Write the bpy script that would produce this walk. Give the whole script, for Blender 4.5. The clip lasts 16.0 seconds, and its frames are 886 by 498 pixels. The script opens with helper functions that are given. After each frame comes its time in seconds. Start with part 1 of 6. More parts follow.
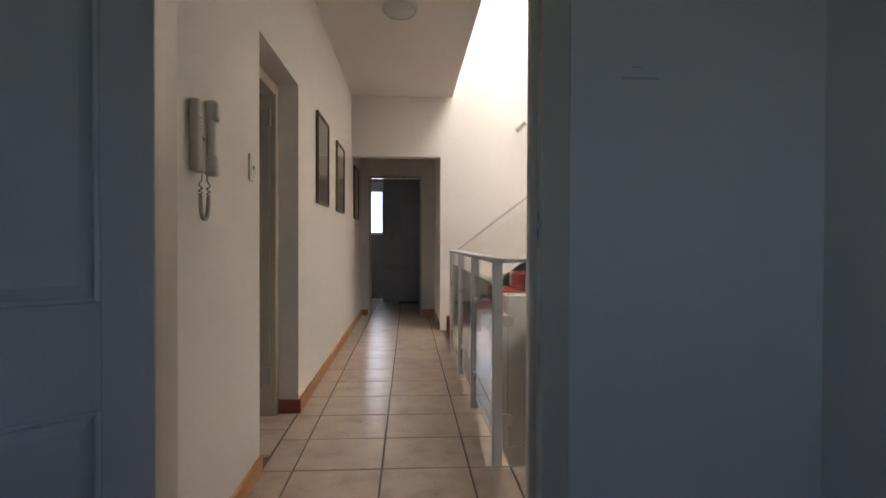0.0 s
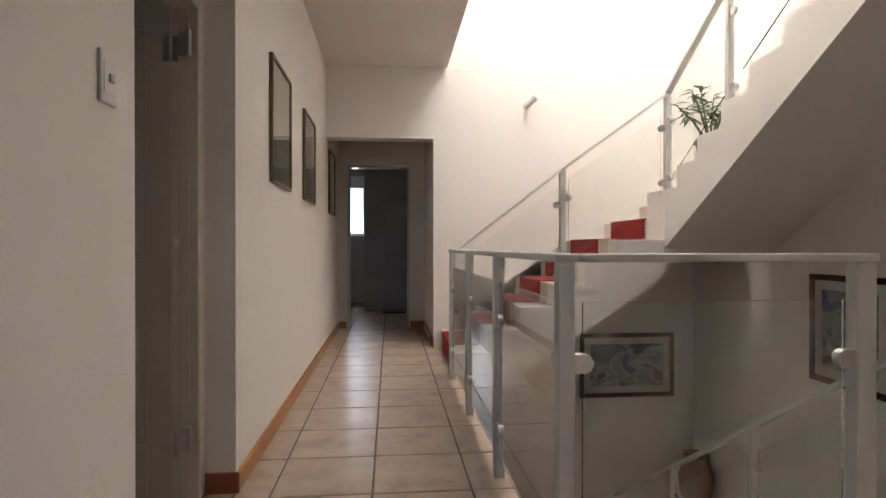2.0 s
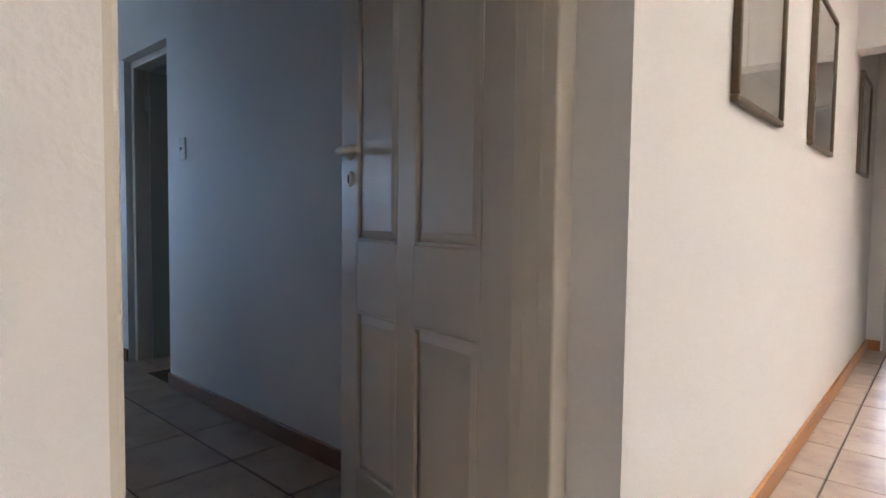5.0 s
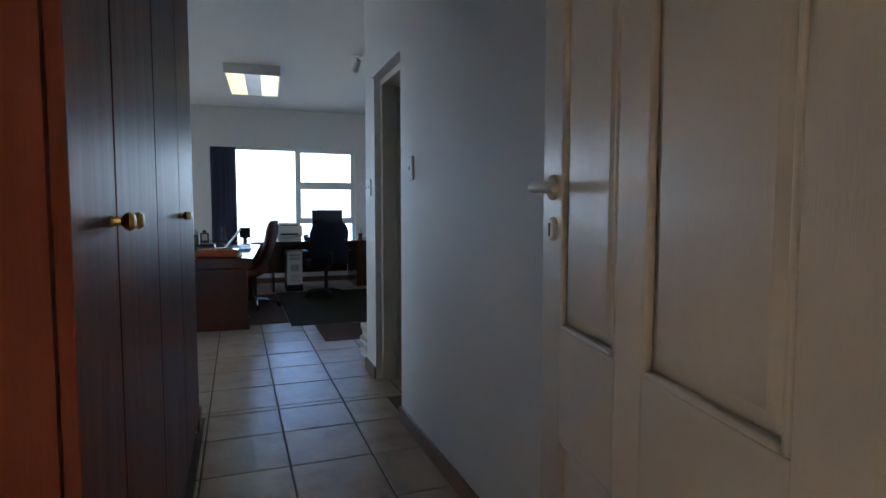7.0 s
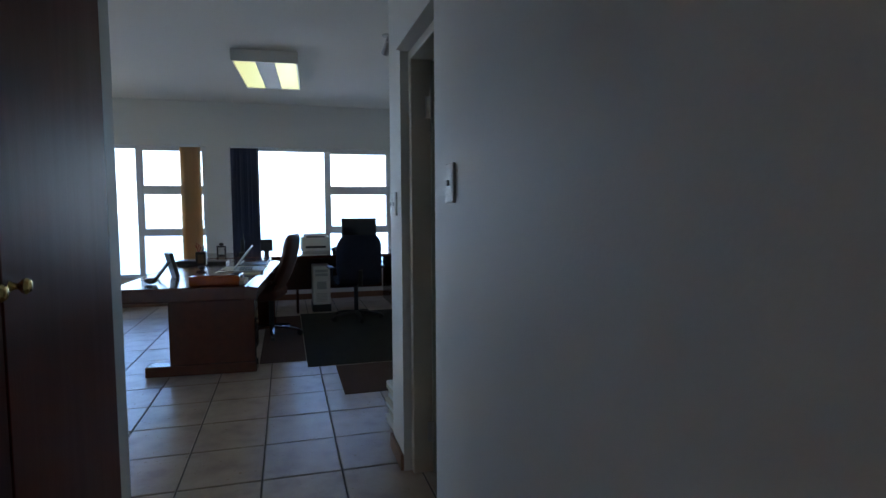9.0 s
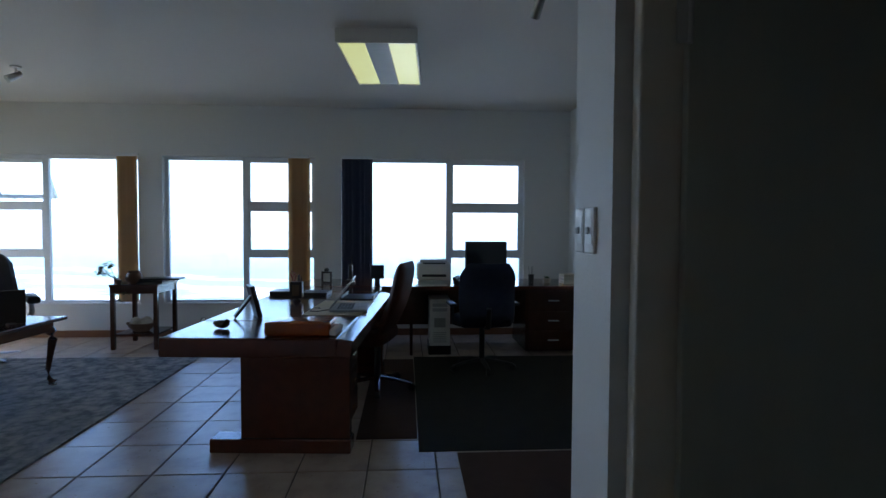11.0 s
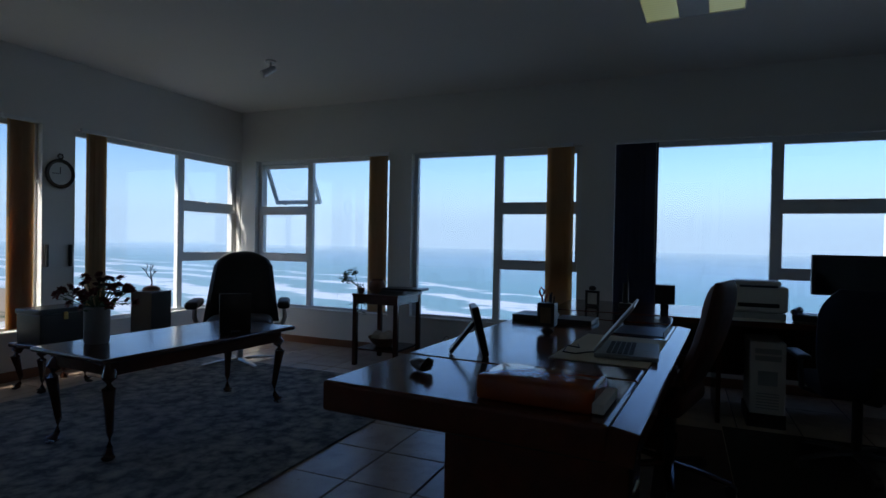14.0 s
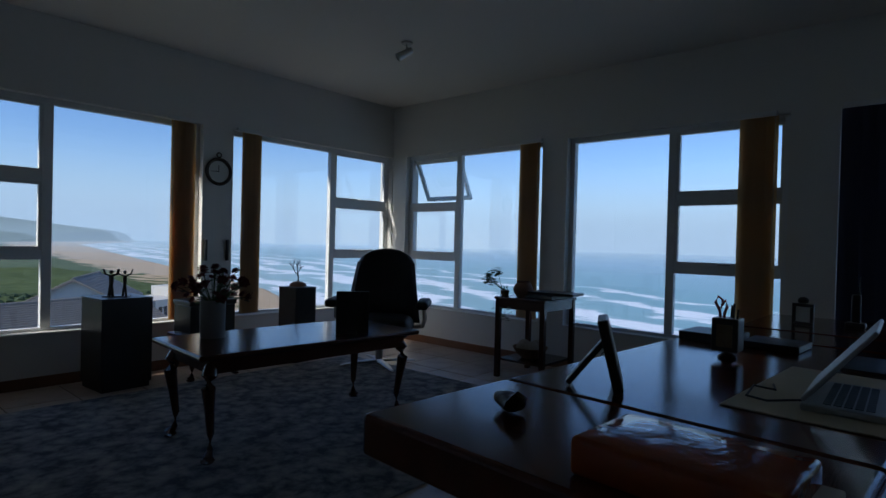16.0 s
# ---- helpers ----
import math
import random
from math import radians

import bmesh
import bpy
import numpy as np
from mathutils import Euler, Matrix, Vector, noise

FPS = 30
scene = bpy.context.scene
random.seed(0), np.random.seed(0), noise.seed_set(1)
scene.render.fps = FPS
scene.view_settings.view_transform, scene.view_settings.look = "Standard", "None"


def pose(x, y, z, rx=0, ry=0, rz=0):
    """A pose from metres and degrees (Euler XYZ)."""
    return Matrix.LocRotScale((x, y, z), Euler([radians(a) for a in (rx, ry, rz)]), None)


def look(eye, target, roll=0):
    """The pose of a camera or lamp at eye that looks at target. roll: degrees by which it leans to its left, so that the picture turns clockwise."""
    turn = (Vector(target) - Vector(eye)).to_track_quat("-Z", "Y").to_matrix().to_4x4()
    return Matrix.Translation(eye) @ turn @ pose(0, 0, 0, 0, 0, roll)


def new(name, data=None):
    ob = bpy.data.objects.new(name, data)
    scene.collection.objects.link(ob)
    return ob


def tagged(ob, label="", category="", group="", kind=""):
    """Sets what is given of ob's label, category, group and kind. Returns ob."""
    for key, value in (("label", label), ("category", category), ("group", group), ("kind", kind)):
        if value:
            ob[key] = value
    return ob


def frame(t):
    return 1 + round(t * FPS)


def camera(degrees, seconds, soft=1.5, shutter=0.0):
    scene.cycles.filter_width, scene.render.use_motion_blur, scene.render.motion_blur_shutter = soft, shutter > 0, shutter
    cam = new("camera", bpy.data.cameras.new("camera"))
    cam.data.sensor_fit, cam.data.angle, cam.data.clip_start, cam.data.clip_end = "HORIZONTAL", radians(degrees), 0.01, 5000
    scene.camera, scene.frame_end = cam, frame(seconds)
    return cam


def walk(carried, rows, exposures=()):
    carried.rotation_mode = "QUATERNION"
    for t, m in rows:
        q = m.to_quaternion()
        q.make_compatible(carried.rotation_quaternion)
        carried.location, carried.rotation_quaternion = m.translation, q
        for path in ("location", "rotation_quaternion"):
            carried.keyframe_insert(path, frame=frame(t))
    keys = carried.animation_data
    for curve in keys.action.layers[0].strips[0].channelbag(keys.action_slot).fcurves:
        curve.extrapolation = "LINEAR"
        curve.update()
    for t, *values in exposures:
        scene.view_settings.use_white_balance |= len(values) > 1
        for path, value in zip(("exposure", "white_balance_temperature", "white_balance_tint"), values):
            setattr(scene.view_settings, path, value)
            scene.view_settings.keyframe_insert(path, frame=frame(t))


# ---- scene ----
cam = camera(76.5, 16.0)
EXPOSURES = [(0, 2.2, 6750, 10), (3.5, 2.2, 6500, 10), (4.0, 2.5, 6350, 10), (4.5, 2.95, 6200, 10), (5.0, 3.25, 6150, 10), (5.2, 3.35, 6150, 10), (7.5, 3.1, 7250, 10), (8.2, 2.95, 7150, 10), (10.5, 2.35, 6950, 10), (11.0, 2.2, 6900, 9), (12.5, 1.0, 6700, 8), (14.5, 0.2, 6350, 8), (16.0, 0.0, 6350, 8)]
PATH = [
    (0, (0.691, -0.148, 1.084), (0.814, 1.848, 1.058), 0.2),
    (0.5, (0.614, 0.157, 1.07), (0.796, 2.149, 1.049), 0.2),
    (1, (0.568, 0.462, 1.053), (0.829, 2.445, 1.037), 0.1),
    (1.5, (0.594, 0.748, 1.056), (0.863, 2.73, 1.044), 0.0),
    (2, (0.64, 1.029, 1.026), (0.828, 3.02, 1.017), -0.0),
    (2.5, (0.704, 1.28, 1.005), (0.675, 3.28, 0.992), -0.0),
    (3, (0.726, 1.545, 0.984), (0.444, 3.525, 0.945), 0.0),
    (3.5, (0.663, 1.786, 0.985), (0.131, 3.713, 0.931), -0.0),
    (4, (0.618, 1.977, 0.992), (-0.203, 3.8, 0.919), 0.3),
    (4.5, (0.566, 2.191, 0.989), (-0.505, 3.878, 0.893), 0.6),
    (5, (0.471, 2.367, 1.029), (-0.863, 3.854, 0.926), 0.7),
    (5.2, (0.42, 2.431, 1.044), (-0.996, 3.84, 0.943), 0.9),
    (7.3, (-0.07, 2.988, 1.217), (-1.969, 3.599, 1.08), -0.1),
    (7.5, (-0.161, 3.038, 1.233), (-2.071, 3.616, 1.097), -0.1),
    (8, (-0.481, 3.155, 1.309), (-2.398, 3.709, 1.173), -0.1),
    (8.2, (-0.598, 3.19, 1.324), (-2.514, 3.743, 1.184), -0.2),
    (10.3, (-2.056, 3.335, 1.344), (-4.021, 3.689, 1.239), 0.2),
    (10.5, (-2.223, 3.348, 1.349), (-4.2, 3.638, 1.258), 0.5),
    (11, (-2.534, 3.341, 1.366), (-4.528, 3.471, 1.289), 0.3),
    (11.5, (-2.839, 3.348, 1.369), (-4.838, 3.299, 1.322), 0.5),
    (12, (-3.052, 3.3, 1.333), (-5.041, 3.1, 1.294), 0.6),
    (12.5, (-3.347, 3.226, 1.308), (-5.318, 2.891, 1.279), 0.8),
    (13, (-3.599, 3.217, 1.284), (-5.539, 2.731, 1.257), 0.8),
    (13.5, (-3.809, 3.198, 1.269), (-5.702, 2.554, 1.242), 1.0),
    (14, (-4.042, 3.143, 1.245), (-5.881, 2.358, 1.222), 1.1),
    (14.5, (-4.223, 3.101, 1.219), (-6.006, 2.195, 1.197), 1.2),
    (15, (-4.425, 3.076, 1.197), (-6.133, 2.036, 1.179), 1.3),
    (15.5, (-4.588, 3.067, 1.176), (-6.199, 1.882, 1.159), 1.3),
    (16, (-4.768, 3.061, 1.187), (-6.272, 1.743, 1.164), 1.5),
]
walk(cam, [(t, look(eye, target, roll)) for t, eye, target, roll in PATH], EXPOSURES)

# ---- world and light ----
TO_SUN = Vector((0.80, -0.20, 0.62)).normalized()
world = bpy.data.worlds.new("sky")
scene.world = world
world.use_nodes = True
wn = world.node_tree.nodes
wl = world.node_tree.links
sky = wn.new("ShaderNodeTexSky")
sky.sky_type = "NISHITA"
sky.sun_disc = False
sky.sun_elevation = math.asin(TO_SUN.z)
sky.sun_rotation = math.atan2(TO_SUN.x, TO_SUN.y)
sky.altitude = 40
sky.air_density, sky.dust_density, sky.ozone_density = 1.0, 0.0, 4.0
marine = wn.new("ShaderNodeMix")
marine.data_type, marine.blend_type = "RGBA", "MULTIPLY"
marine.inputs["Factor"].default_value = 1.0
marine.inputs["B"].default_value = (0.80, 0.92, 1.16, 1)
wl.new(sky.outputs[0], marine.inputs["A"])
wl.new(marine.outputs["Result"], wn["Background"].inputs[0])
wn["Background"].inputs[1].default_value = 0.13


def lamp(name, kind, energy, m, size=1.0, size_y=None, colour=(1, 1, 1)):
    d = bpy.data.lights.new(name, kind)
    d.energy, d.color = energy, colour
    if kind == "AREA":
        d.shape, d.size, d.size_y = "RECTANGLE", size, size_y or size
    ob = new(name, d)
    ob.matrix_world = m
    return ob


sun = lamp("sun", "SUN", 3.2, look(TO_SUN * 50, (0, 0, 0)), colour=(1, 0.95, 0.87))
sun.data.angle = radians(0.53)
lamp("skylight_lamp", "AREA", 33, look((2.5, 4.7, 5.44), (2.5, 4.7, 0)), 2.2, 2.6, (1, 0.95, 0.90))
# added blue fill at an unseen opening behind the start of the walk
lamp("entry_fill_lamp", "AREA", 0.5, look((0.325, -2.42, 1.52), (0.325, 5, 1.52)), 0.8, 0.8, (0.62, 0.78, 1.0))
lamp("bath_window_lamp", "AREA", 2.1, look((-0.05, 11.36, 1.70), (0.4, 8, 0.8)), 0.36, 0.7, (0.8, 0.88, 1.0))


# ---- materials ----
def nodes_of(name):
    m = bpy.data.materials.new(name)
    m.use_nodes = True
    return m, m.node_tree.nodes, m.node_tree.links, m.node_tree.nodes["Principled BSDF"]


def mat(name, a, b=None, rough=0.6, scale=6.0, fine=60.0, bump=0.1, metal=0.0, stretch=(1, 1, 1), spec=0.5, vary=0.0, gloss_vary=0.08, coat=0.0, depth=0.01):
    """Two-colour surface: broad mottling and fine grain, with matching relief and gloss changes, in world metres."""
    m, n, l, p = nodes_of(name)
    b = b or tuple(c * 0.85 for c in a)
    geo = n.new("ShaderNodeNewGeometry")
    mp = n.new("ShaderNodeMapping")
    mp.inputs["Scale"].default_value = stretch
    l.new(geo.outputs["Position"], mp.inputs["Vector"])
    n1, n2 = n.new("ShaderNodeTexNoise"), n.new("ShaderNodeTexNoise")
    for t, s, d in ((n1, scale, 4), (n2, fine, 3)):
        t.inputs["Scale"].default_value, t.inputs["Detail"].default_value = s, d
        l.new(mp.outputs[0], t.inputs["Vector"])
    mix = n.new("ShaderNodeMix")
    mix.data_type = "RGBA"
    mix.inputs["A"].default_value, mix.inputs["B"].default_value = (*a, 1), (*b, 1)
    add = n.new("ShaderNodeMath")
    add.operation = "MULTIPLY_ADD"
    add.inputs[1].default_value = 0.45
    l.new(n2.outputs["Fac"], add.inputs[0])
    sc = n.new("ShaderNodeMath")
    sc.operation = "MULTIPLY_ADD"
    sc.inputs[1].default_value, sc.inputs[2].default_value = 1.0, -0.225
    l.new(n1.outputs["Fac"], sc.inputs[0])
    l.new(sc.outputs[0], add.inputs[2])
    l.new(add.outputs[0], mix.inputs["Factor"])
    out = mix.outputs["Result"]
    if vary:
        info = n.new("ShaderNodeObjectInfo")
        hsv = n.new("ShaderNodeHueSaturation")
        mr = n.new("ShaderNodeMapRange")
        mr.inputs["To Min"].default_value, mr.inputs["To Max"].default_value = 1 - vary, 1 + vary
        l.new(info.outputs["Random"], mr.inputs["Value"])
        l.new(mr.outputs[0], hsv.inputs["Value"])
        l.new(out, hsv.inputs["Color"])
        out = hsv.outputs[0]
    l.new(out, p.inputs["Base Color"])
    rg = n.new("ShaderNodeMapRange")
    rg.inputs["To Min"].default_value, rg.inputs["To Max"].default_value = max(0.02, rough - gloss_vary), min(1, rough + gloss_vary)
    l.new(n1.outputs["Fac"], rg.inputs["Value"])
    l.new(rg.outputs[0], p.inputs["Roughness"])
    if bump:
        bp = n.new("ShaderNodeBump")
        bp.inputs["Strength"].default_value, bp.inputs["Distance"].default_value = bump, depth
        l.new(n2.outputs["Fac"], bp.inputs["Height"])
        l.new(bp.outputs[0], p.inputs["Normal"])
    p.inputs["Metallic"].default_value, p.inputs["Specular IOR Level"].default_value = metal, spec
    p.inputs["Coat Weight"].default_value = coat
    p.inputs["Coat Roughness"].default_value = 0.12
    return m


def glass_mat(name, tint=(1, 1, 1), ior=1.45, rough=0.0):
    m, n, l, p = nodes_of(name)
    p.inputs["Base Color"].default_value = (*tint, 1)
    p.inputs["Transmission Weight"].default_value, p.inputs["Roughness"].default_value, p.inputs["IOR"].default_value = 1.0, rough, ior
    return m


def cloth_through(name, a, share=0.5):
    """Woven blind fabric that lets some daylight through."""
    m, n, l, p = nodes_of(name)
    geo, wv = n.new("ShaderNodeNewGeometry"), n.new("ShaderNodeTexNoise")
    wv.inputs["Scale"].default_value = 300
    l.new(geo.outputs["Position"], wv.inputs["Vector"])
    mix = n.new("ShaderNodeMix")
    mix.data_type = "RGBA"
    mix.inputs["A"].default_value, mix.inputs["B"].default_value = (*a, 1), (*[c * 0.75 for c in a], 1)
    l.new(wv.outputs["Fac"], mix.inputs["Factor"])
    l.new(mix.outputs["Result"], p.inputs["Base Color"])
    p.inputs["Roughness"].default_value = 0.8
    tr = n.new("ShaderNodeBsdfTranslucent")
    l.new(mix.outputs["Result"], tr.inputs["Color"])
    ms = n.new("ShaderNodeMixShader")
    ms.inputs[0].default_value = share
    l.new(p.outputs[0], ms.inputs[1])
    l.new(tr.outputs[0], ms.inputs[2])
    l.new(ms.outputs[0], n["Material Output"].inputs[0])
    return m


WALL = mat("warm_white_wall_paint", (0.80, 0.765, 0.72), (0.77, 0.735, 0.69), 0.62, 1.2, 90, 0.10)
WALL_OFFICE = mat("white_office_wall_paint", (0.78, 0.77, 0.74), (0.74, 0.73, 0.70), 0.6, 1.2, 90, 0.10)
CEIL = mat("ceiling_paint", (0.80, 0.77, 0.73), (0.77, 0.74, 0.70), 0.8, 0.8, 70, 0.06)


def tile_mat():
    """Beige glazed tile with cloudy pink-brown mottling, each tile a shade of its own."""
    m, n, l, p = nodes_of("beige_glazed_tile")
    geo, mp, info = n.new("ShaderNodeNewGeometry"), n.new("ShaderNodeMapping"), n.new("ShaderNodeObjectInfo")
    mp.inputs["Location"].default_value = (3.31, 7.77, 5.43)
    l.new(geo.outputs["Position"], mp.inputs["Vector"])
    shift = n.new("ShaderNodeVectorMath")
    shift.operation = "ADD"
    l.new(mp.outputs[0], shift.inputs[0])
    l.new(info.outputs["Random"], shift.inputs[1])
    n1, n2 = n.new("ShaderNodeTexNoise"), n.new("ShaderNodeTexNoise")
    for t, sc, d in ((n1, 6.0, 5), (n2, 38.0, 3)):
        t.inputs["Scale"].default_value, t.inputs["Detail"].default_value = sc, d
        l.new(shift.outputs[0], t.inputs["Vector"])
    ramp = n.new("ShaderNodeValToRGB")
    ramp.color_ramp.elements.new(0.5)
    for e, (pos, c) in zip(ramp.color_ramp.elements, ((0.30, (0.35, 0.245, 0.185)), (0.48, (0.47, 0.355, 0.27)), (0.68, (0.54, 0.43, 0.33)))):
        e.position, e.color = pos, (*c, 1)
    l.new(n1.outputs["Fac"], ramp.inputs[0])
    tone = n.new("ShaderNodeMapRange")
    tone.inputs["To Min"].default_value, tone.inputs["To Max"].default_value = 0.0, 0.28
    l.new(info.outputs["Random"], tone.inputs["Value"])
    mix = n.new("ShaderNodeMix")
    mix.data_type = "RGBA"
    mix.inputs["B"].default_value = (0.34, 0.25, 0.19, 1)
    l.new(tone.outputs[0], mix.inputs["Factor"])
    l.new(ramp.outputs[0], mix.inputs["A"])
    l.new(mix.outputs["Result"], p.inputs["Base Color"])
    rg = n.new("ShaderNodeMapRange")
    rg.inputs["To Min"].default_value, rg.inputs["To Max"].default_value = 0.22, 0.40
    l.new(n2.outputs["Fac"], rg.inputs["Value"])
    l.new(rg.outputs[0], p.inputs["Roughness"])
    bp = n.new("ShaderNodeBump")
    bp.inputs["Strength"].default_value, bp.inputs["Distance"].default_value = 0.05, 0.004
    l.new(n2.outputs["Fac"], bp.inputs["Height"])
    l.new(bp.outputs[0], p.inputs["Normal"])
    p.inputs["Specular IOR Level"].default_value = 0.45
    return m


TILE = tile_mat()
GROUT = mat("dark_grout", (0.17, 0.135, 0.115), (0.11, 0.09, 0.075), 0.9, 9, 120, 0.3)
SKIRT = mat("orange_wood_skirting", (0.50, 0.23, 0.085), (0.36, 0.15, 0.05), 0.4, 3, 60, 0.08, stretch=(1, 1, 6))
SKIRT_D = mat("brown_wood_skirting", (0.26, 0.12, 0.06), (0.17, 0.075, 0.035), 0.42, 3, 60, 0.08, stretch=(1, 1, 6))
SKIRT_END = mat("red_brown_end_grain", (0.30, 0.085, 0.045), (0.22, 0.06, 0.03), 0.5, 8, 90, 0.1)
DOOR = mat("cream_door_enamel", (0.62, 0.55, 0.46), (0.57, 0.50, 0.42), 0.34, 2, 70, 0.12, stretch=(6, 6, 0.5))
DOOR_BLUE = mat("pale_door_enamel", (0.62, 0.63, 0.62), (0.57, 0.58, 0.57), 0.4, 2, 70, 0.10, stretch=(6, 6, 0.5))
FRAME = mat("cream_frame_enamel", (0.66, 0.60, 0.50), (0.60, 0.54, 0.45), 0.36, 3, 60, 0.06)
DOOR_OLIVE = mat("olive_grey_door_enamel", (0.40, 0.39, 0.31), (0.36, 0.35, 0.28), 0.4, 2, 70, 0.10, stretch=(6, 6, 0.5))
MAHOG = mat("mahogany_wardrobe_veneer", (0.15, 0.036, 0.018), (0.09, 0.020, 0.011), 0.46, 4, 40, 0.05, stretch=(5, 5, 0.35), coat=0.0, spec=0.12)
DESKWOOD = mat("polished_red_brown_wood", (0.125, 0.032, 0.015), (0.075, 0.018, 0.009), 0.15, 3, 40, 0.04, stretch=(0.4, 5, 5), coat=0.2, spec=0.4)
DARKWOOD = mat("dark_polished_wood", (0.095, 0.034, 0.020), (0.055, 0.019, 0.012), 0.22, 4, 50, 0.04, stretch=(1, 4, 4), coat=0.3)
BLACKWOOD = mat("black_stained_wood", (0.030, 0.022, 0.018), (0.018, 0.014, 0.012), 0.35, 4, 60, 0.06)
ALU = mat("white_window_aluminium", (0.78, 0.79, 0.80), (0.73, 0.74, 0.75), 0.35, 3, 80, 0.02)
STEEL = mat("brushed_steel", (0.58, 0.57, 0.55), (0.48, 0.47, 0.46), 0.32, 20, 200, 0.05, metal=1.0)
GREYPAINT = mat("grey_rail_enamel", (0.60, 0.60, 0.58), (0.55, 0.55, 0.53), 0.38, 5, 90, 0.06)
BRASS = mat("polished_brass", (0.80, 0.58, 0.24), (0.66, 0.45, 0.17), 0.22, 20, 120, 0.03, metal=1.0)
CREAMMETAL = mat("cream_coated_handle", (0.68, 0.60, 0.46), (0.60, 0.52, 0.39), 0.30, 20, 120, 0.02)
WHITEPL = mat("white_plastic", (0.72, 0.70, 0.66), (0.68, 0.66, 0.62), 0.38, 8, 140, 0.02)
GREYPL = mat("grey_plastic", (0.42, 0.42, 0.41), (0.37, 0.37, 0.36), 0.42, 8, 140, 0.03)
BLACKPL = mat("black_plastic", (0.022, 0.022, 0.024), (0.014, 0.014, 0.016), 0.38, 8, 140, 0.04)
LEATHER = mat("black_leather", (0.022, 0.020, 0.020), (0.012, 0.011, 0.011), 0.55, 14, 110, 0.28, depth=0.004, spec=0.25)
LEATHER_B = mat("brown_leather", (0.115, 0.036, 0.020), (0.065, 0.020, 0.012), 0.6, 14, 110, 0.28, depth=0.004, spec=0.2)
FABRIC = mat("navy_chair_fabric", (0.020, 0.025, 0.050), (0.012, 0.016, 0.034), 0.9, 20, 300, 0.3)
CARPET_RED = mat("red_stair_carpet", (0.34, 0.028, 0.026), (0.24, 0.016, 0.016), 0.95, 12, 320, 0.55)
CARPET_DARK = mat("dark_green_carpet", (0.024, 0.021, 0.015), (0.013, 0.012, 0.009), 0.95, 7, 320, 0.5)
CARPET_BROWN = mat("brown_mat_weave", (0.10, 0.05, 0.036), (0.065, 0.032, 0.023), 0.95, 10, 320, 0.5)
SCREED = mat("stair_tread_plaster", (0.66, 0.58, 0.52), (0.58, 0.50, 0.44), 0.6, 6, 90, 0.12)
GLASS = glass_mat("clear_pane")
GLASS_RAIL = glass_mat("rail_glass", (0.93, 0.97, 0.95))
BLIND_Y = cloth_through("ochre_blind_fabric", (0.80, 0.60, 0.36), 0.75)
BLIND_B = cloth_through("navy_blind_fabric", (0.032, 0.038, 0.08), 0.12)
PAPER = mat("paper", (0.74, 0.72, 0.66), (0.69, 0.66, 0.60), 0.75, 8, 160, 0.05)
CARD = mat("cream_card", (0.62, 0.55, 0.42), (0.55, 0.48, 0.36), 0.8, 8, 160, 0.05)
ORANGE = mat("orange_glossy_wrapper", (0.40, 0.085, 0.014), (0.27, 0.048, 0.009), 0.14, 9, 14, 0.22, depth=0.02)
VASE = mat("dull_grey_glaze", (0.30, 0.29, 0.28), (0.25, 0.24, 0.23), 0.45, 6, 90, 0.05)
CERAMIC = mat("white_ceramic", (0.70, 0.70, 0.68), (0.64, 0.64, 0.62), 0.22, 6, 90, 0.02)
LEAF = mat("leaf_green", (0.075, 0.13, 0.042), (0.035, 0.075, 0.022), 0.5, 30, 120, 0.1)
LEAF_PALE = mat("pale_leaf_green", (0.12, 0.19, 0.065), (0.06, 0.11, 0.035), 0.5, 30, 120, 0.1)
PETAL = mat("dark_red_petals", (0.20, 0.028, 0.020), (0.10, 0.012, 0.012), 0.6, 40, 140, 0.2)
BRANCH = mat("dark_twig_bark", (0.045, 0.030, 0.022), (0.025, 0.017, 0.013), 0.8, 40, 140, 0.4)
CLAY = mat("brown_clay", (0.26, 0.13, 0.07), (0.17, 0.08, 0.045), 0.6, 8, 90, 0.25)
BRONZE = mat("dark_bronze", (0.060, 0.042, 0.030), (0.035, 0.024, 0.018), 0.38, 20, 90, 0.15, metal=0.7)
BATHTILE = mat("grey_bathroom_tile", (0.36, 0.34, 0.32), (0.29, 0.275, 0.26), 0.30, 3, 60, 0.08, vary=0.05)
BASKET = mat("woven_cane", (0.24, 0.13, 0.06), (0.12, 0.06, 0.028), 0.7, 30, 160, 0.6)
WICKERBALL = mat("pale_woven_ball", (0.55, 0.47, 0.36), (0.38, 0.31, 0.22), 0.8, 40, 160, 0.7)
RED = mat("red_plastic", (0.45, 0.05, 0.03), (0.36, 0.04, 0.025), 0.35, 10, 120, 0.03)
GOLDWOOD = mat("gilt_brown_frame", (0.19, 0.125, 0.06), (0.085, 0.052, 0.026), 0.36, 30, 120, 0.15)
MOUNT = mat("aged_mount_card", (0.64, 0.61, 0.52), (0.58, 0.55, 0.46), 0.8, 4, 120, 0.03)
SCREENGLASS = mat("dark_screen", (0.012, 0.012, 0.014), (0.010, 0.010, 0.012), 0.12, 4, 60, 0.0)


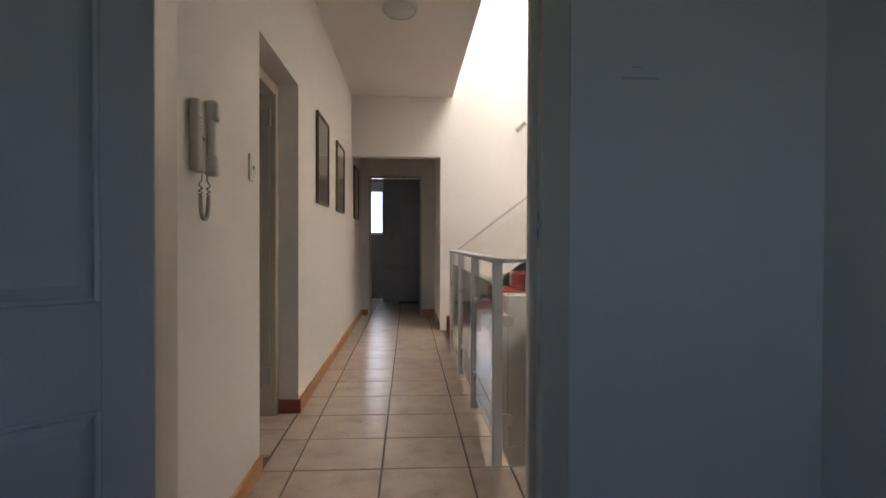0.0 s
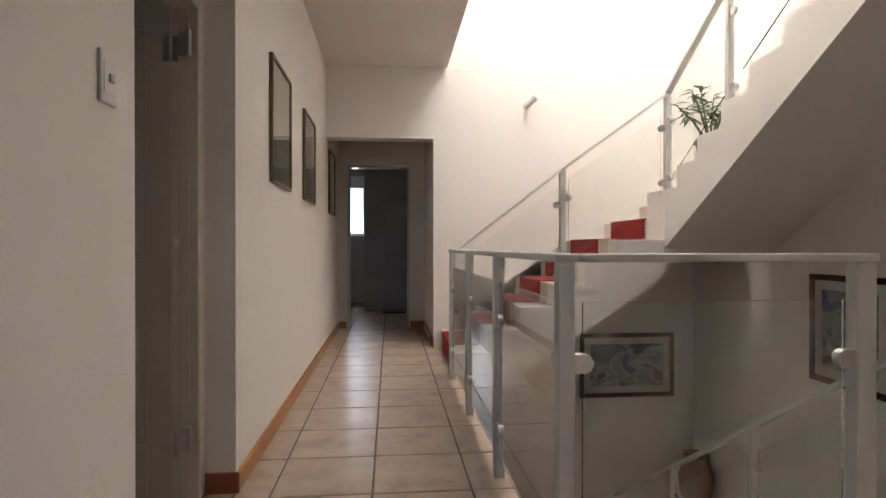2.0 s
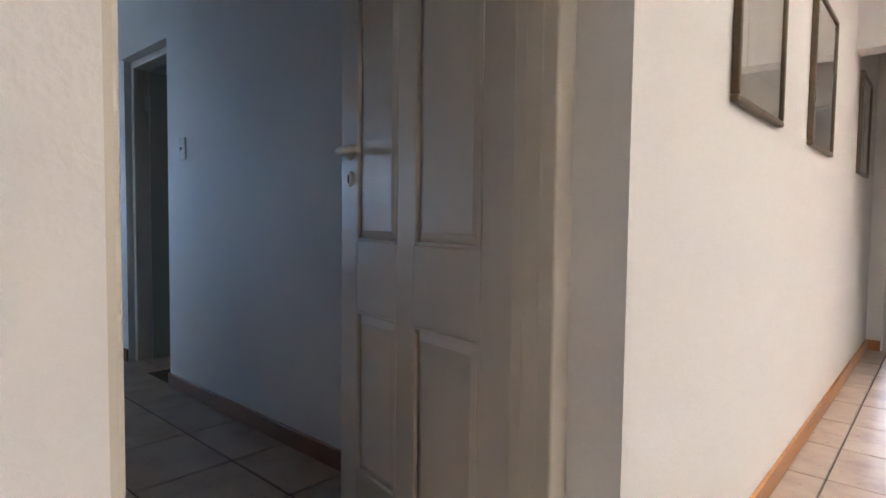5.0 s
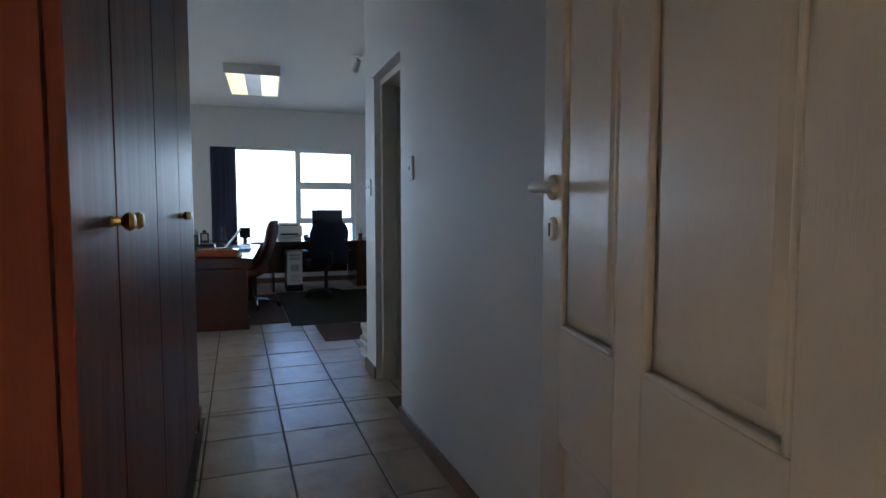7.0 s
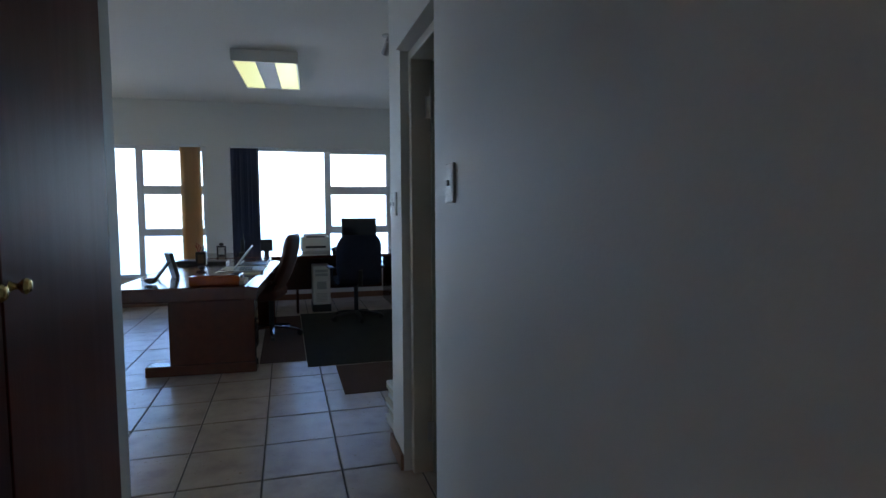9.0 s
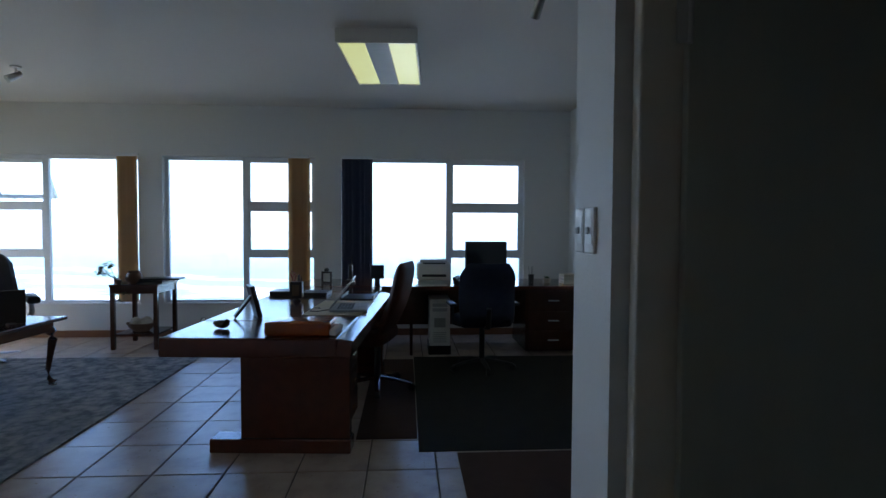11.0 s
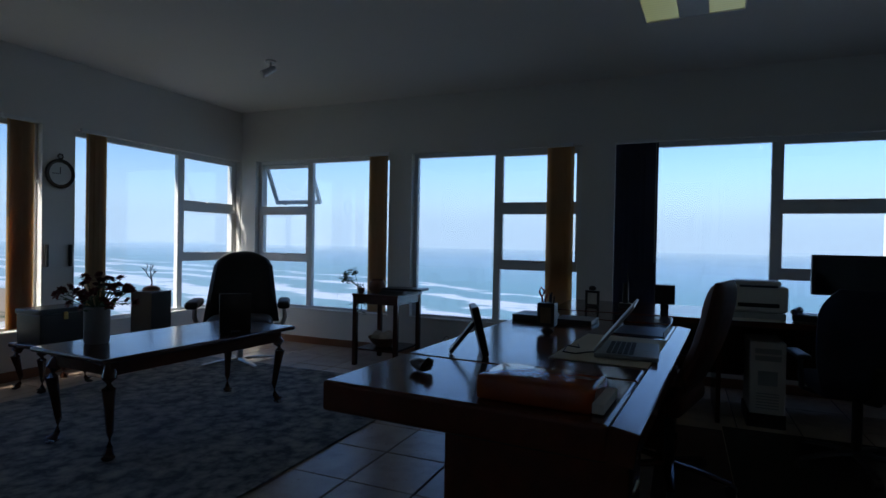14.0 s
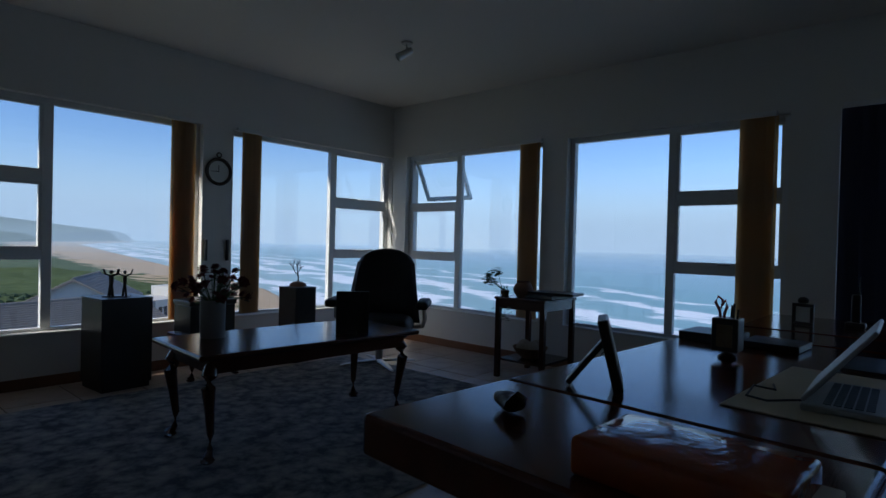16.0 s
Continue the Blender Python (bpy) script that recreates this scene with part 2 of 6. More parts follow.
def lit_diffuser():
    m, n, l, p = nodes_of("prismatic_light_diffuser")
    p.inputs["Base Color"].default_value = (0.62, 0.66, 0.40, 1)
    p.inputs["Roughness"].default_value = 0.35
    geo, wv = n.new("ShaderNodeNewGeometry"), n.new("ShaderNodeTexWave")
    wv.bands_direction = "X"
    wv.inputs["Scale"].default_value = 9
    l.new(geo.outputs["Position"], wv.inputs["Vector"])
    p.inputs["Emission Color"].default_value = (0.78, 0.86, 0.40, 1)
    mr = n.new("ShaderNodeMapRange")
    mr.inputs["To Min"].default_value, mr.inputs["To Max"].default_value = 0.11, 0.17
    l.new(wv.outputs["Fac"], mr.inputs["Value"])
    l.new(mr.outputs[0], p.inputs["Emission Strength"])
    return m


def bulb_mat():
    m, n, l, p = nodes_of("lit_bulb")
    p.inputs["Emission Color"].default_value = (1, 0.96, 0.88, 1)
    p.inputs["Emission Strength"].default_value = 1.2
    return m


DIFFUSER = lit_diffuser()
BULB = bulb_mat()


def art_mat(name, colours, scale, seed, stretch=(1, 1, 1), levels=None):
    """Loose abstract colour fields for a framed print."""
    m, n, l, p = nodes_of(name)
    geo, mp, no = n.new("ShaderNodeNewGeometry"), n.new("ShaderNodeMapping"), n.new("ShaderNodeTexNoise")
    mp.inputs["Location"].default_value, mp.inputs["Scale"].default_value = (seed, seed * 2, seed * 3), stretch
    l.new(geo.outputs["Position"], mp.inputs["Vector"])
    l.new(mp.outputs[0], no.inputs["Vector"])
    no.inputs["Scale"].default_value, no.inputs["Detail"].default_value, no.inputs["Distortion"].default_value = scale, 3, 0.8
    rp = n.new("ShaderNodeValToRGB")
    while len(rp.color_ramp.elements) < len(colours):
        rp.color_ramp.elements.new(0.5)
    for i, (e, c) in enumerate(zip(rp.color_ramp.elements, colours)):
        e.position, e.color = 0.28 + 0.46 * i / (len(colours) - 1), (*c, 1)
    fac = no.outputs["Fac"]
    if levels:
        # bands from the ground of the picture up to its sky, broken up by the noise
        sep, mr, ad = n.new("ShaderNodeSeparateXYZ"), n.new("ShaderNodeMapRange"), n.new("ShaderNodeMath")
        l.new(geo.outputs["Position"], sep.inputs[0])
        l.new(sep.outputs[2], mr.inputs["Value"])
        mr.inputs["From Min"].default_value, mr.inputs["From Max"].default_value = levels
        mr.inputs["To Min"].default_value, mr.inputs["To Max"].default_value = -0.16, 0.22
        ad.operation = "ADD"
        l.new(mr.outputs[0], ad.inputs[0])
        l.new(fac, ad.inputs[1])
        fac = ad.outputs[0]
    l.new(fac, rp.inputs[0])
    l.new(rp.outputs[0], p.inputs["Base Color"])
    p.inputs["Roughness"].default_value = 0.5
    return m


ART_BLUE = art_mat("bright_landscape_print", [(0.22, 0.03, 0.03), (0.12, 0.05, 0.05), (0.52, 0.55, 0.52), (0.12, 0.24, 0.22), (0.40, 0.46, 0.50), (0.05, 0.07, 0.20), (0.03, 0.04, 0.13)], 5.0, 3, levels=(-0.50, 0.02))
ART_BLUE_TALL = art_mat("tall_landscape_print", [(0.22, 0.03, 0.03), (0.12, 0.05, 0.05), (0.52, 0.55, 0.52), (0.12, 0.24, 0.22), (0.40, 0.46, 0.50), (0.05, 0.07, 0.20), (0.03, 0.05, 0.20)], 5.0, 5, levels=(0.08, 0.75))
ART_PALE = art_mat("pale_figure_sketch", [(0.52, 0.50, 0.43), (0.62, 0.60, 0.52), (0.60, 0.57, 0.49), (0.33, 0.31, 0.25)], 3.0, 7, (1, 1.5, 0.6))


def rug_mat():
    """Faded blue-grey rug with worn oriental mottling."""
    m, n, l, p = nodes_of("faded_blue_rug_pile")
    geo = n.new("ShaderNodeNewGeometry")
    v, n1, n2 = n.new("ShaderNodeTexVoronoi"), n.new("ShaderNodeTexNoise"), n.new("ShaderNodeTexNoise")
    v.feature = "DISTANCE_TO_EDGE"
    v.inputs["Scale"].default_value, n1.inputs["Scale"].default_value, n2.inputs["Scale"].default_value = 9.0, 7, 220
    n1.inputs["Roughness"].default_value = 0.7
    n1.inputs["Detail"].default_value = 6
    for t in (v, n1, n2):
        l.new(geo.outputs["Position"], t.inputs["Vector"])
    ad = n.new("ShaderNodeMath")
    ad.operation = "MULTIPLY_ADD"
    ad.inputs[1].default_value = 0.35
    l.new(v.outputs["Distance"], ad.inputs[0])
    l.new(n1.outputs["Fac"], ad.inputs[2])
    rp = n.new("ShaderNodeValToRGB")
    rp.color_ramp.elements.new(0.55)
    for e, (pos, c) in zip(rp.color_ramp.elements, ((0.42, (0.075, 0.088, 0.115)), (0.58, (0.25, 0.26, 0.27)), (0.76, (0.42, 0.40, 0.37)))):
        e.position, e.color = pos, (*c, 1)
    l.new(ad.outputs[0], rp.inputs[0])
    l.new(rp.outputs[0], p.inputs["Base Color"])
    bp = n.new("ShaderNodeBump")
    bp.inputs["Strength"].default_value, bp.inputs["Distance"].default_value = 0.5, 0.006
    l.new(n2.outputs["Fac"], bp.inputs["Height"])
    l.new(bp.outputs[0], p.inputs["Normal"])
    p.inputs["Roughness"].default_value = 0.95
    return m


RUG = rug_mat()

# ---- building blocks ----
def part(name, bm, material, parent, label="", smooth=False):
    me = bpy.data.meshes.new(name)
    bmesh.ops.recalc_face_normals(bm, faces=bm.faces)
    bm.to_mesh(me)
    bm.free()
    if smooth:
        me.shade_smooth()
        me.set_sharp_from_angle(angle=radians(38))
    me.materials.append(material)
    ob = new(name, me)
    ob.parent = parent
    if label:
        ob["label"] = label
    return ob


def thing(name, label, category, loc=(0, 0, 0), rz=0.0, group="", kind=""):
    ob = new(name)
    ob.matrix_world = pose(*loc, 0, 0, rz)
    ob.empty_display_size = 0.1
    return tagged(ob, label, category, group, kind)


def solid(name, bm, material, label, category, group="", kind="structure", smooth=False):
    return tagged(part(name, bm, material, None, smooth=smooth), label, category, group, kind)


def box(bm, x0, x1, y0, y1, z0, z1, bevel=0.0, seg=2, m=None):
    r = bmesh.ops.create_cube(bm, size=1.0)
    vs = r["verts"]
    for v in vs:
        v.co = Vector(((x0 + x1) / 2 + v.co.x * (x1 - x0), (y0 + y1) / 2 + v.co.y * (y1 - y0), (z0 + z1) / 2 + v.co.z * (z1 - z0)))
    if bevel:
        es = {e for v in vs for e in v.link_edges}
        r = bmesh.ops.bevel(bm, geom=list(es), offset=min(bevel, 0.49 * min(abs(x1 - x0), abs(y1 - y0), abs(z1 - z0))), segments=seg, profile=0.5, affect="EDGES")
        vs = list({v for f in r["faces"] for v in f.verts} | {v for v in vs if v.is_valid})
    if m is not None:
        bmesh.ops.transform(bm, matrix=m, verts=vs)
    return vs


def B(*a, **k):
    bm = bmesh.new()
    box(bm, *a, **k)
    return bm


def boxes(rows, bevel=0.0):
    bm = bmesh.new()
    for r in rows:
        box(bm, *r, bevel=bevel)
    return bm


def rod(bm, p0, p1, r0, r1=None, seg=12):
    p0, p1 = Vector(p0), Vector(p1)
    d = p1 - p0
    m = Matrix.Translation((p0 + p1) / 2) @ d.to_track_quat("Z", "Y").to_matrix().to_4x4()
    return bmesh.ops.create_cone(bm, cap_ends=True, segments=seg, radius1=r0, radius2=r0 if r1 is None else r1, depth=d.length, matrix=m)["verts"]


def R(*a, **k):
    bm = bmesh.new()
    rod(bm, *a, **k)
    return bm


def lathe(bm, prof, seg=24, m=None):
    """A turned body from (radius, height) pairs."""
    rings = []
    for r, z in prof:
        rings.append([bm.verts.new((r * math.cos(2 * math.pi * i / seg), r * math.sin(2 * math.pi * i / seg), z)) for i in range(seg)])
    for a, b in zip(rings, rings[1:]):
        for i in range(seg):
            bm.faces.new((a[i], a[(i + 1) % seg], b[(i + 1) % seg], b[i]))
    bm.faces.new(rings[0][::-1])
    bm.faces.new(rings[-1])
    if m is not None:
        bmesh.ops.transform(bm, matrix=m, verts=[v for g in rings for v in g])


def L(prof, seg=24, m=None):
    bm = bmesh.new()
    lathe(bm, prof, seg, m)
    return bm


def tube(bm, pts, radii, seg=10, flat=1.0):
    """A bent round bar through points; radii a number or one a point; flat squashes it sideways."""
    pts = [Vector(p) for p in pts]
    rings = []
    up = Vector((0, 0, 1))
    for i, p in enumerate(pts):
        d = (pts[min(i + 1, len(pts) - 1)] - pts[max(i - 1, 0)]).normalized()
        side = d.cross(up)
        side = side.normalized() if side.length > 0.05 else Vector((1, 0, 0))
        nrm = side.cross(d).normalized()
        r = radii[i] if isinstance(radii, (list, tuple)) else radii
        rings.append([bm.verts.new(p + r * (math.cos(2 * math.pi * k / seg) * side + flat * math.sin(2 * math.pi * k / seg) * nrm)) for k in range(seg)])
    for a, b in zip(rings, rings[1:]):
        for k in range(seg):
            bm.faces.new((a[k], a[(k + 1) % seg], b[(k + 1) % seg], b[k]))
    bm.faces.new(rings[0][::-1])
    bm.faces.new(rings[-1])


def T(pts, radii, seg=10, flat=1.0):
    bm = bmesh.new()
    tube(bm, pts, radii, seg, flat)
    return bm


def pad(bm, x0, x1, y0, y1, z0, z1, bulge=0.02, n=8, r=0.04):
    """A soft upholstered block with rounded edges and swollen faces."""
    vs = box(bm, x0, x1, y0, y1, z0, z1, bevel=r, seg=3)
    c = Vector(((x0 + x1) / 2, (y0 + y1) / 2, (z0 + z1) / 2))
    h = Vector(((x1 - x0) / 2, (y1 - y0) / 2, (z1 - z0) / 2))
    es = list({e for v in vs if v.is_valid for e in v.link_edges if e.calc_length() > 0.08})
    bmesh.ops.subdivide_edges(bm, edges=es, cuts=4, use_grid_fill=True)
    for v in bm.verts:
        q = Vector(((v.co[i] - c[i]) / h[i] for i in range(3)))
        k = min(range(3), key=lambda i: h[i])
        o = [i for i in range(3) if i != k]
        v.co[k] += bulge * math.copysign(1, q[k]) * max(0, 1 - q[o[0]] ** 2) * max(0, 1 - q[o[1]] ** 2)


def wall_with(axis, a0, a1, u0, u1, z0, z1, holes):
    """A wall from u0 to u1 between faces a0 and a1, pierced by (u, u, z, z) holes in order."""
    rows, u = [], u0
    for h0, h1, b0, b1 in holes:
        rows += [(u, h0, z0, z1), (h0, h1, z0, b0), (h0, h1, b1, z1)]
        u = h1
    rows.append((u, u1, z0, z1))
    rows = [r for r in rows if r[1] - r[0] > 1e-4 and r[3] - r[2] > 1e-4]
    bm = boxes([(a0, a1, r[0], r[1], r[2], r[3]) if axis == "x" else (r[0], r[1], a0, a1, r[2], r[3]) for r in rows])
    bmesh.ops.remove_doubles(bm, verts=bm.verts, dist=1e-5)
    seen = {}
    for f in list(bm.faces):
        seen.setdefault(tuple(round(c, 4) for c in f.calc_center_median()), []).append(f)
    bmesh.ops.delete(bm, geom=[f for g in seen.values() if len(g) > 1 for f in g], context="FACES")
    return bm

# ---- structure ----
H = 2.843
TOP = 5.5
LOW = -2.9
solid("wall_corridor", wall_with("x", -0.22, 0.0, 1.28, 8.36, -0.25, H, [(2.512, 3.44, -0.25, 2.06)]), WALL, "warm white plastered corridor wall", "wall")
solid("wall_entrance", wall_with("y", 1.16, 1.28, -1.6, 3.85, -0.25, H, [(0.066, 1.066, -0.25, 2.08)]), WALL, "painted wall round the entrance doorway", "wall")
solid("wall_stair_far", boxes([(1.08, 4.05, 6.72, 6.92, LOW, TOP), (-0.22, 1.08, 6.72, 6.92, 2.119, H), (0.98, 1.08, 6.72, 6.92, H, TOP)]), WALL, "tall white wall behind the staircase", "wall")
solid("wall_stair_side", B(3.85, 4.05, 1.13, 6.72, LOW, TOP), WALL, "white wall beside the upper stair flight", "wall")
solid("wall_stair_upper", B(1.02, 1.22, 1.28, 6.72, H + 0.2, TOP), WALL, "upper white wall over the corridor ceiling", "wall")
solid("wall_stair_back", B(1.22, 3.85, 1.13, 1.28, H, TOP), WALL, "upper wall at the back of the stairwell", "wall")
solid("wall_stairwell_below", boxes([(0.98, 1.18, 2.55, 6.72, LOW, -0.25), (1.18, 3.85, 2.35, 2.55, LOW, -0.25)]), WALL, "lower stairwell wall in shade", "wall")
solid("wall_corridor_end", wall_with("y", 8.16, 8.36, 0.0, 1.28, -0.25, 2.6, [(0.108, 0.889, -0.25, 2.05)]), WALL, "end wall with the bathroom doorway", "wall")
solid("wall_corridor_end_side", B(1.08, 1.28, 6.92, 8.16, -0.25, 2.6), WALL, "short side wall past the bulkhead", "wall")
solid("ceiling_corridor", boxes([(0, 1.22, 1.28, 6.72, H, H + 0.2), (0, 1.08, 6.92, 8.16, 2.6, 2.75), (1.22, 3.85, 1.28, 2.4, H, H + 0.2)]), CEIL, "white plaster corridor ceiling", "ceiling")
solid("ceiling_stairwell", boxes([(0.98, 1.8, 1.13, 6.92, TOP, TOP + 0.15), (3.3, 4.05, 1.13, 6.92, TOP, TOP + 0.15), (1.8, 3.3, 1.13, 3.7, TOP, TOP + 0.15), (1.8, 3.3, 6.1, 6.92, TOP, TOP + 0.15)]), CEIL, "stairwell ceiling round a skylight", "ceiling")
sk = thing("skylight", "large flat skylight over the stairwell", "skylight", (2.5, 4.9, TOP), kind="structure")
pane = part("pane", B(-0.75, 0.80, -1.2, 1.2, 0.05, 0.06), GLASS, sk)
pane.visible_shadow = False

# entrance room, closed round the start of the walk; its unseen back opening is added for light
solid("wall_entry_side", boxes([(1.70, 1.85, -2.6, 1.16, -0.25, H), (-1.75, -1.6, -2.6, 1.28, -0.25, H)]), WALL, "side wall of the dim entrance room", "wall")
solid("wall_entry_back", wall_with("y", -2.6, -2.45, -1.6, 1.70, -0.25, H, [(-0.1, 0.75, 1.1, 1.95)]), WALL, "back wall of the entrance room", "wall")
solid("ceiling_entry", B(-1.6, 1.70, -2.45, 1.16, H, H + 0.1), CEIL, "ceiling of the entrance room", "ceiling")

# lobby and office
OX, OY0, OY1 = -9.63, -2.06, 5.42
Z0, Z1 = 0.40, 2.225
WIN_SEA = [(-1.83, 0.09), (0.365, 2.22), (2.53, 4.84)]
WIN_LEFT = [(-9.62, -7.50), (-7.21, -5.10)]
solid("wall_lobby_right", boxes([(-4.11, -3.82, 3.82, 4.0, -0.25, H), (-3.82, -3.0, 3.80, 4.0, 2.10, H), (-3.0, -0.22, 3.775, 4.0, -0.25, H)]), WALL_OFFICE, "white lobby wall with a recessed door", "wall")
solid("wall_lobby_left", boxes([(-0.85, -0.22, 1.9, 2.59, -0.25, H), (-3.20, -0.85, 1.9, 2.02, -0.25, H)]), WALL_OFFICE, "lobby wall behind the built-in wardrobe", "wall")
solid("wall_office_back", boxes([(-3.36, -3.20, OY0, 2.685, -0.25, H), (-4.11, -3.91, 4.0, OY1, -0.25, H)]), WALL_OFFICE, "white wall beside the lobby opening", "wall")
solid("wall_office_right", B(-9.85, -3.91, OY1, OY1 + 0.2, -0.25, H), WALL_OFFICE, "plain white office side wall", "wall")
solid("wall_office_sea", wall_with("x", OX - 0.22, OX, OY0 - 0.22, OY1, -0.25, H, [(a, b, Z0, Z1) for a, b in WIN_SEA]), WALL_OFFICE, "white wall with three sea-facing windows", "wall")
solid("wall_office_left", wall_with("y", OY0 - 0.22, OY0, OX, -3.20, -0.25, H, [(a, b, Z0, Z1) for a, b in WIN_LEFT]), WALL_OFFICE, "white wall with beach-facing windows", "wall")
solid("ceiling_office", B(-9.85, -3.20, OY0 - 0.22, OY1 + 0.2, H, H + 0.2), CEIL, "plain white office ceiling", "ceiling")
solid("ceiling_lobby", B(-3.20, -0.22, 1.9, 4.0, H, H + 0.2), CEIL, "plain white lobby ceiling", "ceiling")

# bathroom beyond the end doorway
solid("wall_bathroom", boxes([(-1.2, -1.0, 8.36, 11.4, -0.25, 2.6), (1.6, 1.8, 8.36, 11.4, -0.25, 2.6), (-1.0, -0.22, 8.36, 8.5, -0.25, 2.6), (1.28, 1.6, 8.36, 8.5, -0.25, 2.6)]), BATHTILE, "grey bathroom side wall", "wall")
solid("wall_bathroom_back", wall_with("y", 11.4, 11.6, -1.2, 1.8, -0.25, 2.6, [(-0.28, 0.18, 1.22, 2.32)]), BATHTILE, "bathroom back wall with a small window", "wall")
solid("ceiling_bathroom", B(-1.2, 1.8, 8.36, 11.6, 2.6, 2.7), CEIL, "bathroom ceiling", "ceiling")
bt = thing("wall_bathroom_partition", "grey tiled partition wall facing the doorway", "wall", (0.24, 9.95, 0), kind="structure")
part("core", B(0, 1.36, 0.009, 0.12, 0, 2.6), BATHTILE, bt)
tile_me = None
for i in range(4):
    for k in range(9):
        if tile_me is None:
            o = part("tile", B(0.003, 0.337, 0, 0.011, 0.003, 0.287, bevel=0.002, seg=1), BATHTILE, bt)
            tile_me = o.data
        else:
            o = new("tile", tile_me)
            o.parent = bt
        o.location = (0.34 * i, 0, 0.289 * k)

# floors: slabs with a grout bed; tiles follow at the end
floor_c = solid("floor_corridor", boxes([(0, 1.19, 1.13, 8.36, -0.25, -0.006), (1.19, 3.85, 1.13, 2.55, -0.25, -0.006), (-1.6, 1.70, -2.45, 1.13, -0.25, -0.006), (-1.0, 1.6, 8.36, 11.4, -0.25, -0.006)]), GROUT, "beige glazed floor tiles with dark grout joints", "floor")
floor_o = solid("floor_office", boxes([(-3.20, 0, 2.02, 4.0, -0.25, -0.006), (OX, -3.20, OY0, OY1, -0.25, -0.006)]), GROUT, "glossy beige floor tiles with dark grout", "floor")
solid("floor_lower", B(0.98, 4.05, 2.35, 6.92, LOW - 0.2, LOW), SCREED, "pale floor of the storey below", "floor")


def skirting(name, rows, material, label):
    bm = bmesh.new()
    for r in rows:
        box(bm, *r, bevel=0.004, seg=2)
    return solid(name, bm, material, label, "skirting board")


SK = 0.085
skirting("baseboard_corridor", [(0, 0.016, 3.44, 8.16, 0, SK), (0, 0.016, 1.30, 2.51, 0, SK), (0.016, 0.10, 8.144, 8.16, 0, SK), (0.90, 1.08, 8.144, 8.16, 0, SK), (1.064, 1.08, 6.92, 8.14, 0, SK)], SKIRT, "orange varnished wooden skirting board")
skirting("baseboard_return", [(-0.12, 0.0165, 3.424, 3.44, 0, SK + 0.002), (1.064, 1.0805, 6.704, 6.92, 0, SK + 0.002)], SKIRT_END, "red-brown skirting return at the doorway")
skirting("baseboard_office", [(-3.0, -0.22, 3.759, 3.775, 0, SK), (-4.125, -3.82, 3.804, 3.82, 0, SK), (-4.126, -4.11, 3.82, OY1 - 0.016, 0, SK), (OX, OX + 0.016, OY0 + 0.016, OY1 - 0.016, 0, SK), (OX, -3.36, OY0, OY0 + 0.016, 0, SK), (OX, -4.11, OY1 - 0.016, OY1, 0, SK), (-3.376, -3.36, OY0 + 0.016, 2.685, 0, SK), (-3.376, -3.20, 2.685, 2.701, 0, SK)], SKIRT_D, "brown wooden skirting board round the office")


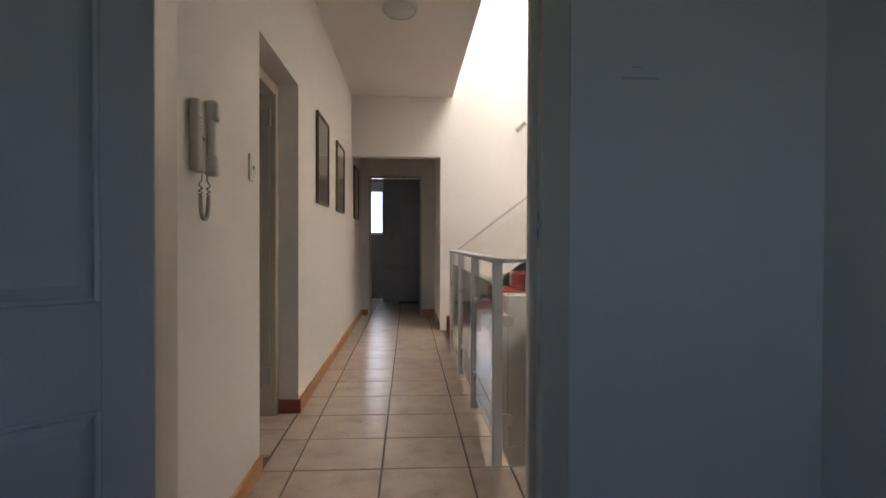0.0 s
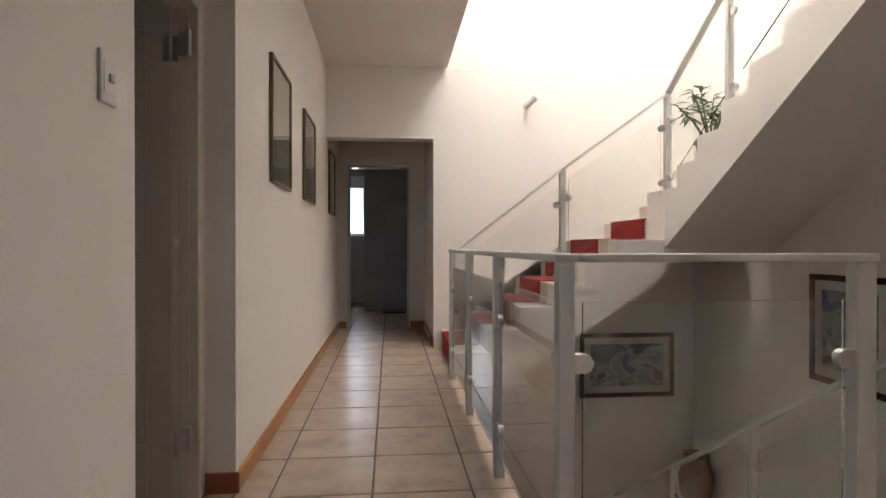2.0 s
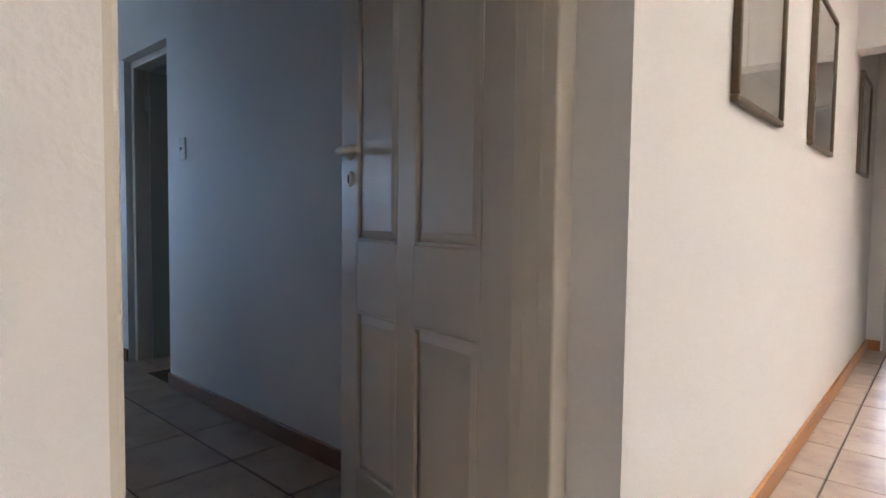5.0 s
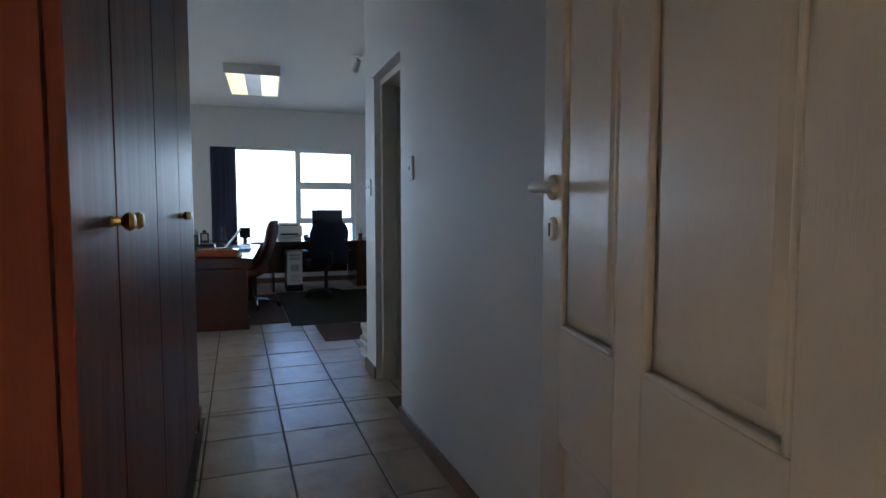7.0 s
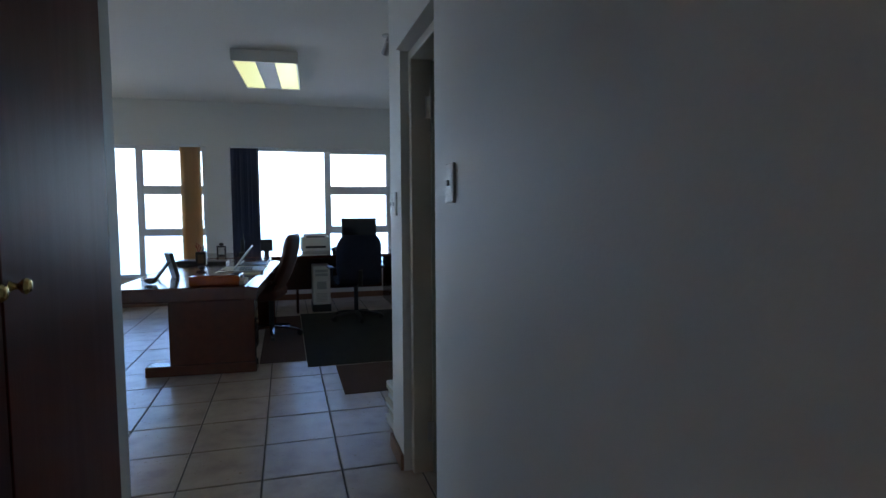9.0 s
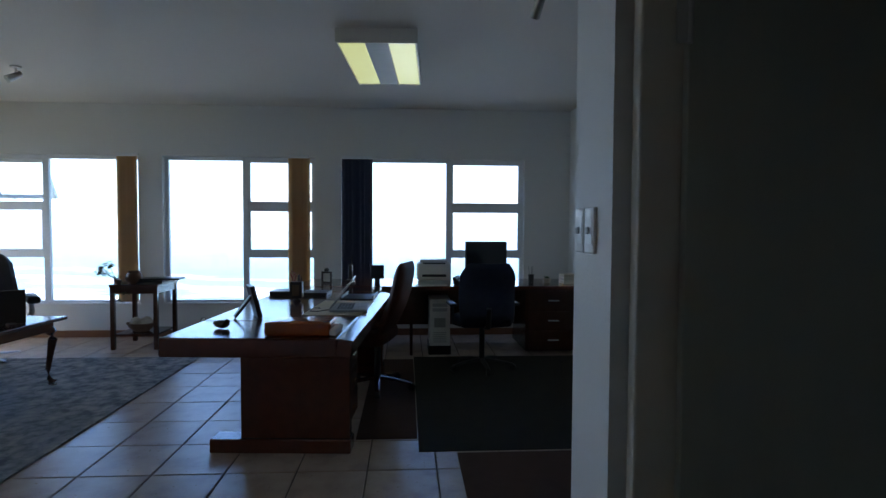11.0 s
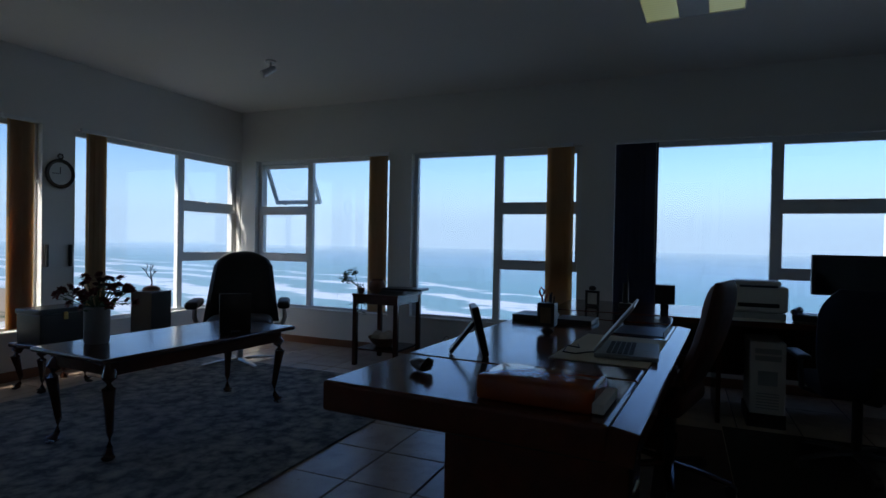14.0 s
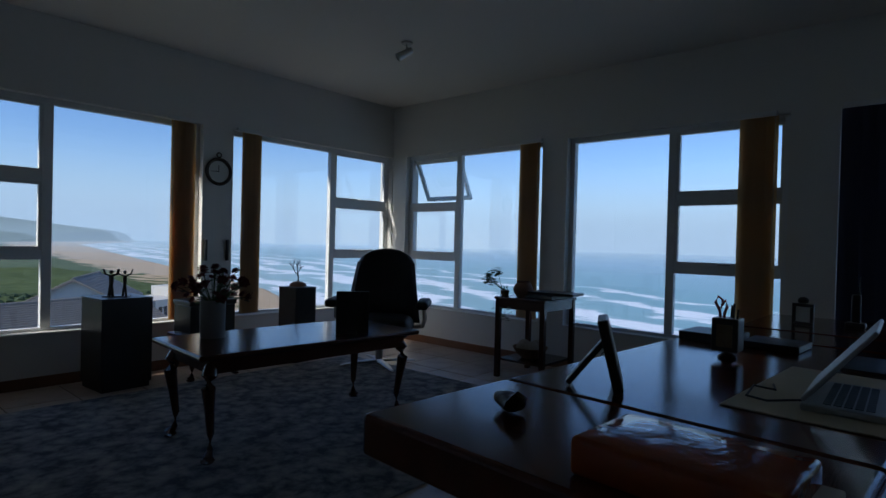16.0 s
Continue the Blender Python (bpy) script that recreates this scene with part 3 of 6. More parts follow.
def window(name, axis, face, u0, u1, mull, triple, label, open_top=False):
    """An aluminium window set back in its opening: one large pane and a column of three smaller ones."""
    w = thing(name, label, "window", (face, u0, Z0) if axis == "x" else (u1, face, Z0), -90 if axis == "x" else 180, kind="structure")
    # local: x along the opening from its right end seen from inside, y outwards
    W, Hh = u1 - u0, Z1 - Z0
    flip = axis == "x"
    def loc(u):
        return (u - u0) if flip else (u1 - u)
    sx = -1 if flip else 1
    w.matrix_world = Matrix(((0, -1, 0, face), (1, 0, 0, u0), (0, 0, 1, Z0), (0, 0, 0, 1))) if flip else Matrix(((-1, 0, 0, u1), (0, -1, 0, face), (0, 0, 1, Z0), (0, 0, 0, 1)))
    d0, d1 = 0.07, 0.13
    f = 0.045
    m = loc(mull)
    lo, hi = (0, m) if (triple == "low") == flip else (m, W)
    zt = [1.015 - Z0, 1.615 - Z0]
    rows = [(0, f, d0, d1, 0, Hh), (W - f, W, d0, d1, 0, Hh), (f, W - f, d0, d1, 0, f), (f, W - f, d0, d1, Hh - f, Hh), (m - 0.035, m + 0.035, d0, d1, f, Hh - f)]
    a, b = (f, m - 0.035) if lo == 0 else (m + 0.035, W - f)
    rows += [(a, b, d0, d1, z - 0.04, z + 0.04) for z in zt]
    part("window_frame", boxes(rows, bevel=0.004), ALU, w)
    part("window_sill", B(0.004, W - 0.004, -0.012, d0 - 0.002, -0.002, 0.02, bevel=0.004), WALL_OFFICE, w)
    big = (m + 0.035, W - f) if lo == 0 else (f, m - 0.035)
    zs = [(f, zt[0] - 0.04), (zt[0] + 0.04, zt[1] - 0.04), (zt[1] + 0.04, Hh - f)]
    for i, (p, q, r, s) in enumerate([(*big, f, Hh - f)] + [(a, b, *z) for z in zs]):
        if i == 3 and open_top:
            sash = part("sash", boxes([(p, q, -0.02, 0.02, -0.045, 0), (p, q, -0.02, 0.02, r - s, r - s + 0.045), (p, p + 0.04, -0.02, 0.02, r - s + 0.045, -0.045), (q - 0.04, q, -0.02, 0.02, r - s + 0.045, -0.045)], 0.003), ALU, w, "awning sash pushed open")
            sash.matrix_local = Matrix.Translation((0, d1, s)) @ Matrix.Rotation(radians(26), 4, "X")
            g = part("pane", B(p + 0.04, q - 0.04, -0.003, 0.003, r - s + 0.045, -0.045), GLASS, sash)
            g.visible_shadow = False
            part("stay", R((p + 0.5 * (q - p), d0 + 0.02, r + 0.02), (p + 0.5 * (q - p), d1 + 0.22, r + 0.09), 0.006), STEEL, w)
            continue
        if i >= 2:
            bm = boxes([(p, q, d0 + 0.005, d1 - 0.012, r, r + 0.022), (p, q, d0 + 0.005, d1 - 0.012, s - 0.022, s), (p, p + 0.022, d0 + 0.005, d1 - 0.012, r + 0.022, s - 0.022), (q - 0.022, q, d0 + 0.005, d1 - 0.012, r + 0.022, s - 0.022)], 0.003)
            part("sash", bm, ALU, w)
            part("latch", B((p + q) / 2 - 0.05, (p + q) / 2 + 0.05, d0 - 0.018, d0 + 0.006, r + 0.002, r + 0.018, bevel=0.005), STEEL, w)
        g = part("pane", B(p, q, 0.097, 0.103, r, s), GLASS, w)
        g.visible_shadow = False
    return w


window("window_1", "x", OX, *WIN_SEA[0], -1.045, "low", "white aluminium window with an awning sash open", True)
window("window_2", "x", OX, *WIN_SEA[1], 1.34, "high", "white aluminium sea-facing window with ochre blind")
window("window_3", "x", OX, *WIN_SEA[2], 3.88, "high", "white aluminium sea-facing window with navy blind")
window("window_4", "y", OY0, *WIN_LEFT[0], -8.755, "low", "white aluminium corner window over the beach")
window("window_5", "y", OY0, *WIN_LEFT[1], -6.02, "high", "white aluminium window over houses and beach")
bw = thing("window_6", "small bright bathroom window", "window", (-0.28, 11.4, 1.22), kind="structure")
part("window_frame", boxes([(0, 0.46, 0.06, 0.11, 0, 0.05), (0, 0.46, 0.06, 0.11, 0.88, 1.10), (0, 0.03, 0.06, 0.11, 0.05, 0.88), (0.43, 0.46, 0.06, 0.11, 0.05, 0.88)], 0.004), ALU, bw)
g = part("pane", B(0.03, 0.43, 0.08, 0.086, 0.05, 0.88), GLASS, bw)
g.visible_shadow = False


def door_frame(name, axis, a0, a1, u0, u1, z1, w=0.045, label="cream painted steel door frame", material=None):
    rows = [(u0, u0 + w, 0, z1), (u1 - w, u1, 0, z1), (u0 + w, u1 - w, z1 - w, z1)]
    bm = bmesh.new()
    for r in rows:
        if axis == "x":
            box(bm, a0, a1, *r, bevel=0.006)
            box(bm, a0 + 0.03, a1 - 0.035, r[0] - 0.001, r[1] + (0.012 if r[0] == u0 else 0.001), *r[2:], bevel=0.004) if r[1] - r[0] < 0.1 else None
        else:
            box(bm, r[0], r[1], a0, a1, *r[2:], bevel=0.006)
    return solid(name, bm, material or FRAME, label, "door frame")


def lever(parent, x, z, side, inward, material):
    """A lever handle on a round rose over a keyhole escutcheon; side -1 or 1 is the face, inward the way the lever points."""
    s = side
    h = part("handle", L([(0.026, 0), (0.026, 0.006), (0.022, 0.010), (0.011, 0.012), (0.011, 0.045)], 20, Matrix.Translation((x, s * 0.02, z)) @ Matrix.Rotation(radians(-90 * s), 4, "X")), material, parent, "lever handle on a round rose", True)
    part("lever", T([(x, s * 0.062, z), (x + inward * 0.02, s * 0.068, z), (x + inward * 0.07, s * 0.068, z - 0.002), (x + inward * 0.125, s * 0.064, z - 0.006)], [0.013, 0.0125, 0.011, 0.009], 12), material, h, "", True)
    e = part("escutcheon", L([(0.025, 0), (0.025, 0.005), (0.020, 0.009)], 20, Matrix.Translation((x, s * 0.02, z - 0.085)) @ Matrix.Rotation(radians(-90 * s), 4, "X")), material, parent, "round keyhole escutcheon", True)
    part("keyhole", B(x - 0.004, x + 0.004, s * 0.0292 - 0.002, s * 0.0292 + 0.002, z - 0.100, z - 0.072, bevel=0.002), BLACKPL, e)


def flush_door(name, label, loc, rz, width, material, height=2.03):
    """A plain flat door with butt hinges."""
    d = thing(name, label, "door", loc, rz)
    part("leaf", B(0, width, -0.02, 0.02, 0, height, bevel=0.003), material, d)
    for z in (0.22, height - 0.22):
        hg = part("hinge", B(-0.028, 0.0, -0.03, -0.0215, z - 0.05, z + 0.05, bevel=0.001), STEEL, d, "steel butt hinge")
        part("knuckle", R((0, -0.026, z - 0.052), (0, -0.026, z + 0.052), 0.007), STEEL, hg)
    return d


def door_leaf(name, label, loc, rz, width, material, handle_mat, hinges=True, height=2.03, side=-1, zh=1.235):
    """A four-panel moulded door. Local x runs from the hinge; both faces carry sunk panels with raised fields."""
    d = thing(name, label, "door", loc, rz)
    t = 0.02
    st, mid, top, lock0, lock1, bot = 0.105, 0.085, 0.13, 0.73, 0.95, 0.20
    xm = width / 2 + 0.02
    cols = [(st, xm - mid / 2), (xm + mid / 2, width - st)]
    rows = [(bot, lock0), (lock1, height - top)]
    bm = boxes([(0, st, -t, t, 0, height), (width - st, width, -t, t, 0, height), (xm - mid / 2, xm + mid / 2, -t, t, bot, height - top)] + [(st, width - st, -t, t, a, b) for a, b in ((0, bot), (height - top, height))] + [(a, b, -t, t, lock0, lock1) for a, b in cols], 0.0025)
    part("leaf", bm, material, d)
    for a, b in cols:
        for c, e in rows:
            bm = bmesh.new()
            box(bm, a, b, -0.007, 0.007, c, e)
            for s in (-1, 1):
                # sunk edge, then a raised field with a sloping border
                i, j = 0.012, 0.036
                o = [bm.verts.new((x, s * 0.008, z)) for x, z in ((a + i, c + i), (b - i, c + i), (b - i, e - i), (a + i, e - i))]
                n = [bm.verts.new((x, s * 0.017, z)) for x, z in ((a + j, c + j), (b - j, c + j), (b - j, e - j), (a + j, e - j))]
                bm.faces.new(n)
                for k in range(4):
                    bm.faces.new((o[k], o[(k + 1) % 4], n[(k + 1) % 4], n[k]))
                for q in ((a, a + 0.011, c, e), (b - 0.011, b, c, e), (a + 0.011, b - 0.011, c, c + 0.011), (a + 0.011, b - 0.011, e - 0.011, e)):
                    box(bm, q[0], q[1], s * 0.0135 - 0.0065, s * 0.0135 + 0.0085 * 1.0, q[2], q[3], bevel=0.004)
            part("panel", bm, material, d)
    lever(d, width - 0.065, zh, side, -1, handle_mat)
    if hinges:
        for z in (0.22, height - 0.22):
            hg = part("hinge", boxes([(-0.034, 0.034, side * 0.0235 - 0.002, side * 0.0235 + 0.002, z - 0.05, z + 0.05)], 0.001), STEEL, d, "steel butt hinge")
            bm = bmesh.new()
            rod(bm, (0, side * 0.028, z - 0.052), (0, side * 0.028, z + 0.052), 0.008)
            part("knuckle", bm, STEEL, hg)
    return d


lobby_frame = door_frame("door_frame_lobby", "x", -0.235, -0.125, 2.495, 3.445, 2.05, 0.07)
door_leaf("panel_door", "cream four-panel door standing open into lobby", (-0.232, 3.402, 0.008), 180 - 11.0, 0.815, DOOR, CREAMMETAL, side=1)
for z in (0.25, 1.84):
    hg = part("hinge", boxes([(-0.205, -0.165, 3.3715, 3.3745, z - 0.05, z + 0.05)], 0.0005), STEEL, lobby_frame, "steel butt hinge")
    part("knuckle", R((-0.160, 3.366, z - 0.052), (-0.160, 3.366, z + 0.052), 0.009), STEEL, hg)
bm = bmesh.new()
for r in ((0.067, 0.118, 1.16, 1.292, 0, 2.075), (0.978, 1.064, 1.172, 1.21, 0, 2.075), (0.994, 1.064, 1.128, 1.171, 0, 2.075), (0.119, 0.977, 1.16, 1.28, 2.03, 2.075)):
    box(bm, *r, bevel=0.006)
solid("door_frame_entrance", bm, FRAME, "cream painted rebated entrance door frame", "door frame")
door_leaf("entrance_door", "pale four-panel entrance door standing wide open", (0.130, 1.120, 0.008), 223, 0.80, DOOR_BLUE, CREAMMETAL, side=1)
sp = thing("strike_plate", "worn steel strike plate in the door frame", "strike plate", (0.9938, 1.148, 1.125))
part("plate", boxes([(-0.002, 0, -0.014, 0.010, -0.056, -0.034), (-0.002, 0, -0.014, 0.010, 0.034, 0.056), (-0.002, 0, -0.014, -0.007, -0.034, 0.034), (-0.002, 0, 0.005, 0.010, -0.034, 0.034), (-0.002, 0, -0.007, 0.005, -0.008, 0.004)], 0.0005), STEEL, sp)
part("latch_hole", boxes([(-0.001, 0.0, -0.007, 0.005, -0.034, -0.008), (-0.001, 0.0, -0.007, 0.005, 0.004, 0.034)]), BLACKPL, sp)
door_frame("door_frame_office", "y", 3.86, 3.97, -3.815, -3.005, 2.095, 0.045, "cream painted steel frame of a closed door")
flush_door("flush_door", "plain olive-grey door standing open into dark room", (-3.752, 3.955, 0.008), 80, 0.71, DOOR_OLIVE)
solid("wall_side_room", boxes([(-2.72, -2.60, 4.0, 5.42, -0.25, H), (-3.91, -2.60, 5.42, 5.54, -0.25, H)]), WALL_OFFICE, "walls of the dark side room", "wall")
solid("ceiling_side_room", B(-3.91, -2.60, 4.0, 5.54, H, H + 0.1), CEIL, "ceiling of the dark side room", "ceiling")
solid("floor_side_room", B(-3.91, -2.60, 4.0, 5.42, -0.25, -0.002), TILE, "floor of the dark side room", "floor")
door_frame("door_frame_bathroom", "y", 8.17, 8.35, 0.112, 0.885, 2.045, 0.025, "grey painted bathroom door frame", GREYPAINT)

# ---- staircase ----
RISE, RUN = 0.18, 0.258
SX, SYN, SYF, X2 = 1.165, 5.42, 6.72, 2.87
NOSE2 = 5.53
RUN2, RISE2 = 0.297, 0.17


def extrude_profile(pts, axis, a, b):
    """A solid from a closed outline: (x, z) swept along y, or (y, z) swept along x."""
    bm = bmesh.new()
    put = (lambda u, z, w: (u, w, z)) if axis == "y" else (lambda u, z, w: (w, u, z))
    f0, f1 = [bm.verts.new(put(u, z, a)) for u, z in pts], [bm.verts.new(put(u, z, b)) for u, z in pts]
    n = len(pts)
    bm.faces.new(f0)
    bm.faces.new(f1[::-1])
    for i in range(n):
        bm.faces.new((f0[i], f0[(i + 1) % n], f1[(i + 1) % n], f1[i]))
    bmesh.ops.triangulate(bm, faces=[f for f in bm.faces if len(f.verts) > 4])
    return bm


stair = thing("staircase", "white plastered staircase with a red carpet runner", "staircase", kind="structure")
top1 = []
for k in range(1, 7):
    x = SX + RUN * (k - 1)
    top1 += [(x, RISE * (k - 1)), (x, RISE * k)]
top1 += [(X2, RISE * 6)]
part("lower_flight", extrude_profile([(SX, -0.25)] + top1 + [(X2, 0.775), (1.27, -0.25)], "y", SYN, SYF), WALL, stair)
for k in range(1, 7):
    x = SX + RUN * (k - 1)
    x1 = x + RUN if k < 6 else X2
    part("tread", B(x - 0.006, x1 - 0.006, SYN + 0.16, SYF - 0.002, RISE * k - 0.02, RISE * k + 0.004, bevel=0.004), SCREED, stair)
    part("riser", B(x - 0.005, x + 0.01, SYN + 0.16, SYF - 0.002, RISE * (k - 1) + 0.005, RISE * k - 0.021), SCREED, stair)
    bm = boxes([(x - 0.016, x1 - 0.016, 5.78, 6.52, RISE * k + 0.004, RISE * k + 0.014), (x - 0.016, x - 0.005, 5.78, 6.52, RISE * (k - 1) + (0.016 if k > 1 else 0.0), RISE * k + 0.004)], 0.003)
    part("carpet", bm, CARPET_RED, stair, "red carpet runner over one step")
# winding steps in the corner
for i, (x0, y1) in enumerate(((X2, SYF), (3.25, SYF))):
    z = RISE * (7 + i)
    part("winder", B(x0 + 0.0, 3.85, 5.742, y1, 0.9 if i == 0 else z - RISE, z, bevel=0.004), SCREED, stair)
    part("carpet", boxes([(x0 - 0.011, x0, 5.78, 6.52, z - RISE + 0.016, z + 0.002), (x0 - 0.011, x0 + 0.38, 5.78, 6.52, z + 0.002, z + 0.012)], 0.003), CARPET_RED, stair, "red carpet runner over one step")
top2 = [(NOSE2, 1.12), (NOSE2, 1.49)]
for j in range(1, 9):
    y = NOSE2 - RUN2 * j
    top2 += [(y, 1.49 + RISE2 * (j - 1)), (y, 1.49 + RISE2 * j)]
yend = NOSE2 - RUN2 * 9
zs = lambda y: 1.09 + 0.605 * (5.29 - y)
top2 += [(yend, 1.49 + RISE2 * 8), (yend, zs(yend) + 0.1)]
part("upper_flight", extrude_profile([(NOSE2, zs(NOSE2))] + top2 + [(yend, zs(yend))], "x", X2, 3.85), WALL, stair)
part("corner_wall", B(X2 - 0.002, X2 + 0.11, SYN - 0.002, 5.74, 0.90, 1.489), WALL, stair)
part("landing", B(X2, 3.85, 1.28, yend, 2.75, 2.93), WALL, stair)
low = thing("staircase_below", "shaded flight of stairs down to the floor below", "staircase", kind="structure")
pts = []
for j in range(16):
    y = 2.55 + RUN2 * j
    pts += [(y, -RISE * j - 0.003), (y, -RISE * (j + 1))] if y < 6.6 else []
pts += [(6.72, pts[-1][1]), (6.72, pts[-1][1] - 0.3), (2.55, -0.45)]
part("flight", extrude_profile(pts, "x", X2, 3.85), SCREED, low)


def clamp(parent, p, axis, out=1):
    """A rounded glass clamp on a post."""
    bm = bmesh.new()
    if axis == "y":
        rod(bm, (p[0] - 0.015, p[1] + out * 0.030, p[2]), (p[0] + 0.015, p[1] + out * 0.030, p[2]), 0.027, seg=20)
        box(bm, p[0] - 0.0145, p[0] + 0.0145, p[1], p[1] + out * 0.030, p[2] - 0.026, p[2] + 0.026)
    else:
        rod(bm, (p[0] + out * 0.030, p[1] - 0.015, p[2]), (p[0] + out * 0.030, p[1] + 0.015, p[2]), 0.027, seg=20)
        box(bm, p[0], p[0] + out * 0.030, p[1] - 0.0145, p[1] + 0.0145, p[2] - 0.026, p[2] + 0.026)
    part("clamp", bm, STEEL, parent, "round steel glass clamp", True)


ra = thing("balustrade", "grey steel balustrade with clamped glass panels", "balustrade", (0, 0, 0))
PY = [2.53, 3.48, 4.41, 5.345]
for i, y in enumerate(PY):
    part("post", B(1.10, 1.147, y, y + 0.047, -0.004, 0.982, bevel=0.004), GREYPAINT, ra)
    for z in (0.22, 0.70):
        if i < 3:
            clamp(ra, (1.122, y + 0.045, z), "y")
        if i > 0:
            clamp(ra, (1.122, y + 0.002, z), "y", -1)
for y0, y1 in zip(PY, PY[1:]):
    g = part("glass_panel", B(1.117, 1.127, y0 + 0.08, y1 - 0.035, 0.09, 0.87), GLASS_RAIL, ra)
    g.visible_shadow = False
part("handrail", B(1.094, 1.154, 2.524, 5.40, 0.982, 1.006, bevel=0.005), GREYPAINT, ra)
part("handrail", B(1.154, 2.05, 2.524, 2.584, 0.982, 1.006, bevel=0.005), GREYPAINT, ra)
part("post", B(1.985, 2.045, 2.53, 2.577, -0.004, 0.982, bevel=0.004), GREYPAINT, ra)
g = part("glass_panel", B(1.175, 1.955, 2.548, 2.558, 0.09, 0.87), GLASS_RAIL, ra)
g.visible_shadow = False
for z in (0.22, 0.70):
    clamp(ra, (1.145, 2.553, z), "x")
    clamp(ra, (1.987, 2.553, z), "x", -1)

sr = thing("stair_balustrade", "grey steel stair rail with slanted glass panels", "balustrade", (0, 0, 0))


def slanted(bm, p0, p1, w, h):
    """A flat bar between two points, w wide and h deep, with upright ends."""
    p0, p1 = Vector(p0), Vector(p1)
    d = (p1 - p0)
    s = Vector((-d.y, d.x, 0)).normalized() * (w / 2)
    z = Vector((0, 0, h))
    v = [bm.verts.new(q) for q in (p0 - s, p0 + s, p0 + s + z, p0 - s + z, p1 - s, p1 + s, p1 + s + z, p1 - s + z)]
    for f in ((0, 1, 2, 3), (4, 5, 6, 7), (0, 1, 5, 4), (1, 2, 6, 5), (2, 3, 7, 6), (3, 0, 4, 7)):
        bm.faces.new([v[i] for i in f])


def S(*a):
    bm = bmesh.new()
    slanted(bm, *a)
    return bm


XR, YR = X2 + 0.05, SYN + 0.05
part("handrail", S((1.16, YR, 0.972), (2.03, YR, 1.635), 0.05, 0.026), GREYPAINT, sr)
part("handrail", S((2.03, YR, 1.635), (XR, YR, 2.275), 0.05, 0.026), GREYPAINT, sr)
part("handrail", S((XR, YR, 2.275), (XR, 3.3, 2.275 + 0.63 * (YR - 3.3)), 0.05, 0.03), GREYPAINT, sr)
posts = [(2.03, YR, 0.72, 1.64), (XR, YR + 0.01, 1.49, 2.28), (XR, 4.62, 1.99, 2.28 + 0.63 * (YR - 4.62)), (XR, 3.75, 2.50, 2.28 + 0.63 * (YR - 3.75))]
for x, y, z0, z1 in posts:
    part("post", B(x - 0.023, x + 0.023, y - 0.023, y + 0.023, z0, z1, bevel=0.004), GREYPAINT, sr)
for x, y, z0, z1 in posts[:2]:
    for z in (z0 + 0.12, z1 - 0.22):
        clamp(sr, (x + 0.02, y, z), "x")
        clamp(sr, (x - 0.02, y, z - 0.06), "x", -1)
for x, y, z0, z1 in posts[1:]:
    for z in (z0 + 0.10, z1 - 0.22):
        clamp(sr, (x, y - 0.02, z), "y", -1)
for a, b in (((1.22, YR, 0.26), (1.98, YR, 0.85)), ((2.08, YR, 0.92), (2.86, YR, 1.45)), ((XR, YR - 0.06, 1.58), (XR, 4.67, 2.06)), ((XR, 4.57, 2.12), (XR, 3.80, 2.60))):
    g = part("glass_panel", S(a, b, 0.010, 0.66), GLASS_RAIL, sr)
    g.visible_shadow = False

lr = thing("lower_balustrade", "grey steel rail of the stairs below", "balustrade", (0, 0, 0))
zr = lambda y: 0.31 - 0.64 * (y - 3.68)
part("handrail", S((X2 + 0.04, 2.6, zr(2.6)), (X2 + 0.04, 6.5, zr(6.5)), 0.05, 0.03), GREYPAINT, lr)
for y in (3.05, 4.35, 5.35):
    part("post", B(X2 + 0.017, X2 + 0.063, y - 0.023, y + 0.023, zr(y) - 1.05, zr(y) + 0.01, bevel=0.004), GREYPAINT, lr)
    clamp(lr, (X2 + 0.04, y - 0.02, zr(y) - 0.22), "y", -1)
for y0, y1 in ((3.1, 4.3), (4.4, 5.3)):
    g = part("glass_panel", S((X2 + 0.04, y0, zr(y0) - 0.85), (X2 + 0.04, y1, zr(y1) - 0.85), 0.010, 0.7), GLASS_RAIL, lr)
    g.visible_shadow = False


def framed_print(name, label, m, w, h, frame_mat, inner, bar=0.022, mount=0.07, glazed=True, mount_mat=None):
    """A framed picture: local x along its width, z up, y the way it faces away from the wall."""
    p = thing(name, label, "picture")
    p.matrix_world = m
    bm = bmesh.new()
    for r in ((0, w, 0, bar), (0, w, h - bar, h), (0, bar, bar, h - bar), (w - bar, w, bar, h - bar)):
        box(bm, r[0], r[1], 0.0, 0.024, r[2], r[3], bevel=0.005)
    part("frame", bm, frame_mat, p)
    part("mount", B(bar, w - bar, 0.002, 0.008, bar, h - bar), mount_mat or MOUNT, p)
    part("print", B(bar + mount, w - bar - mount, 0.008, 0.010, bar + mount, h - bar - mount), inner, p)
    if glazed:
        g = part("glazing", B(bar, w - bar, 0.013, 0.016, bar, h - bar), GLASS, p)
        g.visible_shadow = False
    return p


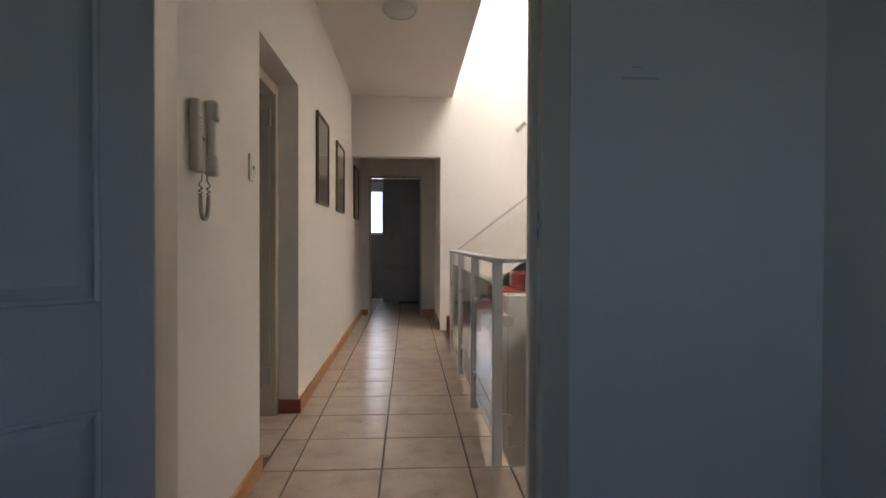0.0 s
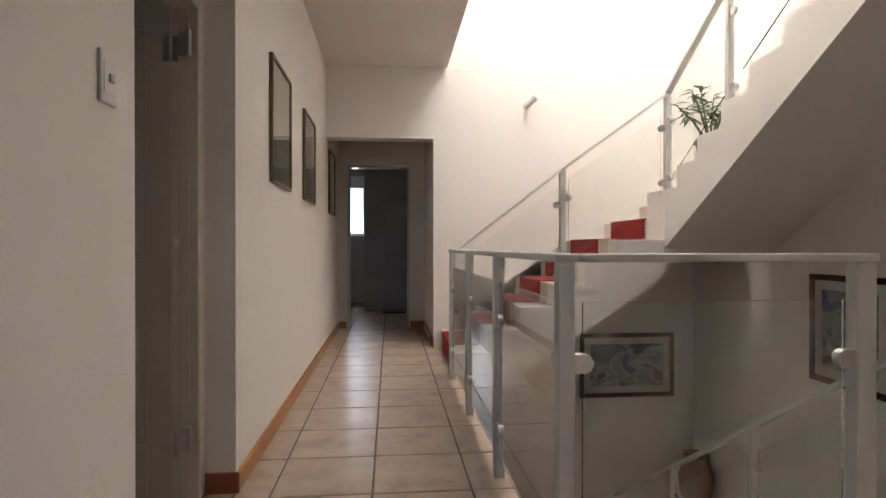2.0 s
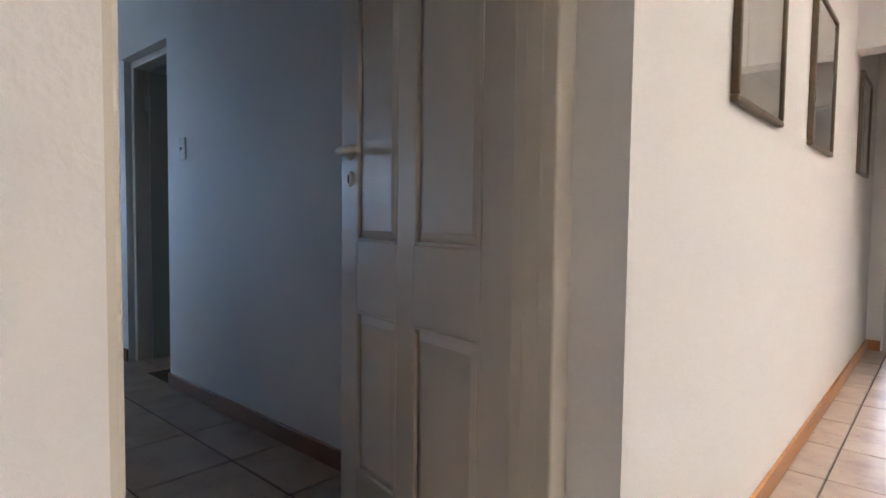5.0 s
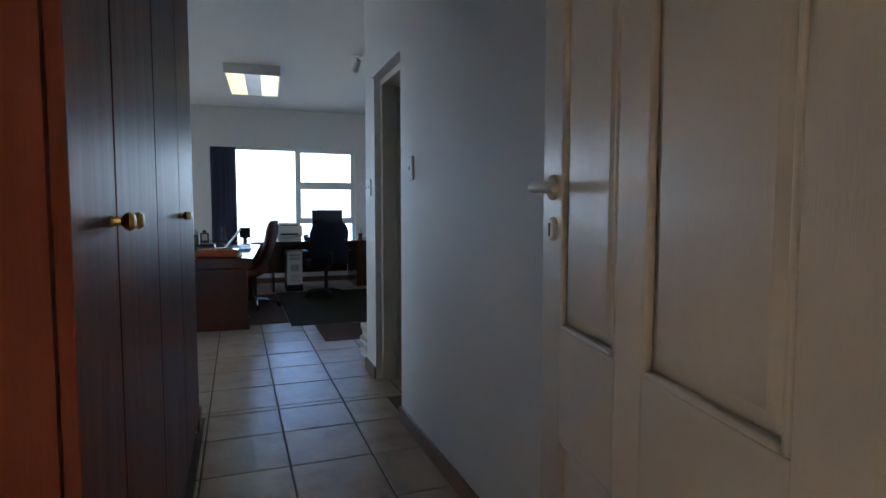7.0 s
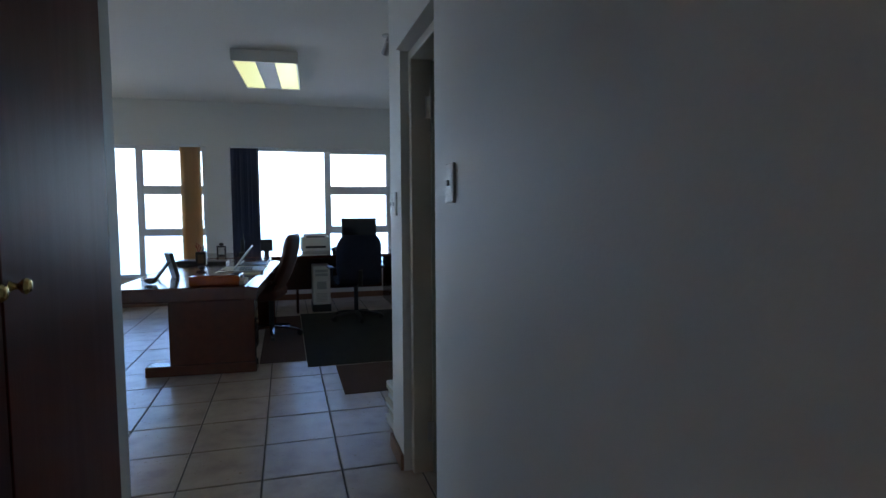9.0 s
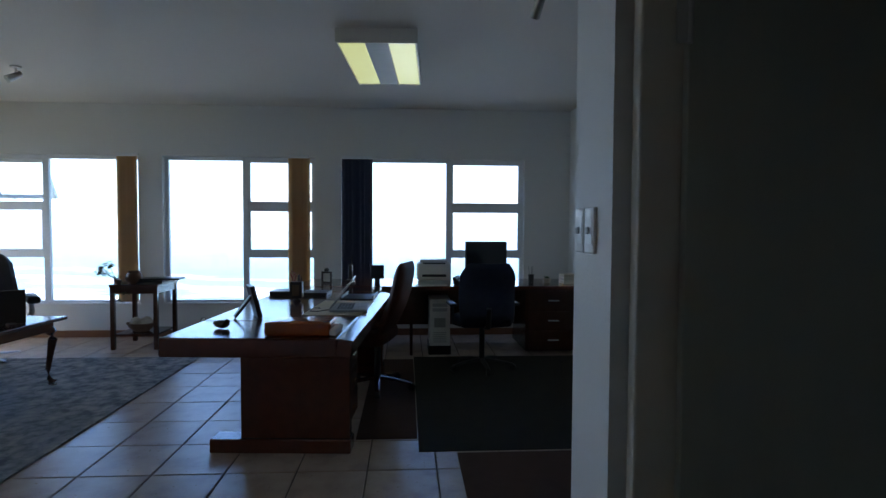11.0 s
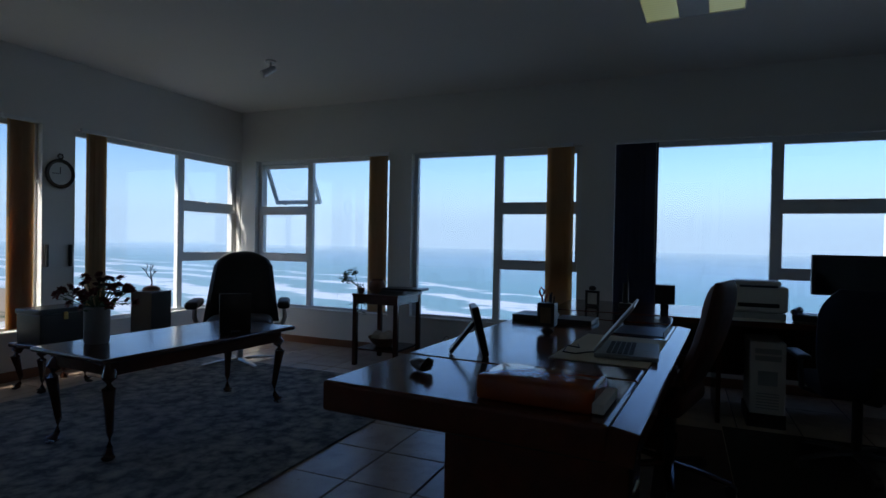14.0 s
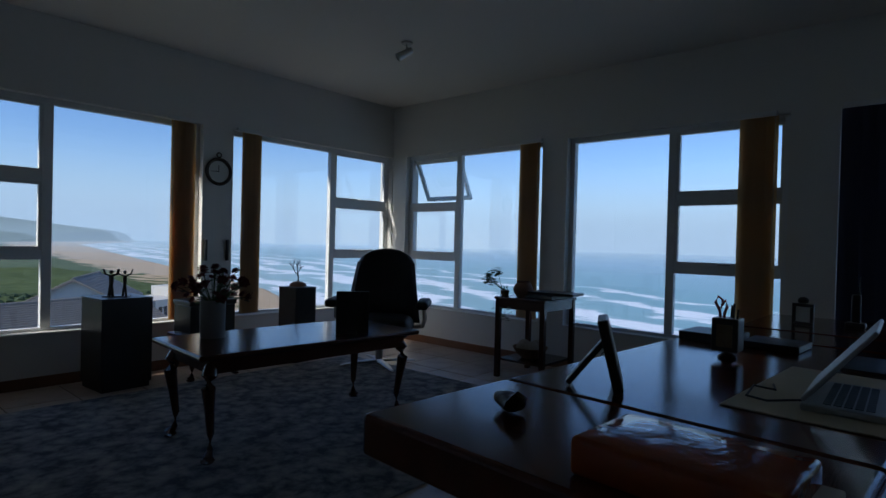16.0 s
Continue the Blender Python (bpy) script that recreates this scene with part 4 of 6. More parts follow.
# ---- corridor things ----
FACE_X = Matrix(((0, 1, 0, 0), (1, 0, 0, 0), (0, 0, 1, 0), (0, 0, 0, 1)))
for y, z, w, h in ((4.085, 1.37, 0.575, 0.69), (5.225, 1.37, 0.585, 0.67), (6.95, 1.37, 0.56, 0.67)):
    tagged(framed_print("framed_print", "pale figure sketch in a narrow gilt-brown frame", Matrix.Translation((0.001, y, z)) @ FACE_X, w, h, GOLDWOOD, ART_PALE, 0.02, 0.10), group="corridor pictures")
framed_print("landscape_print", "bright landscape print in a dark brown frame", Matrix.Translation((3.625, 6.719, -0.55)) @ pose(0, 0, 0, 0, 0, 180), 1.02, 0.67, DARKWOOD, ART_BLUE, 0.045, 0.07, mount_mat=PAPER)
framed_print("landscape_print", "blue landscape print in a dark frame, stairwell wall", Matrix.Translation((3.849, 5.04, 0.02)) @ pose(0, 0, 0, 0, 0, 90) @ Matrix.Translation((-0.72, 0, 0)), 0.72, 0.80, DARKWOOD, ART_BLUE_TALL, 0.045, 0.07, mount_mat=PAPER)

ic = thing("intercom_handset", "white wall intercom with a coiled handset cord", "intercom", (0, 1.715, 1.42))
part("body", B(0.001, 0.034, -0.052, 0.030, -0.115, 0.115, bevel=0.010, seg=3), WHITEPL, ic, "", True)
part("speaker_slot", boxes([(0.0335, 0.0352, -0.045, -0.030, 0.05 - 0.012 * i, 0.054 - 0.012 * i) for i in range(4)]), GREYPL, ic)
part("button", R((0.033, -0.012, -0.01), (0.038, -0.012, -0.01), 0.006), GREYPL, ic)
bm = bmesh.new()
box(bm, 0.030, 0.060, 0.010, 0.052, -0.125, 0.125, bevel=0.014, seg=4)
for z in (-0.088, 0.088):
    box(bm, 0.022, 0.070, 0.008, 0.054, z - 0.036, z + 0.036, bevel=0.016, seg=4)
part("handset", bm, WHITEPL, ic, "curved white handset", True)
coil = []
for i in range(421):
    t = i / 420
    a = math.pi * t
    cy, cz = 0.008 - 0.036 * math.cos(a), -0.118 - 0.150 * math.sin(a) ** 0.4
    coil.append((0.030 + 0.0055 * math.cos(t * 330), cy + 0.0055 * math.sin(t * 330), cz))
part("cord", T(coil, 0.0026, 5), GREYPL, ic, "coiled grey cord", True)


def wall_switch(label, m, w=0.075, h=0.118, rockers=1):
    s = thing("light_switch", label, "light switch")
    s.matrix_world = m
    part("plate", B(-w / 2, w / 2, 0, 0.010, -h / 2, h / 2, bevel=0.004, seg=3), WHITEPL, s, "", True)
    step = w / rockers
    for i in range(rockers):
        x = -w / 2 + step * (i + 0.5)
        part("surround", B(x - step * 0.36, x + step * 0.36, 0.010, 0.0115, -h * 0.30, h * 0.30), WHITEPL, s)
        for z in ((0.0,) if rockers == 1 else (-0.024, 0.024)):
            part("rocker", B(x - 0.010, x + 0.010, 0.0112, 0.018, z - 0.010, z + 0.010, bevel=0.004), GREYPL, s)
    return s


wall_switch("white plastic light switch on the corridor wall", Matrix.Translation((0.0005, 2.365, 1.405)) @ FACE_X)
FACE_NY = pose(0, 0, 0, 0, 0, 180)
wall_switch("small grey-white light switch in the lobby", Matrix.Translation((-2.79, 3.7745, 1.415)) @ FACE_NY, 0.085, 0.125)
for x in (-3.955, -4.035):
    wall_switch("white light switch plate at the office corner", Matrix.Translation((x, 3.8195, 1.36)) @ FACE_NY, 0.072, 0.12, 1)

dl = thing("ceiling_light", "round frosted dome light on the corridor ceiling", "ceiling light", (0.62, 4.12, H))
part("base", L([(0.135, -0.014), (0.14, -0.006), (0.14, -0.0005)], 32), WHITEPL, dl, "", True)
part("dome", L([(0.004, -0.078), (0.05, -0.074), (0.095, -0.056), (0.122, -0.030), (0.128, -0.0145)], 32), CERAMIC, dl, "frosted glass dome", True)


def spotlight(label, m, lit=False, metal=None):
    s = thing("spotlight", label, "spotlight", group="spotlights")
    s.matrix_world = m @ Matrix.Scale(1.3, 4)
    part("base", L([(0.034, -0.012), (0.036, -0.006), (0.036, -0.0005)], 20), metal or STEEL, s, "", True)
    part("arm", R((0, 0, -0.01), (0, 0, -0.055), 0.007), metal or STEEL, s)
    part("head", R((0.030, 0.010, -0.045), (-0.055, -0.018, -0.105), 0.020, 0.027, seg=18), metal or STEEL, s, "", True)
    part("bulb", R((-0.054, -0.0177, -0.1045), (-0.058, -0.019, -0.1075), 0.021, seg=18), BULB if lit else CERAMIC, s)
    return s


spotlight("small pale spotlight on the tall stair wall", Matrix.Translation((2.05, 6.7195, 2.48)) @ pose(0, 0, 0, -90, 0, 0) @ pose(0, 0, 0, 0, 0, 120), False, WHITEPL)
spotlight("small pale metal ceiling spotlight, switched on", pose(-6.03, 4.16, H, 0, 0, -10), True)
spotlight("small pale metal ceiling spotlight in the office", pose(-8.07, -0.29, H, 0, 0, 135))
solid("trim_stair_wall", boxes([(1.26 + 0.115 * i, 1.26 + 0.115 * i + 0.085, 6.7165, 6.7195, 2.812 - 0.002 * i, 2.817 - 0.002 * i) for i in range(19)] + [(1.4 + 0.125 * i, 1.4 + 0.125 * i + 0.09, 6.7165, 6.7195, 3.085 - 0.003 * i, 3.089 - 0.003 * i) for i in range(14)]), GREYPAINT, "faint broken joint lines across the tall wall", "wall joint")


def leaf_blade(bm, base, d, length, width, droop=0.35):
    """One pointed leaf: a bent strip with a folded midrib."""
    d = Vector(d).normalized()
    s = d.cross(Vector((0, 0, 1)))
    s = s.normalized() if s.length > 0.05 else Vector((1, 0, 0))
    base = Vector(base)
    prev = None
    for i in range(5):
        t = i / 4
        w = width * math.sin(math.pi * min(0.98, 0.12 + 0.88 * t)) * 0.5
        c = base + d * length * t - Vector((0, 0, droop * length * t * t))
        row = [bm.verts.new(c - s * w), bm.verts.new(c + Vector((0, 0, 0.12 * w))), bm.verts.new(c + s * w)]
        if prev:
            bm.faces.new((prev[0], prev[1], row[1], row[0]))
            bm.faces.new((prev[1], prev[2], row[2], row[1]))
        prev = row


rnd = random.Random(5)
sp = thing("potted_plant", "leafy green plant in a clay pot on the stairs", "plant", (3.06, 5.09, 1.661))
part("pot", L([(0.075, 0), (0.10, 0.14), (0.112, 0.145), (0.112, 0.165), (0.098, 0.165), (0.092, 0.13)], 20), CLAY, sp, "", True)
bm, bl = bmesh.new(), bmesh.new()
for i in range(13):
    a = rnd.uniform(0, 6.28)
    ln = rnd.uniform(0.25, 0.55)
    lean = rnd.uniform(0.2, 0.85) * (1.2 if math.cos(a) < 0 else 0.6)
    tip = Vector((math.cos(a) * lean * ln, math.sin(a) * lean * ln, 0.15 + ln * (1.0 - 0.45 * lean)))
    mid = tip * 0.5 + Vector((0, 0, 0.10))
    tube(bm, [(0, 0, 0.12), mid, tip], [0.006, 0.005, 0.003], 5)
    for k in range(13):
        t = 0.35 + 0.65 * k / 12
        p = mid.lerp(tip, t * 1.4 - 0.4) if t > 0.3 else mid
        q = rnd.uniform(0, 6.28)
        leaf_blade(bl, p, (math.cos(q), math.sin(q), rnd.uniform(-0.1, 0.7)), rnd.uniform(0.07, 0.13), rnd.uniform(0.022, 0.036))
part("stems", bm, LEAF, sp)
part("leaves", bl, LEAF_PALE, sp)
ur = thing("clay_urn", "brown clay urn on the floor below", "urn", (3.70, 6.40, -1.56))
part("plinth", B(-0.13, 0.13, -0.16, 0.16, -1.34, 0.0, bevel=0.006), SCREED, ur)
part("body", L([(0.09, 0), (0.15, 0.12), (0.17, 0.28), (0.12, 0.44), (0.10, 0.47), (0.13, 0.50), (0.12, 0.51), (0.09, 0.48)], 24), CLAY, ur, "", True)
bm = bmesh.new()
box(bm, -0.18, 0.18, -0.11, 0.11, 0.0, 0.018, bevel=0.006)
mt = solid("bath_mat", bm, BLACKPL, "small dark mat on the bathroom floor", "mat", kind="")
mt.location = (0.70, 9.80, 0)
mk = thing("wall_mark", "faint dark scuff marks on the wall", "scuff", (1.24, 1.1595, 1.47))
part("scuff", boxes([(-0.045, 0.045, -0.0006, 0, 0, 0.006), (-0.02, 0.004, -0.0006, 0, 0.028, 0.031)]), GREYPAINT, mk)

# ---- lobby ----
wd = thing("wardrobe", "built-in mahogany wardrobe with brass knobs", "wardrobe", (0, 0, 0))
part("carcass", boxes([(-3.195, -0.855, 2.03, 2.675, 0.09, 2.835), (-3.195, -0.855, 2.05, 2.64, 0.0, 0.09)]), MAHOG, wd)
for a, b, kx in ((-0.86, -1.178, -1.128), (-1.183, -1.758, -1.228), (-1.763, -2.435, -2.365), (-2.440, -3.19, -2.475)):
    d = part("door", B(b + 0.002, a - 0.002, 2.677, 2.70, 0.095, 2.83, bevel=0.003), MAHOG, wd)
    part("knob", L([(0.012, 0), (0.008, 0.006), (0.007, 0.016), (0.016, 0.024), (0.018, 0.031), (0.013, 0.038), (0.004, 0.040)], 18, Matrix.Translation((kx, 2.70, 1.175)) @ Matrix.Rotation(radians(-90), 4, "X")), BRASS, d, "polished brass knob", True)

# ---- office: windows' blinds ----
def vertical_blind(label, m, width, drop, slats, fabric, flip=1):
    """Drawn-back vertical blind: a head rail with a bunch of hanging slats. Local x along the rail, y into the room."""
    b = thing("vertical_blind", label, "blind", group="vertical blinds")
    b.matrix_world = m
    part("head_rail", B(0, max(width, 0.25), -0.018, 0.018, -0.035, 0.0, bevel=0.004), ALU, b)
    rr = random.Random(int(width * 100) + slats)
    for i in range(slats):
        x = 0.02 + (width - 0.04) * (i + 0.5) / slats
        a = radians(rr.uniform(8, 26)) * flip
        bm = bmesh.new()
        n = 5
        for z0, z1 in ((-drop, -0.04),):
            rows = []
            for z in (z0, z1):
                rows.append([(x + (k / n - 0.5) * 0.089 * math.cos(a), (k / n - 0.5) * 0.089 * math.sin(a) + 0.010 * (1 - (2 * k / n - 1) ** 2), z) for k in range(n + 1)])
            va = [[bm.verts.new(p) for p in r] for r in rows]
            vb = [[bm.verts.new((p[0] + 0.0012, p[1] + 0.0012, p[2])) for p in r] for r in rows]
            for k in range(n):
                bm.faces.new((va[0][k], va[0][k + 1], va[1][k + 1], va[1][k]))
                bm.faces.new((vb[0][k], vb[1][k], vb[1][k + 1], vb[0][k + 1]))
        part("slat", bm, fabric, b, "", True)
    part("cord", R((width - 0.01, 0.02, -0.04), (width - 0.01, 0.02, -1.15), 0.003, seg=6), GREYPL, b)
    return b


SEA = Matrix(((0, 1, 0, OX + 0.03), (1, 0, 0, 0), (0, 0, 1, Z1), (0, 0, 0, 1)))
LEFT = Matrix(((1, 0, 0, 0), (0, 1, 0, OY0 + 0.03), (0, 0, 1, Z1), (0, 0, 0, 1)))
vertical_blind("ochre fabric vertical blind bunched beside the window", Matrix.Translation((0, -0.15, 0.02)) @ SEA, 0.23, 1.80, 9, BLIND_Y)
vertical_blind("ochre fabric vertical blind bunched beside the window", Matrix.Translation((0, 1.89, 0.02)) @ SEA, 0.25, 1.80, 9, BLIND_Y)
vertical_blind("navy fabric vertical blind bunched beside the window", Matrix.Translation((0, 2.55, 0.02)) @ SEA, 0.36, 1.80, 13, BLIND_B)
vertical_blind("ochre fabric vertical blind bunched beside the window", Matrix.Translation((-7.78, 0, 0.02)) @ LEFT, 0.19, 1.80, 9, BLIND_Y)
vertical_blind("ochre fabric vertical blind bunched beside the window", Matrix.Translation((-7.12, 0, 0.02)) @ LEFT, 0.21, 1.80, 9, BLIND_Y)

cl = thing("fluorescent_light", "square ceiling light with two yellowish diffusers", "ceiling light", (-7.40, 3.145, H), -3)
part("housing", boxes([(-0.62, 0.62, -0.305, 0.305, -0.09, -0.0005), (-0.62, 0.62, -0.305, -0.288, -0.112, -0.09), (-0.62, 0.62, 0.288, 0.305, -0.112, -0.09), (-0.62, -0.603, -0.288, 0.288, -0.112, -0.09), (0.603, 0.62, -0.288, 0.288, -0.112, -0.09)], 0.003), WHITEPL, cl)
part("centre_strip", B(-0.600, 0.600, -0.088, 0.088, -0.110, -0.091, bevel=0.003), GREYPL, cl)
for y in (-0.188, 0.188):
    part("diffuser", B(-0.600, 0.600, y - 0.098, y + 0.098, -0.106, -0.092, bevel=0.003), DIFFUSER, cl, "ribbed yellow-green diffuser")

ck = thing("wall_clock", "round dark metal clock on the window pier", "clock", (-7.355, OY0, 1.80))
part("rim", L([(0.10, 0.001), (0.128, 0.004), (0.132, 0.022), (0.122, 0.034), (0.104, 0.030), (0.100, 0.014)], 40, Matrix.Rotation(radians(-90), 4, "X")), BRONZE, ck, "", True)
part("dial", L([(0.101, 0.010), (0.101, 0.015)], 40, Matrix.Rotation(radians(-90), 4, "X")), CERAMIC, ck, "pale grey dial")
part("hand", boxes([(-0.004, 0.004, 0.016, 0.018, 0.0, 0.06), (-0.003, 0.075, 0.0185, 0.020, -0.003, 0.003)]), BLACKPL, ck)
bm = bmesh.new()
tube(bm, [(0.022 * math.cos(a), 0.018, 0.155 + 0.022 * math.sin(a)) for a in [i * math.pi / 8 for i in range(17)]], 0.006, 8)
part("ring", bm, BRONZE, ck, "", True)
for x in (-7.455, -7.245):
    cw = thing("blind_weight", "small dark cord cleat on the window pier", "cleat", (x, OY0, 1.06))
    part("cleat", B(-0.012, 0.012, 0.0005, 0.03, -0.10, 0.10, bevel=0.006), BLACKPL, cw)


# ---- rugs ----
def flat_rug(name, label, x0, x1, y0, y1, h, material, z=0.0, fringe=False):
    bm = bmesh.new()
    box(bm, x0, x1, y0, y1, z, z + h, bevel=h * 0.45, seg=2)
    return solid(name, bm, material, label, "rug", kind="")


flat_rug("area_rug", "large faded blue-grey patterned rug on tiles", -8.48, -5.22, -1.42, 1.21, 0.012, RUG)
flat_rug("office_carpet", "dark green-grey carpet under the office chairs", -8.40, -5.90, 3.42, 5.38, 0.005, CARPET_DARK)
flat_rug("floor_mat", "thin brown woven mat on the tiles", -5.87, -5.10, 3.65, 4.75, 0.006, CARPET_BROWN)
flat_rug("floor_mat", "thin brown woven mat beside the desk", -8.30, -6.12, 3.02, 3.415, 0.005, CARPET_BROWN)

# ---- main desk ----
dk = thing("executive_desk", "polished red-brown executive desk with thick top", "desk", (-5.72, 1.965, 0), -3.9)
part("top_leaf", B(-0.582, 0.0, 0, 1.0, 0.635, 0.745, bevel=0.014, seg=3), DESKWOOD, dk)
part("top", B(-2.25, -0.586, 0, 1.0, 0.635, 0.745, bevel=0.014, seg=3), DESKWOOD, dk)
bm = bmesh.new()
box(bm, -2.25, 0.0, 0, 0.085, -0.10, 0.0, bevel=0.006, m=Matrix.Translation((0, 1.002, 0.746)) @ Matrix.Rotation(radians(-9), 4, "X"))
part("edge_trim", bm, DESKWOOD, dk, "sloping polished edge board")
for x in (-0.35, -2.17):
    part("end_panel", B(x, x + 0.08, 0.36, 1.02, 0.08, 0.635, bevel=0.006), DESKWOOD, dk)
    part("foot", B(x - 0.03, x + 0.11, 0.18, 1.03, 0.0, 0.085, bevel=0.008), DESKWOOD, dk)
part("modesty_panel", B(-2.09, -0.35, 0.40, 0.43, 0.12, 0.635), DESKWOOD, dk)
part("pedestal", B(-0.79, -0.352, 0.44, 0.97, 0.10, 0.634), DESKWOOD, dk)
for i, (a, b) in enumerate(((0.11, 0.27), (0.28, 0.44), (0.45, 0.62))):
    dr = part("drawer", B(-0.78, -0.36, 0.971, 0.99, a, b, bevel=0.004), DESKWOOD, dk)
    part("pull", R((-0.62, 1.002, (a + b) / 2), (-0.51, 1.002, (a + b) / 2), 0.006), BRASS, dr)

# ---- computer desk along the sea wall ----
cd = thing("computer_desk", "dark wooden computer desk along the window wall", "desk", (0, 0, 0))
part("top", B(-9.30, -8.42, 2.20, 5.30, 0.705, 0.745, bevel=0.006), DESKWOOD, cd)
part("corner_top", B(-8.418, -7.99, 2.20, 3.09, 0.700, 0.741, bevel=0.006), DESKWOOD, cd)
part("drawer_unit", B(-9.20, -8.47, 4.62, 5.22, 0.04, 0.704, bevel=0.004), DARKWOOD, cd)
for a, b in ((0.06, 0.26), (0.27, 0.47), (0.48, 0.69)):
    dr = part("drawer", B(-8.469, -8.452, 4.64, 5.20, a, b, bevel=0.004), DARKWOOD, cd)
    part("pull", B(-8.451, -8.437, 4.86, 4.98, (a + b) / 2 - 0.006, (a + b) / 2 + 0.006, bevel=0.004), STEEL, dr)
part("side_panel", B(-9.22, -8.48, 3.38, 3.41, 0, 0.704), DARKWOOD, cd)
part("side_panel", B(-9.22, -8.48, 2.26, 2.29, 0, 0.704), DARKWOOD, cd)
part("back_panel", B(-9.28, -9.255, 2.295, 4.615, 0.20, 0.704), DARKWOOD, cd)
part("keyboard_tray", B(-8.62, -8.44, 3.92, 4.50, 0.63, 0.645), DARKWOOD, cd)

mo = thing("monitor", "black flat computer monitor seen from behind chair", "monitor", (-8.82, 4.235, 0.746), 90)
part("screen", B(-0.235, 0.235, -0.02, 0.025, 0.175, 0.463, bevel=0.006), BLACKPL, mo)
part("display", B(-0.215, 0.215, -0.0215, -0.0202, 0.195, 0.443), SCREENGLASS, mo)
part("neck", B(-0.03, 0.03, 0.005, 0.035, 0.012, 0.26, bevel=0.006), BLACKPL, mo)
part("foot", L([(0.11, 0), (0.11, 0.008), (0.05, 0.014)], 24), BLACKPL, mo, "", True)
pr = thing("printer", "white laser printer with paper tray", "printer", (-8.72, 3.64, 0.746), 90)
part("body", B(-0.185, 0.185, -0.17, 0.17, 0.05, 0.235, bevel=0.025, seg=3), WHITEPL, pr, "", True)
part("lid", B(-0.15, 0.15, -0.10, 0.13, 0.232, 0.268, bevel=0.02, seg=3), WHITEPL, pr, "", True)
part("paper_slot", B(-0.13, 0.13, -0.172, -0.155, 0.085, 0.115, bevel=0.004), BLACKPL, pr)
part("tray", B(-0.17, 0.17, -0.19, 0.16, 0.0, 0.048, bevel=0.008), GREYPL, pr)
part("output_gap", B(-0.12, 0.12, -0.175, -0.05, 0.225, 0.238, bevel=0.004), BLACKPL, pr)
pt = thing("pc_tower", "off-white computer tower under the desk", "computer", (-8.70, 3.70, 0.10), 90)
part("case", B(-0.11, 0.11, -0.22, 0.20, 0, 0.50, bevel=0.01), WHITEPL, pt)
part("drive_bay", boxes([(-0.08, 0.08, -0.224, -0.219, z, z + 0.036) for z in (0.42, 0.37)], 0.002), GREYPL, pt)
part("drive_bay", B(-0.06, 0.06, -0.224, -0.219, 0.20, 0.30, bevel=0.004), GREYPL, pt)
part("grille", boxes([(-0.07, 0.07, -0.223, -0.219, 0.04 + 0.02 * i, 0.048 + 0.02 * i) for i in range(6)]), GREYPL, pt)
part("stand", B(-0.12, 0.12, -0.20, 0.20, -0.10, -0.001, bevel=0.006), BLACKPL, pt)
kb = thing("telephone", "black desk telephone on the computer desk", "telephone", (-8.62, 3.96, 0.746), 70)
part("body", B(-0.09, 0.09, -0.09, 0.09, 0, 0.05, bevel=0.012), BLACKPL, kb)
part("handset", T([(-0.075, -0.09, 0.062), (-0.065, -0.04, 0.078), (-0.065, 0.04, 0.078), (-0.075, 0.09, 0.062)], [0.024, 0.018, 0.018, 0.024]), BLACKPL, kb, "", True)
ph = thing("paper_sheets", "white paper sheets lying on the desk", "paper", (-8.52, 3.60, 0.746), 12)
part("sheet", B(-0.10, 0.10, -0.15, 0.15, 0, 0.004), PAPER, ph)
part("sheet", B(-0.08, 0.13, -0.13, 0.16, 0.0042, 0.007), PAPER, ph)
sb = thing("speaker", "small black desktop speaker", "speaker", (-8.80, 3.02, 0.746), 90)
part("case", B(-0.075, 0.075, -0.06, 0.06, 0.05, 0.20, bevel=0.006), BLACKPL, sb)
part("stand", B(-0.03, 0.03, -0.04, 0.04, 0, 0.052), BLACKPL, sb)
st = thing("desk_phone_stand", "slim black cordless phone standing in its cradle", "telephone", (-8.85, 2.72, 0.746), 90)
part("cradle", B(-0.05, 0.05, -0.045, 0.045, 0, 0.035, bevel=0.01), BLACKPL, st)
part("phone", B(-0.024, 0.024, -0.012, 0.016, 0.03, 0.20, bevel=0.01), BLACKPL, st)
part("antenna", R((0.015, 0.0, 0.195), (0.015, 0.0, 0.30), 0.005, 0.003), BLACKPL, st)
pf = thing("desk_ornament", "small dark photo frame on the desk corner", "photo frame", (-8.75, 2.47, 0.746), 75)
part("frame", boxes([(-0.06, 0.06, -0.008, 0.008, 0, 0.02), (-0.06, 0.06, -0.008, 0.008, 0.11, 0.13), (-0.06, -0.04, -0.008, 0.008, 0.02, 0.11), (0.04, 0.06, -0.008, 0.008, 0.02, 0.11)], 0.003), BLACKWOOD, pf)
part("photo", B(-0.04, 0.04, 0.0, 0.004, 0.02, 0.11), ART_PALE, pf)
part("crest", L([(0.004, 0.128), (0.028, 0.135), (0.030, 0.155), (0.016, 0.168), (0.003, 0.170)], 16), BLACKWOOD, pf, "", True)
part("easel", B(-0.015, 0.015, 0.0, 0.07, 0, 0.012), BLACKWOOD, pf)
pc = thing("pen_holder", "dark holder with upright pens", "pen holder", (-8.85, 4.76, 0.746))
part("cup", L([(0.03, 0), (0.034, 0.09), (0.028, 0.09), (0.026, 0.01)], 18), BLACKPL, pc, "", True)
